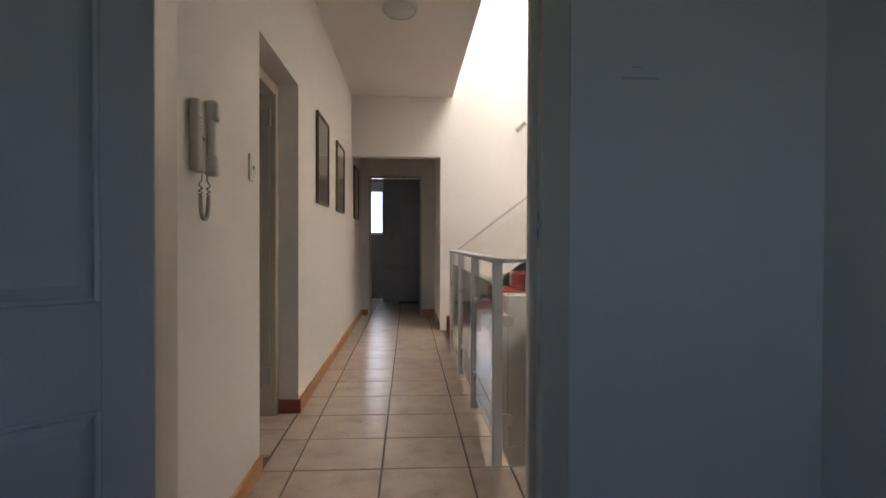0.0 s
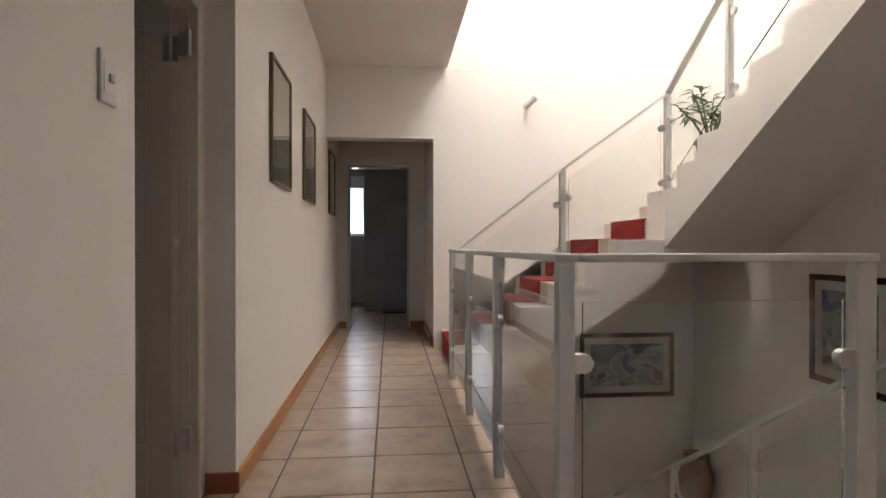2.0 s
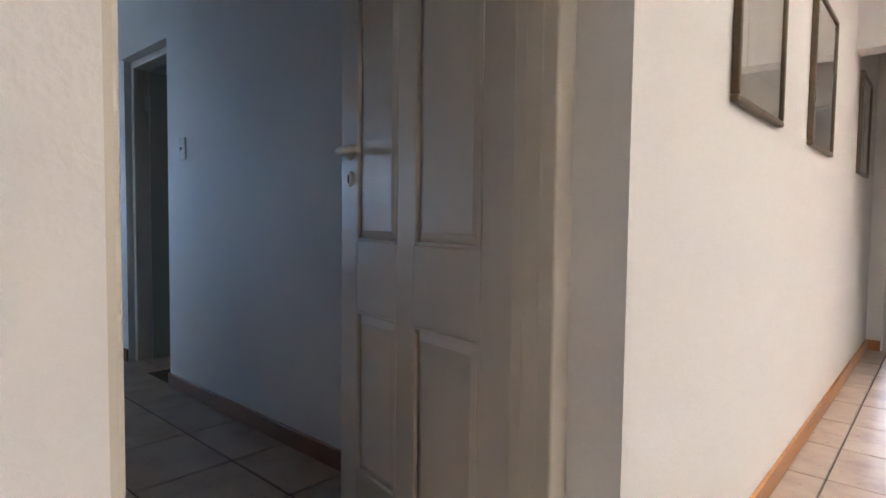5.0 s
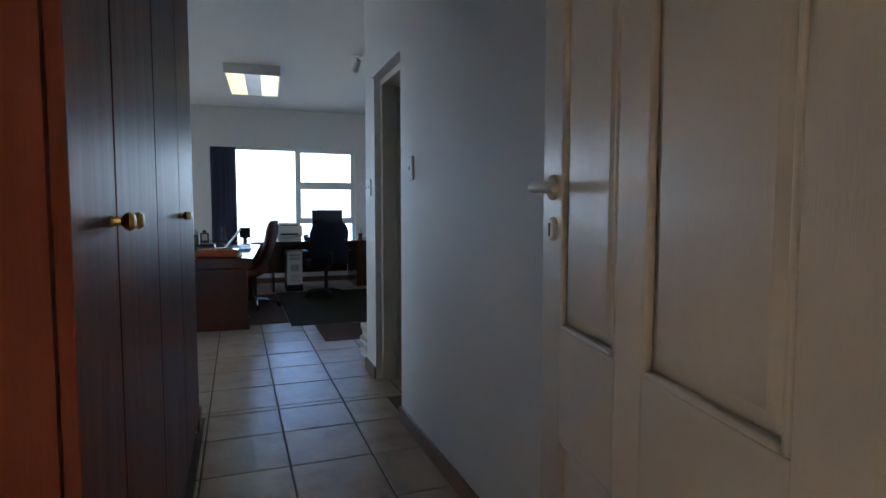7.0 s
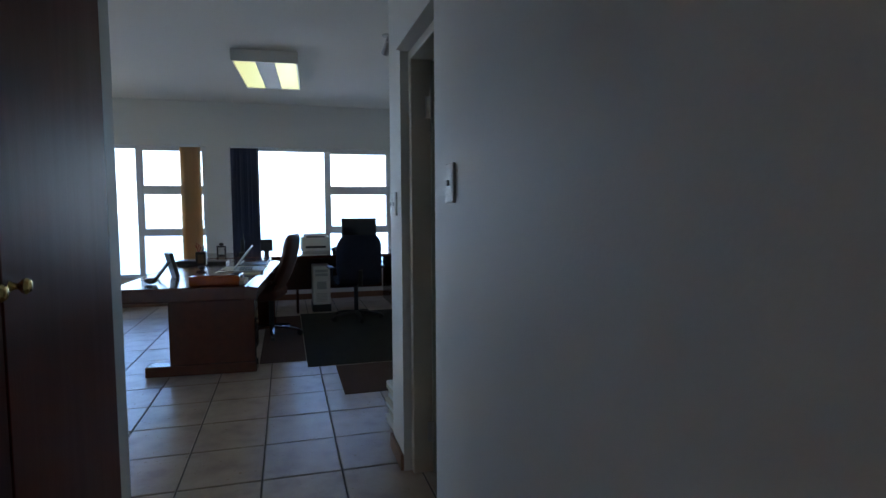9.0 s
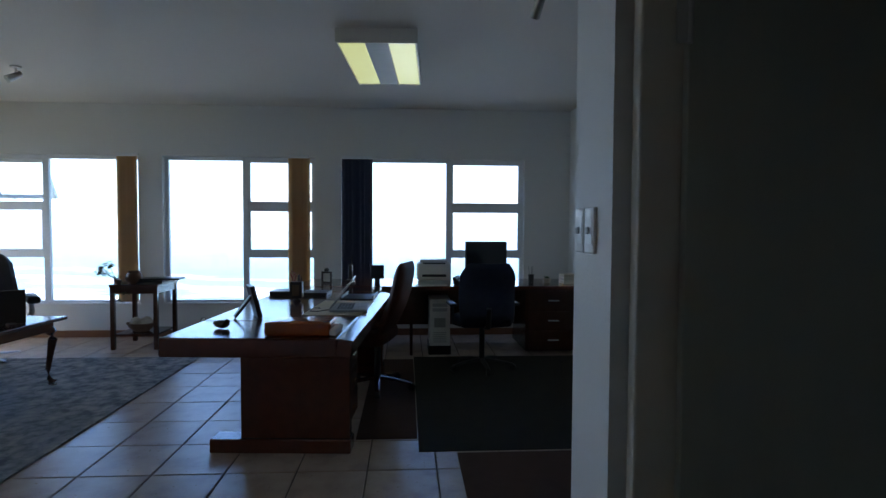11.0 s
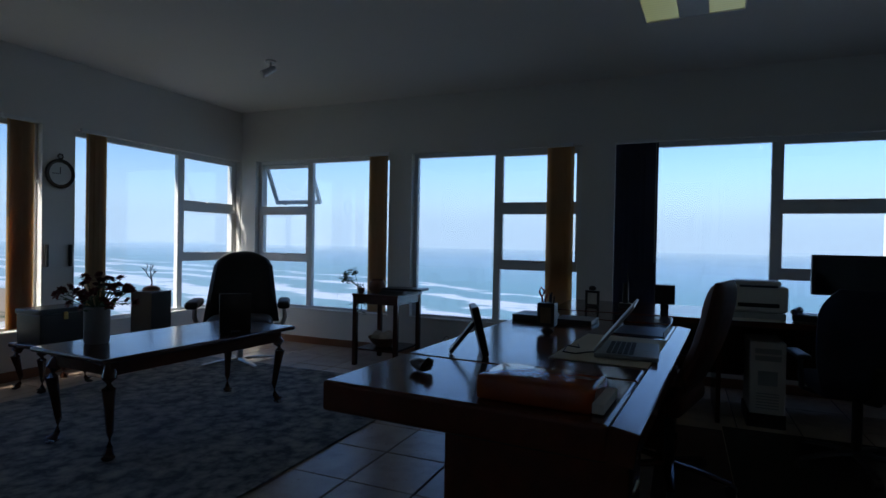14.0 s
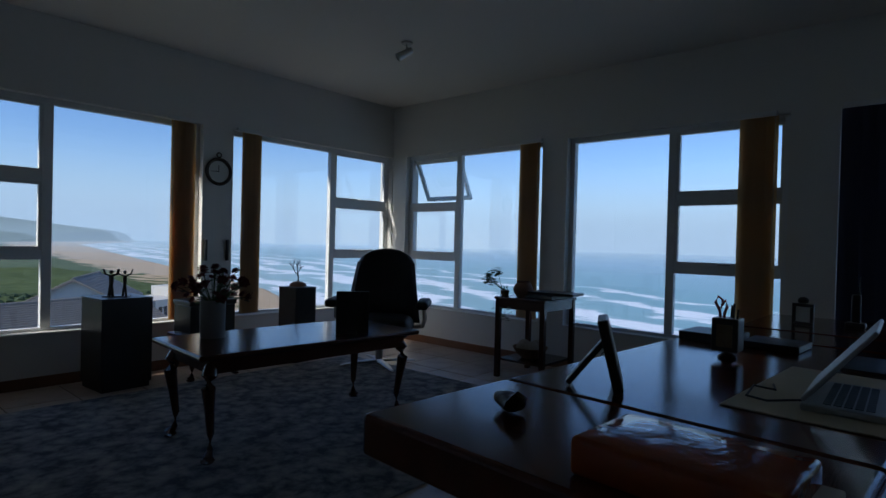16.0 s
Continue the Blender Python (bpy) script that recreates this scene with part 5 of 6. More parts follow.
for dx, dy in ((0.012, 0.0), (-0.010, 0.012), (0.0, -0.014)):
    part("pen", R((dx * 0.5, dy * 0.5, 0.012), (dx * 2.2, dy * 2.2, 0.18), 0.0045, seg=8), GREYPL, pc)
bx = thing("paper_cube", "small stack of pale note pads", "note pad", (-8.72, 5.15, 0.746), 8)
for i in range(3):
    part("pad", B(-0.07 + 0.004 * i, 0.07 + 0.004 * i, -0.08, 0.08, 0.036 * i, 0.036 * i + 0.034, bevel=0.003), CARD, bx)
ft = thing("small_plant", "tiny cream pot with a small succulent", "plant", (-8.75, 4.92, 0.746))
part("pot", L([(0.035, 0), (0.045, 0.05), (0.040, 0.055), (0.036, 0.045)], 18), CARD, ft, "", True)
bm = bmesh.new()
for i in range(14):
    a = i * 2.4
    leaf_blade(bm, (0, 0, 0.045), (math.cos(a), math.sin(a), 0.6 + 0.05 * i), 0.06, 0.022, 0.2)
part("leaves", bm, LEAF, ft)


# ---- chairs ----
def star_base(ch, r, h, arms=5, casters=True, material=None, flat=False):
    material = material or BLACKPL
    for i in range(arms):
        a = 2 * math.pi * i / arms + 0.3
        c, s = math.cos(a), math.sin(a)
        leg = part("base_leg", T([(0.02 * c, 0.02 * s, h), (0.5 * r * c, 0.5 * r * s, h - 0.01), (r * c, r * s, h - (0.0 if flat else 0.035))], [0.030, 0.026, 0.020], 8, 0.6), material, ch, "", True)
        if casters:
            part("caster", R((r * c - 0.02 * s, r * s + 0.02 * c, 0.028), (r * c + 0.02 * s, r * s - 0.02 * c, 0.028), 0.028, seg=14), BLACKPL, leg, "", True)


def executive_chair():
    ch = thing("executive_chair", "brown buttoned leather executive chair behind desk", "chair", (-7.26, 3.10, 0.006), -14)
    star_base(ch, 0.30, 0.095, material=DARKWOOD)
    part("column", R((0, 0, 0.09), (0, 0, 0.40), 0.028), BLACKPL, ch)
    bm = bmesh.new()
    pad(bm, -0.26, 0.26, -0.27, 0.12, 0.40, 0.51, 0.025)
    part("seat", bm, LEATHER_B, ch, "", True)
    bm = bmesh.new()
    n, m = 16, 24
    grid = [[[], []] for _ in range(n + 1)]
    for i in range(n + 1):
        u = 2 * i / n - 1
        for j in range(m + 1):
            v = j / m
            w = 0.26 * (1 - 0.10 * v - 0.20 * max(0, v - 0.82) ** 2 * 30)
            lean = 0.06 + 0.19 * v + 0.04 * math.sin(3.0 * v)
            z = 0.46 + 0.61 * v
            edge = (1 - u ** 6) * (1 - (2 * v - 1) ** 8)
            du, dv = (u * 3.0) % 1 - 0.5, (v * 5.0 + (0.5 if int(math.floor(u * 3.0)) % 2 else 0)) % 1 - 0.5
            tuft = 0.018 * math.exp(-(du * du + dv * dv) * 22) * edge
            th = 0.06 * max(0.05, edge) ** 0.5
            grid[i][0].append(bm.verts.new((w * u, lean - th + tuft, z)))
            grid[i][1].append(bm.verts.new((w * u, lean + th * 0.6, z)))
    for i in range(n):
        for j in range(m):
            bm.faces.new((grid[i][0][j], grid[i + 1][0][j], grid[i + 1][0][j + 1], grid[i][0][j + 1]))
            bm.faces.new((grid[i][1][j], grid[i][1][j + 1], grid[i + 1][1][j + 1], grid[i + 1][1][j]))
    for i in range(n):
        for j in (0, m):
            bm.faces.new((grid[i][0][j], grid[i][1][j], grid[i + 1][1][j], grid[i + 1][0][j]))
    for j in range(m):
        for i in (0, n):
            bm.faces.new((grid[i][0][j], grid[i][1][j], grid[i][1][j + 1], grid[i][0][j + 1]))
    part("backrest", bm, LEATHER_B, ch, "buttoned brown leather back", True)
    for s in (-1, 1):
        arm = part("arm", T([(s * 0.28, -0.12, 0.46), (s * 0.31, -0.12, 0.53), (s * 0.31, -0.08, 0.565), (s * 0.31, 0.06, 0.57), (s * 0.28, 0.14, 0.59)], [0.018, 0.018, 0.02, 0.02, 0.018], 10), DARKWOOD, ch, "", True)
        bm = bmesh.new()
        pad(bm, s * 0.31 - 0.035, s * 0.31 + 0.035, -0.10, 0.10, 0.575, 0.61, 0.003, r=0.015)
        part("arm_pad", bm, LEATHER_B, arm, "", True)


def task_chair():
    ch = thing("office_chair", "dark navy swivel chair at the computer desk", "chair", (-7.88, 4.07, 0.008), -85)
    star_base(ch, 0.30, 0.09)
    part("column", R((0, 0, 0.08), (0, 0, 0.42), 0.026), BLACKPL, ch)
    bm = bmesh.new()
    pad(bm, -0.25, 0.25, -0.25, 0.22, 0.43, 0.51, 0.02)
    part("seat", bm, FABRIC, ch, "", True)
    bm = bmesh.new()
    n, m = 14, 18
    F, K = [], []
    for i in range(n + 1):
        u = 2 * i / n - 1
        f, k = [], []
        for j in range(m + 1):
            v = j / m
            w = 0.265 * (1 - 0.55 * max(0, v - 0.70) ** 2 * 6) * (1 - 0.25 * max(0, 0.25 - v))
            y = 0.22 + 0.05 * v - 0.05 * math.sin(math.pi * v) + 0.03 * (1 - u * u)
            z = 0.50 + 0.53 * v
            th = 0.035 * max(0.04, (1 - u ** 6) * (1 - (2 * v - 1) ** 8)) ** 0.5
            f.append(bm.verts.new((w * u, y - th, z)))
            k.append(bm.verts.new((w * u, y + th, z)))
        F.append(f)
        K.append(k)
    for i in range(n):
        for j in range(m):
            bm.faces.new((F[i][j], F[i + 1][j], F[i + 1][j + 1], F[i][j + 1]))
            bm.faces.new((K[i][j], K[i][j + 1], K[i + 1][j + 1], K[i + 1][j]))
        for j in (0, m):
            bm.faces.new((F[i][j], K[i][j], K[i + 1][j], F[i + 1][j]))
    for j in range(m):
        for i in (0, n):
            bm.faces.new((F[i][j], K[i][j], K[i][j + 1], F[i][j + 1]))
    part("backrest", bm, FABRIC, ch, "", True)
    part("back_bar", T([(0, 0.12, 0.42), (0, 0.26, 0.44), (0, 0.29, 0.62)], 0.025, 10), BLACKPL, ch, "", True)
    for s in (-1, 1):
        arm = part("arm", T([(s * 0.22, 0.05, 0.43), (s * 0.29, 0.05, 0.45), (s * 0.30, 0.04, 0.62)], 0.016, 8), BLACKPL, ch, "", True)
        part("arm_pad", B(s * 0.30 - 0.035, s * 0.30 + 0.035, -0.12, 0.14, 0.62, 0.65, bevel=0.013, seg=3), BLACKPL, arm, "", True)


def lounge_chair():
    ch = thing("lounge_chair", "black leather swivel armchair on a flat star base", "armchair", (-8.42, -0.92, 0.012), 128)
    for i in range(4):
        a = math.pi / 2 * i + 0.5
        part("base_leg", T([(0, 0, 0.035), (0.19 * math.cos(a), 0.19 * math.sin(a), 0.03), (0.37 * math.cos(a), 0.37 * math.sin(a), 0.012)], [0.035, 0.03, 0.016], 8, 0.5), STEEL, ch, "", True)
    part("column", R((0, 0, 0.03), (0, 0, 0.30), 0.035), STEEL, ch)
    bm = bmesh.new()
    pad(bm, -0.31, 0.31, -0.33, 0.26, 0.29, 0.45, 0.035, r=0.06)
    part("seat", bm, LEATHER, ch, "", True)
    bm = bmesh.new()
    n, m = 16, 20
    F, K = [], []
    for i in range(n + 1):
        u = 2 * i / n - 1
        f, k = [], []
        for j in range(m + 1):
            v = j / m
            w = (0.37 - 0.10 * v) * (1 - 0.42 * max(0, (v - 0.78) / 0.22) ** 3)
            y = 0.22 + 0.20 * v - 0.03 * math.sin(math.pi * v) - 0.06 * u * u
            z = 0.38 + 0.72 * v - 0.03 * u * u * (v > 0.8)
            th = 0.075 * max(0.04, (1 - u ** 8) * (1 - (2 * v - 1) ** 10)) ** 0.5
            f.append(bm.verts.new((w * u, y - th, z)))
            k.append(bm.verts.new((w * u, y + th, z)))
        F.append(f)
        K.append(k)
    for i in range(n):
        for j in range(m):
            bm.faces.new((F[i][j], F[i + 1][j], F[i + 1][j + 1], F[i][j + 1]))
            bm.faces.new((K[i][j], K[i][j + 1], K[i + 1][j + 1], K[i + 1][j]))
        for j in (0, m):
            bm.faces.new((F[i][j], K[i][j], K[i + 1][j], F[i + 1][j]))
    for j in range(m):
        for i in (0, n):
            bm.faces.new((F[i][j], K[i][j], K[i][j + 1], F[i][j + 1]))
    part("backrest", bm, LEATHER, ch, "tall rounded leather back", True)
    for s in (-1, 1):
        arm = part("arm", T([(s * 0.32, 0.14, 0.34), (s * 0.40, 0.10, 0.36), (s * 0.43, 0.02, 0.44), (s * 0.42, -0.02, 0.56)], [0.026, 0.024, 0.022, 0.020], 10), STEEL, ch, "", True)
        bm = bmesh.new()
        pad(bm, s * 0.42 - 0.06, s * 0.42 + 0.06, -0.26, 0.20, 0.555, 0.625, 0.01, r=0.03)
        part("arm_pad", bm, LEATHER, arm, "padded leather armrest", True)


executive_chair()
task_chair()
lounge_chair()


# ---- tables ----
def cabriole(bm, x, y, h, sx, sy, s=1.0):
    """A curved leg with a knee and a pad foot, bowing outwards along (sx, sy)."""
    prof = [(0.0, 0.034, h), (0.022, 0.040, h - 0.05 * s), (0.030, 0.036, h - 0.11 * s), (0.014, 0.026, h * 0.55), (-0.004, 0.019, h * 0.28), (0.002, 0.017, h * 0.12), (0.018, 0.024, h * 0.06), (0.024, 0.034, 0.026), (0.024, 0.036, 0.010), (0.022, 0.028, 0.0)]
    tube(bm, [(x + o * sx * 0.8, y + o * sy * 0.8, z) for o, r, z in prof], [r * (0.75 + 0.25 * s) for o, r, z in prof], 12)


def coffee_table():
    t = thing("coffee_table", "dark polished coffee table with cabriole legs", "table", (-6.835, 0.03, 0.0125), -4)
    part("tabletop", B(-0.74, 0.74, -0.355, 0.355, 0.545, 0.575, bevel=0.012, seg=3), DARKWOOD, t)
    for a, b, c, d in ((-0.66, 0.66, -0.285, -0.265), (-0.66, 0.66, 0.265, 0.285), (-0.66, -0.64, -0.263, 0.263), (0.64, 0.66, -0.263, 0.263)):
        part("apron", B(a, b, c, d, 0.46, 0.5445, bevel=0.004), DARKWOOD, t)
    for sx in (-1, 1):
        for sy in (-1, 1):
            bm = bmesh.new()
            cabriole(bm, sx * 0.635, sy * 0.25, 0.5, sx, sy)
            part("leg", bm, DARKWOOD, t, "", True)


coffee_table()
sd = thing("side_table", "dark wooden side table with a lower shelf", "table", (-9.14, 0.36, 0))
part("tabletop", B(-0.28, 0.28, -0.26, 0.26, 0.695, 0.72, bevel=0.006), DARKWOOD, sd)
part("shelf", B(-0.245, 0.245, -0.225, 0.225, 0.15, 0.17, bevel=0.004), DARKWOOD, sd)
for sx in (-1, 1):
    part("apron", B(-0.225, 0.225, sx * 0.235 - 0.009, sx * 0.235 + 0.009, 0.62, 0.6945), DARKWOOD, sd)
    part("apron", B(sx * 0.252 - 0.009, sx * 0.252 + 0.009, -0.21, 0.21, 0.62, 0.6945), DARKWOOD, sd)
    for sy in (-1, 1):
        part("leg", B(sx * 0.25 - 0.022, sx * 0.25 + 0.022, sy * 0.23 - 0.022, sy * 0.23 + 0.022, 0, 0.694, bevel=0.004), DARKWOOD, sd)
fo = thing("folder_stack", "black folders lying on the side table", "folders", (-9.13, 0.48, 0.7205), 84)
part("folder", B(-0.17, 0.17, -0.16, 0.13, 0, 0.035, bevel=0.005), BLACKPL, fo)
part("folder", B(-0.13, 0.30, -0.14, 0.10, 0.0355, 0.058, bevel=0.004), BLACKPL, fo).rotation_euler = (0, 0, 0.2)
ro = thing("round_pot", "round dark clay pot on the side table", "pot", (-9.02, 0.30, 0.7205))
part("body", L([(0.05, 0), (0.082, 0.035), (0.09, 0.07), (0.072, 0.115), (0.055, 0.125), (0.064, 0.14), (0.058, 0.142), (0.045, 0.12)], 24), CLAY, ro, "", True)
gp = thing("trailing_plant", "small trailing plant on the side table", "plant", (-8.94, 0.16, 0.7205))
part("pot", L([(0.03, 0), (0.042, 0.05), (0.036, 0.052)], 16), CLAY, gp, "", True)
bm, bl = bmesh.new(), bmesh.new()
rnd = random.Random(11)
ends = [(0.05, -0.13, 0.19), (0.02, -0.07, 0.22), (0.04, -0.10, 0.12), (0.05, -0.02, -0.13), (0.06, 0.05, -0.18), (0.05, 0.10, -0.10), (0.03, -0.17, 0.15)]
for e in ends:
    e = Vector(e)
    mid = Vector((e.x * 0.9, e.y * 0.5, 0.10))
    tube(bm, [(0, 0, 0.04), mid, e], [0.004, 0.003, 0.002], 5)
    for k in range(18 if e.z > 0 else 8):
        p = e + Vector((rnd.uniform(-1, 1), rnd.uniform(-1, 1), rnd.uniform(-1, 1))) * 0.032
        q = rnd.uniform(0, 6.28)
        leaf_blade(bl, p, (math.cos(q), math.sin(q), rnd.uniform(-0.3, 0.6)), 0.05, 0.044, 0.2)
tagged(part("stem", bm, LEAF, gp), kind="stuff")
tagged(part("foliage", bl, LEAF, gp), kind="stuff")
bo = thing("bowl", "dark woven bowl holding pale cane balls", "bowl", (-9.10, 0.34, 0.1705))
part("shell", L([(0.07, 0), (0.13, 0.05), (0.16, 0.10), (0.152, 0.10), (0.12, 0.055), (0.06, 0.015)], 28), BASKET, bo, "", True)
for x, y, z, r in ((0.05, 0.05, 0.10, 0.062), (-0.06, 0.03, 0.10, 0.058), (0.0, -0.065, 0.10, 0.06), (0.075, -0.045, 0.095, 0.05)):
    o = part("cane_ball", L([(r * math.sin(math.pi * max(0.02, min(0.98, i / 10))), z - r * math.cos(math.pi * max(0.02, min(0.98, i / 10)))) for i in range(11)], 16, Matrix.Translation((x, y, 0))), WICKERBALL, bo, "pale woven ball", True)
wb = thing("wire_basket", "small dark basket with a hoop handle", "basket", (-9.38, 0.92, 0))
part("shell", L([(0.11, 0), (0.14, 0.15), (0.133, 0.15), (0.10, 0.012)], 24), BASKET, wb, "", True)
part("handle", T([(0.137 * math.cos(a), 0, 0.145 + 0.13 * math.sin(a)) for a in [math.pi * i / 14 for i in range(15)]], 0.006, 6), BLACKPL, wb, "", True)


def pedestal(label, x, y, w, h, rz):
    p = thing("display_pedestal", label, "pedestal", (x, y, 0), rz, group="display pedestals")
    part("column", B(-w / 2, w / 2, -w / 2, w / 2, 0.04, h - 0.012, bevel=0.004), BLACKWOOD, p)
    part("plinth", B(-w / 2 + 0.012, w / 2 - 0.012, -w / 2 + 0.012, w / 2 - 0.012, 0, 0.04), BLACKWOOD, p)
    part("cap", B(-w / 2 - 0.003, w / 2 + 0.003, -w / 2 - 0.003, w / 2 + 0.003, h - 0.012, h, bevel=0.004), BLACKWOOD, p)


pedestal("tall black wooden pedestal carrying small figures", -6.40, -1.74, 0.37, 0.70, 4)
pedestal("black wooden pedestal carrying a bare bonsai tree", -7.97, -1.62, 0.25, 0.72, 6)

bs = thing("bonsai", "bare dark bonsai tree on a small rock", "bonsai", (-7.97, -1.62, 0.7205))
part("rock", L([(0.03, 0), (0.085, 0.004), (0.075, 0.028), (0.045, 0.045), (0.012, 0.052)], 12), CLAY, bs, "", True)
bm = bmesh.new()
rnd = random.Random(3)


def branch(p, d, ln, r, depth):
    q = p + d * ln
    mid = p.lerp(q, 0.5) + Vector((rnd.uniform(-1, 1), rnd.uniform(-1, 1), 0)) * ln * 0.12
    tube(bm, [p, mid, q], [r, r * 0.8, r * 0.6], 6)
    if depth:
        for _ in range(3 if depth > 1 else 2):
            n = (d + Vector((rnd.uniform(-1, 1), rnd.uniform(-1, 1), rnd.uniform(-0.15, 0.6))) * 0.85).normalized()
            branch(p.lerp(q, rnd.uniform(0.6, 1.0)), n, ln * rnd.uniform(0.55, 0.8), r * 0.58, depth - 1)


branch(Vector((0, 0, 0.04)), Vector((0.1, 0.05, 1)).normalized(), 0.10, 0.010, 4)
part("tree", bm, BRANCH, bs, "leafless twisted branches", True)

bm = bmesh.new()
for i, (x, y) in enumerate(((-0.055, 0.0), (0.03, 0.025), (0.05, -0.02))):
    tube(bm, [(x - 0.012, y, 0.006), (x - 0.006, y, 0.06), (x, y, 0.105)], [0.008, 0.009, 0.010], 7)
    tube(bm, [(x + 0.014, y, 0.006), (x + 0.008, y, 0.06), (x, y, 0.105)], [0.008, 0.009, 0.010], 7)
    tube(bm, [(x, y, 0.10), (x, y, 0.14), (x, y, 0.168)], [0.013, 0.015, 0.012], 8)
    lathe(bm, [(0.004, 0.178), (0.012, 0.186), (0.012, 0.198), (0.004, 0.206)], 8, Matrix.Translation((x, y, 0)))
    for s in (-1, 1):
        tube(bm, [(x, y, 0.162), (x + s * 0.04, y, 0.175), (x + s * 0.055, y, 0.215)], [0.007, 0.006, 0.005], 6)
box(bm, -0.09, 0.09, -0.05, 0.05, 0, 0.008, bevel=0.003)
fg = solid("figurine", bm, BRONZE, "small dark bronze figurine group with raised arms", "figurine", kind="", smooth=True)
fg.matrix_world = pose(-6.38, -1.70, 0.7005, 0, 0, -35)

lc = thing("low_stool", "dark low stool with curved legs", "stool", (-7.06, -1.64, 0), 3)
part("top", B(-0.24, 0.24, -0.19, 0.19, 0.34, 0.375, bevel=0.012, seg=3), DARKWOOD, lc)
for sx in (-1, 1):
    for sy in (-1, 1):
        bm = bmesh.new()
        cabriole(bm, sx * 0.18, sy * 0.13, 0.34, sx, sy, 0.7)
        part("leg", bm, DARKWOOD, lc, "", True)
bc = thing("wooden_box", "dark carved wooden box on the stool", "box", (-7.06, -1.65, 0.3755), 3)
part("body", B(-0.20, 0.20, -0.14, 0.14, 0, 0.23, bevel=0.006), BLACKWOOD, bc)
part("lid", B(-0.21, 0.21, -0.15, 0.15, 0.231, 0.275, bevel=0.012, seg=3), BLACKWOOD, bc)
part("clasp", B(-0.02, 0.02, 0.14, 0.152, 0.18, 0.245, bevel=0.004), BRASS, bc)

vs = thing("flower_vase", "grey cylinder vase with dark red flowers", "vase", (-6.38, -0.155, 0.588))
part("vase", L([(0.062, 0), (0.07, 0.01), (0.072, 0.22), (0.066, 0.225), (0.062, 0.21), (0.060, 0.02)], 28), VASE, vs, "", True)
bm, bl = bmesh.new(), bmesh.new()
rnd = random.Random(8)
blooms = []
for i in range(40):
    a, e = rnd.uniform(0, 6.28), rnd.uniform(0.0, 1.6)
    ln = rnd.uniform(0.11, 0.19)
    tip = Vector((math.cos(a) * math.sin(e) * ln * 1.2, math.sin(a) * math.sin(e) * ln * 1.2, 0.235 + math.cos(e) * ln))
    tube(bm, [(0, 0, 0.18), (tip.x * 0.4, tip.y * 0.4, 0.24), tip], 0.0025, 5)
    blooms.append(tip)
    for k in range(3):
        q = rnd.uniform(0, 6.28)
        leaf_blade(bl, tip * 0.85 + Vector((0, 0, 0.02)), (math.cos(q), math.sin(q), 0.1), 0.04, 0.026, 0.3)
tagged(part("stem", bm, LEAF, vs), kind="stuff")
tagged(part("foliage", bl, LEAF, vs), kind="stuff")
bm = bmesh.new()
for k in range(22):
    q, u = k * 2.39996, (k + 0.5) / 22
    r = 0.016 * math.sqrt(u)
    leaf_blade(bm, (r * 0.4 * math.cos(q), r * 0.4 * math.sin(q), 0.006 * (1 - u)), (math.cos(q), math.sin(q), 1.6 - 1.7 * u), 0.022 + 0.010 * u, 0.020, 0.1)
first = part("flower", bm, PETAL, vs, "dark red bloom")
for i, tip in enumerate(blooms):
    o = first if i == 0 else new("flower", first.data)
    o.parent = vs
    o.location = tip
    o.rotation_euler = (-tip.y * 5, tip.x * 5, i)
cf = thing("table_photo_frame", "dark photo frame standing on the coffee table", "photo frame", (-7.11, 0.25, 0.588), 318)
part("frame", B(-0.105, 0.105, -0.009, 0.009, 0, 0.27, bevel=0.004), BLACKWOOD, cf)
part("photo", B(-0.085, 0.085, -0.0105, -0.0092, 0.02, 0.25), ART_PALE, cf)
part("easel", B(-0.03, 0.03, 0.009, 0.10, 0, 0.012), BLACKWOOD, cf)

# ---- things on the desk ----
Z = 0.7455
fr = thing("standing_photo_frame", "dark photo frame with an easel back on desk", "photo frame", (-6.46, 2.325, Z), 205)
bm = bmesh.new()
box(bm, -0.085, 0.085, -0.016, 0.016, 0, 0.225, bevel=0.006, m=Matrix.Rotation(radians(-14), 4, "X"))
part("frame", bm, BLACKWOOD, fr)
bm = bmesh.new()
box(bm, -0.065, 0.065, -0.0178, -0.0162, 0.02, 0.205, m=Matrix.Rotation(radians(-14), 4, "X"))
part("photo", bm, ART_PALE, fr)
bm = bmesh.new()
box(bm, -0.03, 0.03, -0.009, 0.009, -0.185, 0.0, bevel=0.004, m=Matrix.Translation((0, 0.042, 0.152)) @ Matrix.Rotation(radians(38), 4, "X"))
part("easel", bm, BLACKWOOD, fr)
sg = bmesh.new()
bmesh.ops.create_icosphere(sg, subdivisions=3, radius=1)
for v in sg.verts:
    n = noise.noise(v.co * 1.7) * 0.25
    v.co = Vector((v.co.x * 0.062 * (1 + n), v.co.y * 0.036 * (1 + n), 0.024 + v.co.z * 0.024 * (1 + n) + (0.012 if v.co.x > 0.5 else 0)))
so = solid("stone_ornament", sg, BRONZE, "small dark carved stone ornament on the desk", "ornament", kind="", smooth=True)
so.matrix_world = pose(-6.01, 2.225, Z + 0.003, 0, 0, 60)
en = thing("wrapped_parcel", "glossy orange plastic-wrapped book parcel on desk", "parcel", (-5.85, 2.735, Z), -4)
bm = bmesh.new()
pad(bm, -0.125, 0.115, -0.19, 0.18, 0.0, 0.075, 0.006, r=0.012)
for v in bm.verts:
    if v.co.z > 0.05:
        v.co.z += 0.004 * noise.noise(v.co * 14)
part("wrapper", bm, ORANGE, en, "", True)
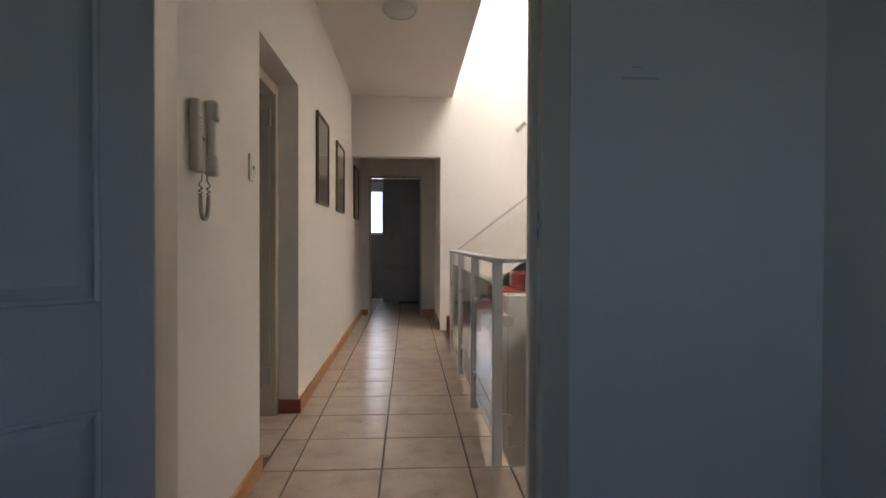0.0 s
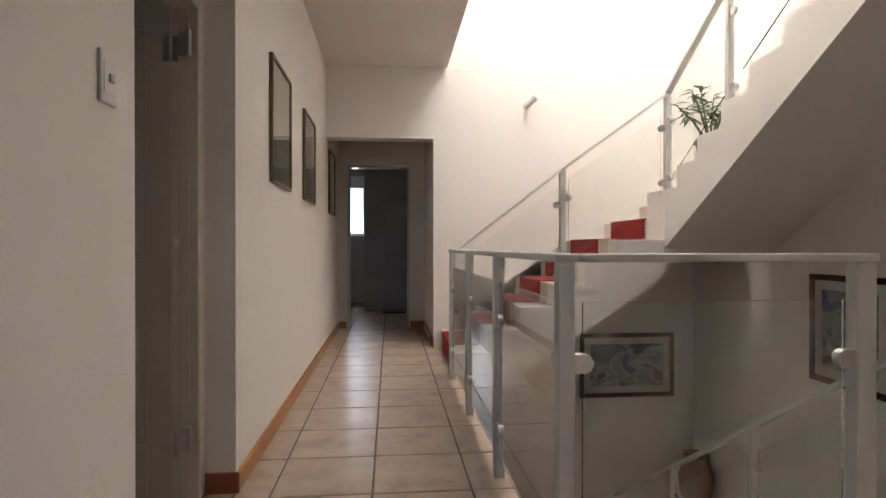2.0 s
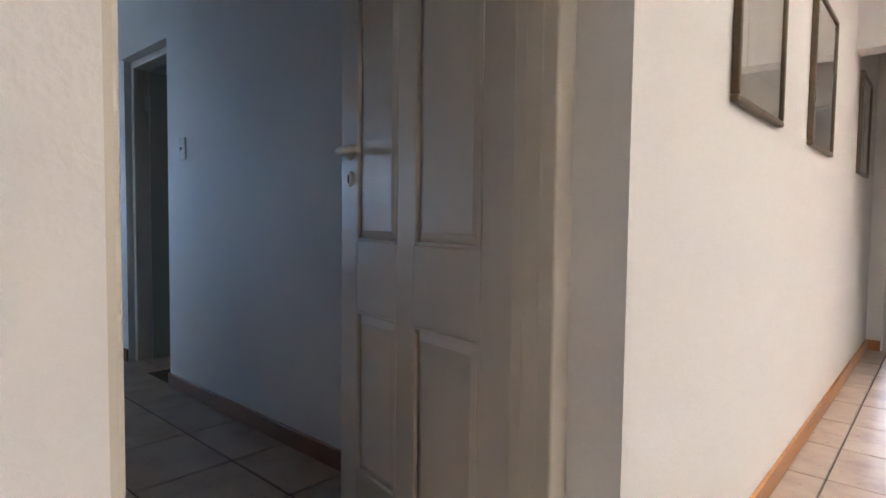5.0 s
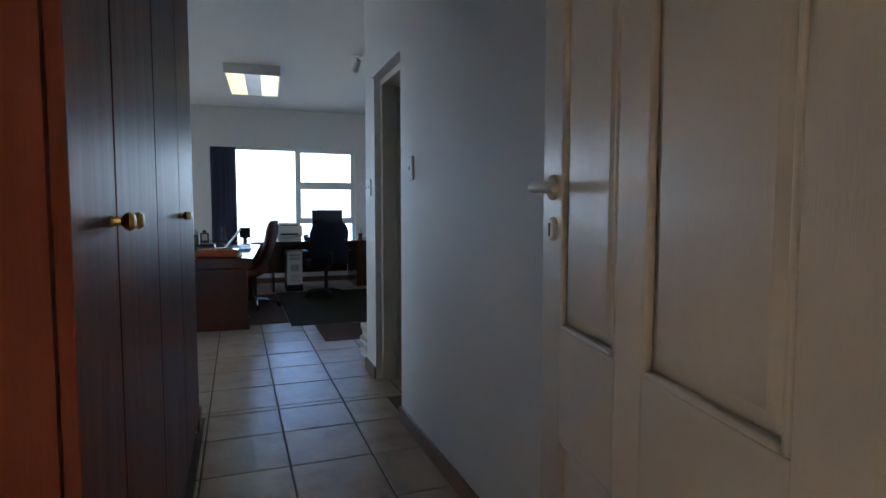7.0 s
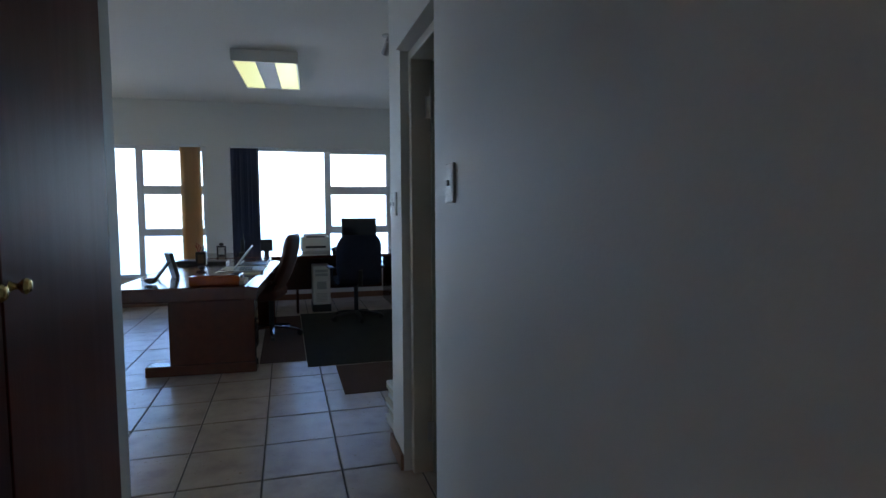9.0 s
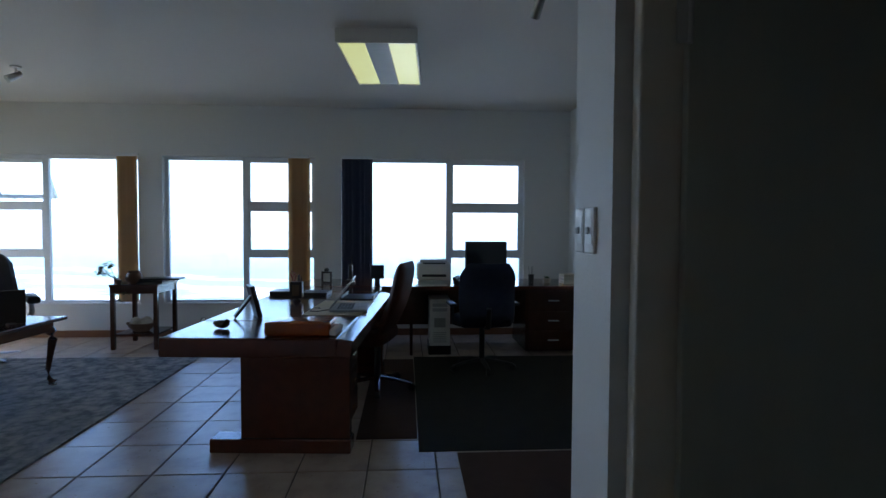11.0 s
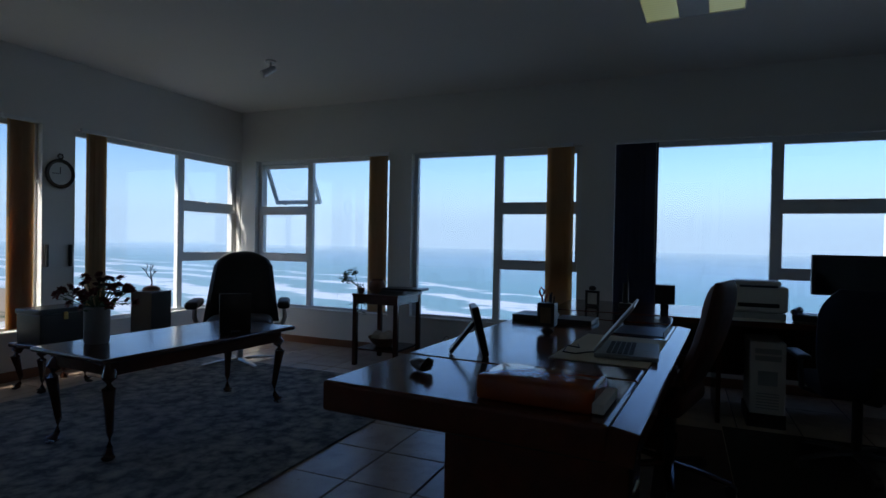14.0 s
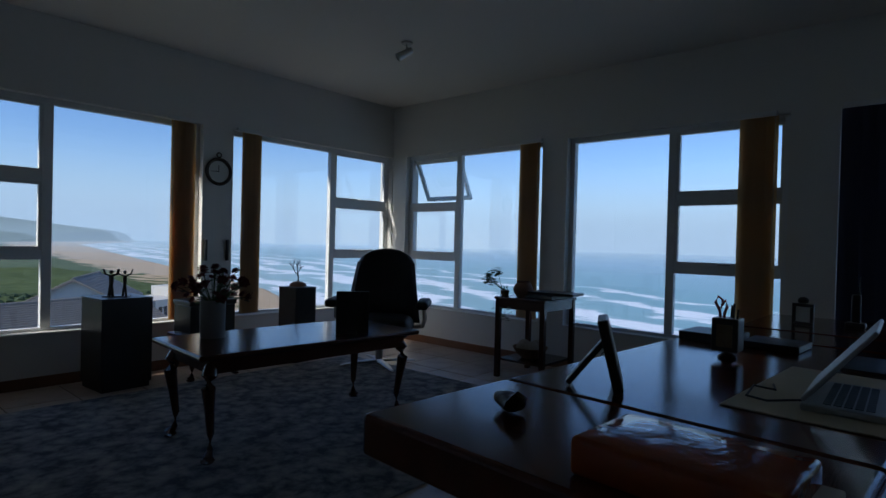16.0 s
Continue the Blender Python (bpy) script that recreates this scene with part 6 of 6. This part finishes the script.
part("page_block", B(-0.115, 0.105, 0.178, 0.215, 0.004, 0.035, bevel=0.004), PAPER, en, "loose paper edges")
cm = thing("desk_mat", "cream cardboard desk mat under the laptop", "desk mat", (-6.865, 2.845, Z), -3.9)
part("sheet", B(-0.385, 0.385, -0.21, 0.205, 0, 0.005, bevel=0.002), CARD, cm)
lp = thing("laptop", "grey laptop with its lid half closed", "laptop", (-6.775, 2.785, Z + 0.0055), 1.5)
part("base", B(-0.19, 0.19, 0.0, 0.27, 0, 0.020, bevel=0.006), GREYPL, lp)
kbm = boxes([(-0.165 + 0.0275 * i, -0.142 + 0.0275 * i, 0.05 + 0.024 * j, 0.069 + 0.024 * j, 0.0202, 0.0225) for i in range(12) for j in range(5)])
part("keyboard", kbm, BLACKPL, lp)
part("touchpad", B(-0.05, 0.05, 0.195, 0.25, 0.0202, 0.0212), GREYPL, lp)
bm = bmesh.new()
box(bm, -0.19, 0.19, 0, 0.262, -0.006, 0.006, bevel=0.004, m=Matrix.Translation((0, 0.004, 0.027)) @ Matrix.Rotation(radians(52), 4, "X"))
lid = part("lid", bm, GREYPL, lp)
bm = bmesh.new()
box(bm, -0.17, 0.17, 0.02, 0.245, -0.0075, -0.0062, m=Matrix.Translation((0, 0.004, 0.027)) @ Matrix.Rotation(radians(52), 4, "X"))
part("display", bm, SCREENGLASS, lid)
cb = thing("laptop_cable", "thin black cable looping across the desk mat", "cable", (-6.68, 2.70, Z + 0.006))
part("cable", T([(-0.02, 0.10, 0.006), (0.05, 0.06, 0.012), (0.09, 0.01, 0.008), (0.06, -0.05, 0.006), (-0.03, -0.05, 0.02), (-0.08, 0.0, 0.006), (-0.16, -0.02, 0.005)], 0.0035, 6), BLACKPL, cb, "", True)
pn = thing("pencil_cup", "black pencil cup with red scissors and pens", "pen holder", (-7.27, 2.43, Z))
part("foot", L([(0.038, 0), (0.034, 0.010), (0.016, 0.02), (0.02, 0.03)], 20), BLACKWOOD, pn, "", True)
part("cup", B(-0.05, 0.05, -0.05, 0.05, 0.03, 0.165, bevel=0.006), BLACKWOOD, pn)
part("picture_inset", B(0.0502, 0.052, -0.03, 0.03, 0.05, 0.14), GOLDWOOD, pn)
sc = part("scissors", T([(0.0, -0.025, 0.12), (0.0, -0.032, 0.19), (0.0, -0.050, 0.225), (0.0, -0.040, 0.25), (0.0, -0.022, 0.235), (0.0, -0.028, 0.20)], 0.006, 8), RED, pn, "red scissor handles", True)
part("scissors", T([(0.01, -0.015, 0.12), (0.01, -0.012, 0.18), (0.01, -0.002, 0.21), (0.01, -0.008, 0.235), (0.01, -0.022, 0.215)], 0.006, 8), RED, pn, "", True)
for dx, dy, h in ((0.01, 0.02, 0.225), (-0.012, 0.008, 0.215), (0.02, 0.034, 0.205)):
    part("pen", R((dx, dy, 0.1), (dx * 1.4, dy * 1.3, h), 0.0045, seg=8), BLACKPL, pn)
bk = thing("desk_books", "black bound books lying at the desk's far edge", "books", (-7.72, 2.28, Z), -4)
part("book", B(-0.12, 0.12, -0.15, 0.10, 0, 0.042, bevel=0.005), BLACKPL, bk)
part("book", B(-0.13, 0.10, 0.12, 0.36, 0, 0.030, bevel=0.005), BLACKPL, bk)
tr = thing("paper_tray", "dark desk tray near the laptop", "tray", (-7.52, 2.93, Z), -4)
part("tray", boxes([(-0.20, 0.16, -0.14, 0.14, 0, 0.006), (-0.20, 0.16, -0.14, -0.134, 0.006, 0.03), (-0.20, 0.16, 0.134, 0.14, 0.006, 0.03)]), BLACKPL, tr)

# ---- by the office's inner walls ----
rt = thing("corner_table", "dark wooden table against the inner office wall", "table", (-6.20, 5.165, 0))
part("tabletop", B(-0.60, 0.60, -0.235, 0.21, 0.52, 0.555, bevel=0.008), DARKWOOD, rt)
for sx in (-1, 1):
    for sy in (-1, 1):
        part("leg", B(sx * 0.55 - 0.025, sx * 0.55 + 0.025, sy * 0.18 - 0.025, sy * 0.18 + 0.025, 0, 0.519, bevel=0.005), DARKWOOD, rt)
for s in (-1, 1):
    part("apron", B(-0.524, 0.524, s * 0.18 - 0.01, s * 0.18 + 0.01, 0.44, 0.5195), DARKWOOD, rt)
ub = thing("storage_box", "pale cardboard box under the dark table", "box", (-6.10, 5.16, 0), 4)
part("carton", B(-0.22, 0.22, -0.14, 0.14, 0, 0.31, bevel=0.006), CARD, ub)
part("lid", B(-0.225, 0.225, -0.145, 0.145, 0.27, 0.33, bevel=0.006), CARD, ub)
ns = thing("newspaper_stack", "stack of folded newspapers on the floor", "newspapers", (-4.30, 3.96, 0), 3)
for i in range(11):
    o = part("newspaper", B(-0.15, 0.15, -0.11, 0.11, 0, 0.026, bevel=0.008, seg=2), PAPER if i % 3 else CARD, ns)
    o.location = (0.012 * math.sin(i * 2.1), 0.010 * math.cos(i * 1.7), 0.0265 * i)
    o.rotation_euler = (0, 0, 0.05 * math.sin(i * 1.3))

# ---- outdoors ----
SEA_Z = -41.0


def coast(y):
    """Where the water meets the sand."""
    y = min(y, 0)
    return max(0.54 * y - 50, 0.40 * y - 92, 0.215 * y - 168) - 0.35 * max(0, -y - 2400)


def sea_mat():
    m, n, l, p = nodes_of("sea_water")
    geo = n.new("ShaderNodeNewGeometry")
    sep = n.new("ShaderNodeSeparateXYZ")
    l.new(geo.outputs["Position"], sep.inputs[0])

    def math_node(op, a, b=None, c=None):
        q = n.new("ShaderNodeMath")
        q.operation = op
        for i, v in enumerate((a, b, c)):
            if v is None:
                continue
            if isinstance(v, (int, float)):
                q.inputs[i].default_value = v
            else:
                l.new(v, q.inputs[i])
        return q.outputs[0]
    # distance offshore
    shore = math_node("MAXIMUM", math_node("MULTIPLY_ADD", sep.outputs[1], 0.54, -50.0), math_node("MULTIPLY_ADD", sep.outputs[1], 0.40, -92.0))
    shore = math_node("MAXIMUM", shore, math_node("MULTIPLY_ADD", sep.outputs[1], 0.215, -168.0))
    off = math_node("MULTIPLY", math_node("SUBTRACT", shore, sep.outputs[0]), 0.95)
    mp = n.new("ShaderNodeMapping")
    mp.inputs["Rotation"].default_value = (0, 0, radians(18))
    mp.inputs["Scale"].default_value = (1.0, 0.24, 1.0)
    l.new(geo.outputs["Position"], mp.inputs["Vector"])
    nz = n.new("ShaderNodeTexNoise")
    nz.inputs["Scale"].default_value, nz.inputs["Detail"].default_value, nz.inputs["Roughness"].default_value = 0.07, 9, 0.66
    l.new(mp.outputs[0], nz.inputs["Vector"])
    big = n.new("ShaderNodeTexNoise")
    big.inputs["Scale"].default_value, big.inputs["Detail"].default_value = 0.010, 3
    l.new(geo.outputs["Position"], big.inputs["Vector"])
    wob = math_node("MULTIPLY_ADD", big.outputs["Fac"], 120.0, off)
    band = math_node("SINE", math_node("MULTIPLY", wob, 2 * math.pi / 74.0))
    near = n.new("ShaderNodeMapRange")
    near.inputs["From Min"].default_value, near.inputs["From Max"].default_value = 90, 400
    near.inputs["To Min"].default_value, near.inputs["To Max"].default_value = 1.0, 0.0
    l.new(off, near.inputs["Value"])
    mix_f = math_node("ADD", math_node("MULTIPLY", band, 0.19), math_node("MULTIPLY", nz.outputs["Fac"], 1.0))
    lim = math_node("SUBTRACT", 0.63, math_node("MULTIPLY", near.outputs[0], 0.15))
    foam = n.new("ShaderNodeMapRange")
    foam.inputs["From Min"].default_value, foam.inputs["From Max"].default_value = 0.0, 0.09
    l.new(math_node("SUBTRACT", mix_f, lim), foam.inputs["Value"])
    foam_n = math_node("MULTIPLY", foam.outputs[0], math_node("MINIMUM", math_node("MULTIPLY", near.outputs[0], 4.0), 1.0))
    deep = n.new("ShaderNodeMapRange")
    deep.inputs["From Min"].default_value, deep.inputs["From Max"].default_value = 20, 900
    l.new(off, deep.inputs["Value"])
    water = n.new("ShaderNodeValToRGB")
    water.color_ramp.elements.new(0.35)
    # last stop is paler offshore: haze and sky sheen put into the water colour
    for e, (pos, c) in zip(water.color_ramp.elements, ((0.0, (0.26, 0.40, 0.37)), (0.35, (0.12, 0.31, 0.33)), (1.0, (0.19, 0.38, 0.50)))):
        e.position, e.color = pos, (*c, 1)
    l.new(deep.outputs[0], water.inputs[0])
    mix = n.new("ShaderNodeMix")
    mix.data_type = "RGBA"
    mix.inputs["B"].default_value = (0.93, 0.93, 0.92, 1)
    l.new(water.outputs[0], mix.inputs["A"])
    l.new(foam_n, mix.inputs["Factor"])
    l.new(mix.outputs["Result"], p.inputs["Base Color"])
    p.inputs["Roughness"].default_value = 0.28
    p.inputs["Specular IOR Level"].default_value = 0.5
    bp = n.new("ShaderNodeBump")
    bp.inputs["Strength"].default_value, bp.inputs["Distance"].default_value = 0.25, 0.6
    l.new(nz.outputs["Fac"], bp.inputs["Height"])
    l.new(bp.outputs[0], p.inputs["Normal"])
    return m


solid("water", B(-4600, 300, -4600, 4600, SEA_Z - 2, SEA_Z), sea_mat(), "blue-green sea with rows of white breakers", "sea")


def ground_height(x, y):
    c = coast(y)
    d = (x - c) * 0.93
    w = 16 + 0.085 * min(2600, max(0.0, -y)) + 6 * noise.noise(Vector((y * 0.012, 3, 0)))
    far = max(0.0, min(1.0, (-y - 2200) / 1000))
    w *= 1 - 0.85 * far
    if d < 0:
        return -3.0 + max(-5, d * 0.06) if d < -4 else -3.0 + (d + 4) * 0.75
    if d < w:
        return 5.0 * d / w
    t = min(1.0, (d - w) / min(90, 18 + 0.25 * max(0.0, -y)))
    t = t * t * (3 - 2 * t)
    fy = max(0.0, -y)
    top = 36.5 - 25.0 * min(1, fy / 190) ** 0.75 + far * (38 + 0.11 * max(0, d - 60)) + 0.008 * max(0, d - w - 80)
    bumps = (3.5 * noise.noise(Vector((x * 0.018, y * 0.018, 1))) + 1.4 * noise.noise(Vector((x * 0.07, y * 0.07, 5)))) * t
    return 5.0 + (top - 5.0) * t + bumps


def land_mat():
    m, n, l, p = nodes_of("sand_and_scrub")
    geo = n.new("ShaderNodeNewGeometry")
    sep = n.new("ShaderNodeSeparateXYZ")
    l.new(geo.outputs["Position"], sep.inputs[0])
    nz, nf, nb = n.new("ShaderNodeTexNoise"), n.new("ShaderNodeTexNoise"), n.new("ShaderNodeTexNoise")
    for t, s, d in ((nz, 0.045, 6), (nf, 0.11, 9), (nb, 0.012, 3)):
        t.inputs["Scale"].default_value, t.inputs["Detail"].default_value = s, d
        l.new(geo.outputs["Position"], t.inputs["Vector"])
    sand, green, mix = n.new("ShaderNodeMix"), n.new("ShaderNodeMix"), n.new("ShaderNodeMix")
    for k in (sand, green, mix):
        k.data_type = "RGBA"
    sand.inputs["A"].default_value, sand.inputs["B"].default_value = (0.56, 0.43, 0.29, 1), (0.46, 0.34, 0.22, 1)
    green.inputs["A"].default_value, green.inputs["B"].default_value = (0.022, 0.045, 0.014, 1), (0.15, 0.19, 0.075, 1)
    l.new(nz.outputs["Fac"], sand.inputs["Factor"])
    l.new(nf.outputs["Fac"], green.inputs["Factor"])
    h = n.new("ShaderNodeMath")
    h.operation = "MULTIPLY_ADD"
    h.inputs[1].default_value = 9.0
    l.new(nz.outputs["Fac"], h.inputs[0])
    l.new(sep.outputs[2], h.inputs[2])
    mr = n.new("ShaderNodeMapRange")
    mr.inputs["From Min"].default_value, mr.inputs["From Max"].default_value = SEA_Z + 9.6, SEA_Z + 10.6
    l.new(h.outputs[0], mr.inputs["Value"])
    l.new(mr.outputs[0], mix.inputs["Factor"])
    l.new(sand.outputs["Result"], mix.inputs["A"])
    l.new(green.outputs["Result"], mix.inputs["B"])
    l.new(mix.outputs["Result"], p.inputs["Base Color"])
    p.inputs["Roughness"].default_value = 0.95
    p.inputs["Specular IOR Level"].default_value = 0.1
    bp = n.new("ShaderNodeBump")
    bp.inputs["Strength"].default_value, bp.inputs["Distance"].default_value = 0.8, 0.6
    l.new(nf.outputs["Fac"], bp.inputs["Height"])
    l.new(bp.outputs[0], p.inputs["Normal"])
    return m


ys = [60.0]
while ys[-1] > -3600:
    ys.append(ys[-1] - max(6.0, 0.025 * abs(ys[-1])))
us = [-40, -20, -8, -4, 0] + [5 * i for i in range(1, 36)] + [200, 240, 300, 400, 600, 900, 1400]
verts = []
for y in ys:
    for u in us:
        x = coast(y) + u
        z = SEA_Z + ground_height(x, y)
        if x > -30 and y > -40:
            z = min(z, -4.5)
        verts.append((x, y, z))
nu = len(us)
faces = [(i * nu + j, i * nu + j + 1, (i + 1) * nu + j + 1, (i + 1) * nu + j) for i in range(len(ys) - 1) for j in range(nu - 1)]
me = bpy.data.meshes.new("ground")
me.from_pydata(verts, [], faces)
me.shade_smooth()
me.materials.append(land_mat())
tagged(new("ground", me), "sandy beach rising to green scrub dunes", "ground", kind="structure")

# coastal scrub on the slope below the house
base = bmesh.new()
bmesh.ops.create_icosphere(base, subdivisions=2, radius=1)
bv = [v.co.copy() for v in base.verts]
bf = [[v.index for v in f.verts] for f in base.faces]
base.free()
rnd = random.Random(21)
verts, faces = [], []
for _ in range(4200):
    y = -12 - 330 * rnd.random() ** 1.6
    x = coast(y) + 14 - 0.085 * y + rnd.uniform(2, 130)
    g = ground_height(x, y)
    if g < 7.5 or (x > -18 and y > -30):
        continue
    r = rnd.uniform(0.6, 1.7)
    k = len(verts)
    sd_ = rnd.uniform(0, 90)
    for c in bv:
        f = 1 + 0.55 * noise.noise(c * 2.3 + Vector((sd_, 0, 0))) + rnd.uniform(-0.12, 0.12)
        verts.append((x + c.x * r * f, y + c.y * r * f, SEA_Z + g + 0.1 + c.z * r * 0.75 * f))
    faces += [[k + i for i in f] for f in bf]
me = bpy.data.meshes.new("coastal_scrub")
me.from_pydata(verts, [], faces)
SCRUB = mat("scrub_foliage", (0.055, 0.095, 0.028), (0.025, 0.048, 0.016), 0.8, 0.5, 3.0, 0.9, depth=0.3)
me.materials.append(SCRUB)
tagged(new("coastal_scrub", me), "dense green coastal scrub on the dunes", "shrubs", kind="stuff")

ROOFTILE = mat("grey_brown_roof_tiles", (0.30, 0.26, 0.22), (0.22, 0.19, 0.165), 0.8, 0.8, 9, 0.5, depth=0.05)
HOUSEWALL = mat("pale_house_render", (0.62, 0.60, 0.56), (0.54, 0.52, 0.48), 0.8, 0.7, 8, 0.2)
DARKPANE = mat("dark_house_window", (0.04, 0.05, 0.06), (0.03, 0.035, 0.045), 0.15, 1, 10, 0.0)


def gable_house(label, x, y, z, w, d, h, roof_h, rz, flat=False):
    hs = thing("house", label, "house", (x, y, z), rz, group="houses below the dunes")
    part("wall", B(-w / 2, w / 2, -d / 2, d / 2, -16, h), HOUSEWALL, hs)
    if flat:
        part("roof", boxes([(-w / 2 - 0.2, w / 2 + 0.2, -d / 2 - 0.2, d / 2 + 0.2, h, h + 0.25), (-w / 2, -w / 2 + w * 0.35, -d / 2, d / 2, h + 0.25, h + 1.6)], 0.03), HOUSEWALL, hs)
    else:
        o, t = 0.5, roof_h
        bm = extrude_profile([(-d / 2 - o, h - 0.15), (0, h + t), (d / 2 + o, h - 0.15), (d / 2 + o, h - 0.35), (0, h + t - 0.25), (-d / 2 - o, h - 0.35)], "x", -w / 2 - o, w / 2 + o)
        rf = part("roof", bm, ROOFTILE, hs)
        part("ridge", R((-w / 2 - o, 0, h + t + 0.02), (w / 2 + o, 0, h + t + 0.02), 0.12, seg=8), ROOFTILE, rf)
        part("gable", extrude_profile([(-d / 2, h), (0, h + t - 0.3), (d / 2, h)], "x", -w / 2, w / 2), HOUSEWALL, hs)
        rr = []
        for i in range(14):
            yy = (i + 0.5) / 14
            for s in (-1, 1):
                rr.append((-w / 2 - o, w / 2 + o, s * yy * (d / 2 + o) - 0.04, s * yy * (d / 2 + o) + 0.04, h - 0.15 + (t + 0.15) * (1 - yy), h - 0.09 + (t + 0.15) * (1 - yy)))
        part("tile_course", boxes(rr), ROOFTILE, rf)
    for s in (-1, 1):
        for i in range(3):
            u = -w / 2 + w * (i + 0.5) / 3
            wn_ = part("window", B(u - 0.7, u + 0.7, s * d / 2 - 0.03, s * d / 2 + 0.03, h - 2.0, h - 0.7), DARKPANE, hs)
            part("frame", boxes([(u - 0.75, u + 0.75, s * (d / 2 + 0.03) - 0.02, s * (d / 2 + 0.03) + 0.02, h - 2.08, h - 2.0), (u - 0.04, u + 0.04, s * (d / 2 + 0.03) - 0.02, s * (d / 2 + 0.03) + 0.02, h - 2.0, h - 0.7)]), ALU, wn_)
    for i in range(2):
        u = -d / 2 + d * (i + 0.5) / 2
        part("window", B(w / 2 - 0.03, w / 2 + 0.03, u - 0.6, u + 0.6, h - 2.0, h - 0.7), DARKPANE, hs)
        part("window", B(-w / 2 - 0.03, -w / 2 + 0.03, u - 0.6, u + 0.6, h - 2.0, h - 0.7), DARKPANE, hs)
    return hs


gable_house("house with a grey-brown tiled gable roof", -26.8, -71.4, -9.3, 12, 9, 3.0, 2.6, 62)
gable_house("house with a low tiled roof near the office", -18.0, -48.0, -8.2, 12, 7, 2.6, 1.5, 15)
gable_house("small pale flat-roofed house among the scrub", -37.7, -77.7, -11.0, 7, 6, 3.4, 0, 20, True)
gable_house("grey flat-roofed building below the window", -31, -44, -10.4, 7, 6, 3.0, 0, 12, True)
gable_house("house with a dark tiled roof in the dunes", -13, -66, -9.6, 11, 8, 3.0, 2.2, 100)


# ---- sea haze towards the horizon, painted as glowing sheets ----
def glow_haze_mat(name, share, low, high):
    """Sea haze imitated by a see-through sheet with its own glow, fading out upwards."""
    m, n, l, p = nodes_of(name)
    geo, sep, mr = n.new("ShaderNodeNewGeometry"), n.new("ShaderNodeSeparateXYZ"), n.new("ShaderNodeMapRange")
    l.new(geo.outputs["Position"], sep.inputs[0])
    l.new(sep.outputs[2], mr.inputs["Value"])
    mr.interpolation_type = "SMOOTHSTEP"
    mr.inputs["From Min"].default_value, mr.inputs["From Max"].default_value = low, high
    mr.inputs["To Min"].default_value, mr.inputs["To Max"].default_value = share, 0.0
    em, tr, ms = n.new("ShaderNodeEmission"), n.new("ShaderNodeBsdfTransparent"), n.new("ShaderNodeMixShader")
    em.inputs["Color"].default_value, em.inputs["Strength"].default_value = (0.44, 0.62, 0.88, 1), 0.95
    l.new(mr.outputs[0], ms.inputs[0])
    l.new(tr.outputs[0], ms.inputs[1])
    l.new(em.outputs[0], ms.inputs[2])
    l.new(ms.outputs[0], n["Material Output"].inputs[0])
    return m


# nested added shells whose emission stands in for sunlit haze
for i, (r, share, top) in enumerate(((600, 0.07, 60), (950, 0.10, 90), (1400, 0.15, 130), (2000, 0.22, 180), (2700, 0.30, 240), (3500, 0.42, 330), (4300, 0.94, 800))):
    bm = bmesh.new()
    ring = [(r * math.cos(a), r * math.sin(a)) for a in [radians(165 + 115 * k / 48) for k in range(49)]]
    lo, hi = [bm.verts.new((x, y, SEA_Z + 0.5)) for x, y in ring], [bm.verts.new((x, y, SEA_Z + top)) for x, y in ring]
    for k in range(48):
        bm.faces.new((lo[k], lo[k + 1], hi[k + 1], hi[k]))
    solid("backdrop_haze", bm, glow_haze_mat("painted_sea_haze", share, SEA_Z + top * 0.15, SEA_Z + top), "glowing sheet painting pale blue haze over the sea", "haze")

# ---- floor tiles ----
def tiles(parent, xs, ys, keep, material, gap=0.0045):
    cache = {}
    for x0, x1 in zip(xs, xs[1:]):
        for y0, y1 in zip(ys, ys[1:]):
            c = keep(x0, x1, y0, y1)
            if c is None:
                continue
            a0, a1, b0, b1 = c
            key = (round(a1 - a0, 3), round(b1 - b0, 3))
            if min(key) < 0.02:
                continue
            if key not in cache:
                w, h = key[0] / 2 - gap, key[1] / 2 - gap
                o = part("tile", B(-w, w, -h, h, -0.012, 0, bevel=0.003, seg=1), material, parent)
                cache[key] = o.data
            else:
                o = new("tile", cache[key])
                o.parent = parent
            o.location = ((a0 + a1) / 2, (b0 + b1) / 2, -0.0004 * ((round(a0 * 97) + round(b0 * 61)) % 4))


def clip(X0, X1, Y0, Y1):
    def f(x0, x1, y0, y1):
        a0, a1, b0, b1 = max(x0, X0), min(x1, X1), max(y0, Y0), min(y1, Y1)
        return (a0, a1, b0, b1) if a1 > a0 and b1 > b0 else None
    return f


CX = [0.147 + 0.4195 * i for i in range(-5, 12)]
CY = [2.53 + 0.4225 * i for i in range(-4, 21)]
tiles(floor_c, CX, CY, clip(0, 1.185, 1.13, 10.6), TILE)
tiles(floor_c, CX, CY, clip(1.185, 3.85, 1.13, 2.545), TILE)
OXS = sorted(-3.05 - 0.435 * i for i in range(-8, 17))
OYS = [3.125 + 0.392 * i for i in range(-14, 7)]
tiles(floor_o, OXS, OYS, clip(-3.42, -0.002, 2.71, 3.80), TILE)
tiles(floor_o, OXS, OYS, clip(OX, -3.42, OY0, OY1), TILE)
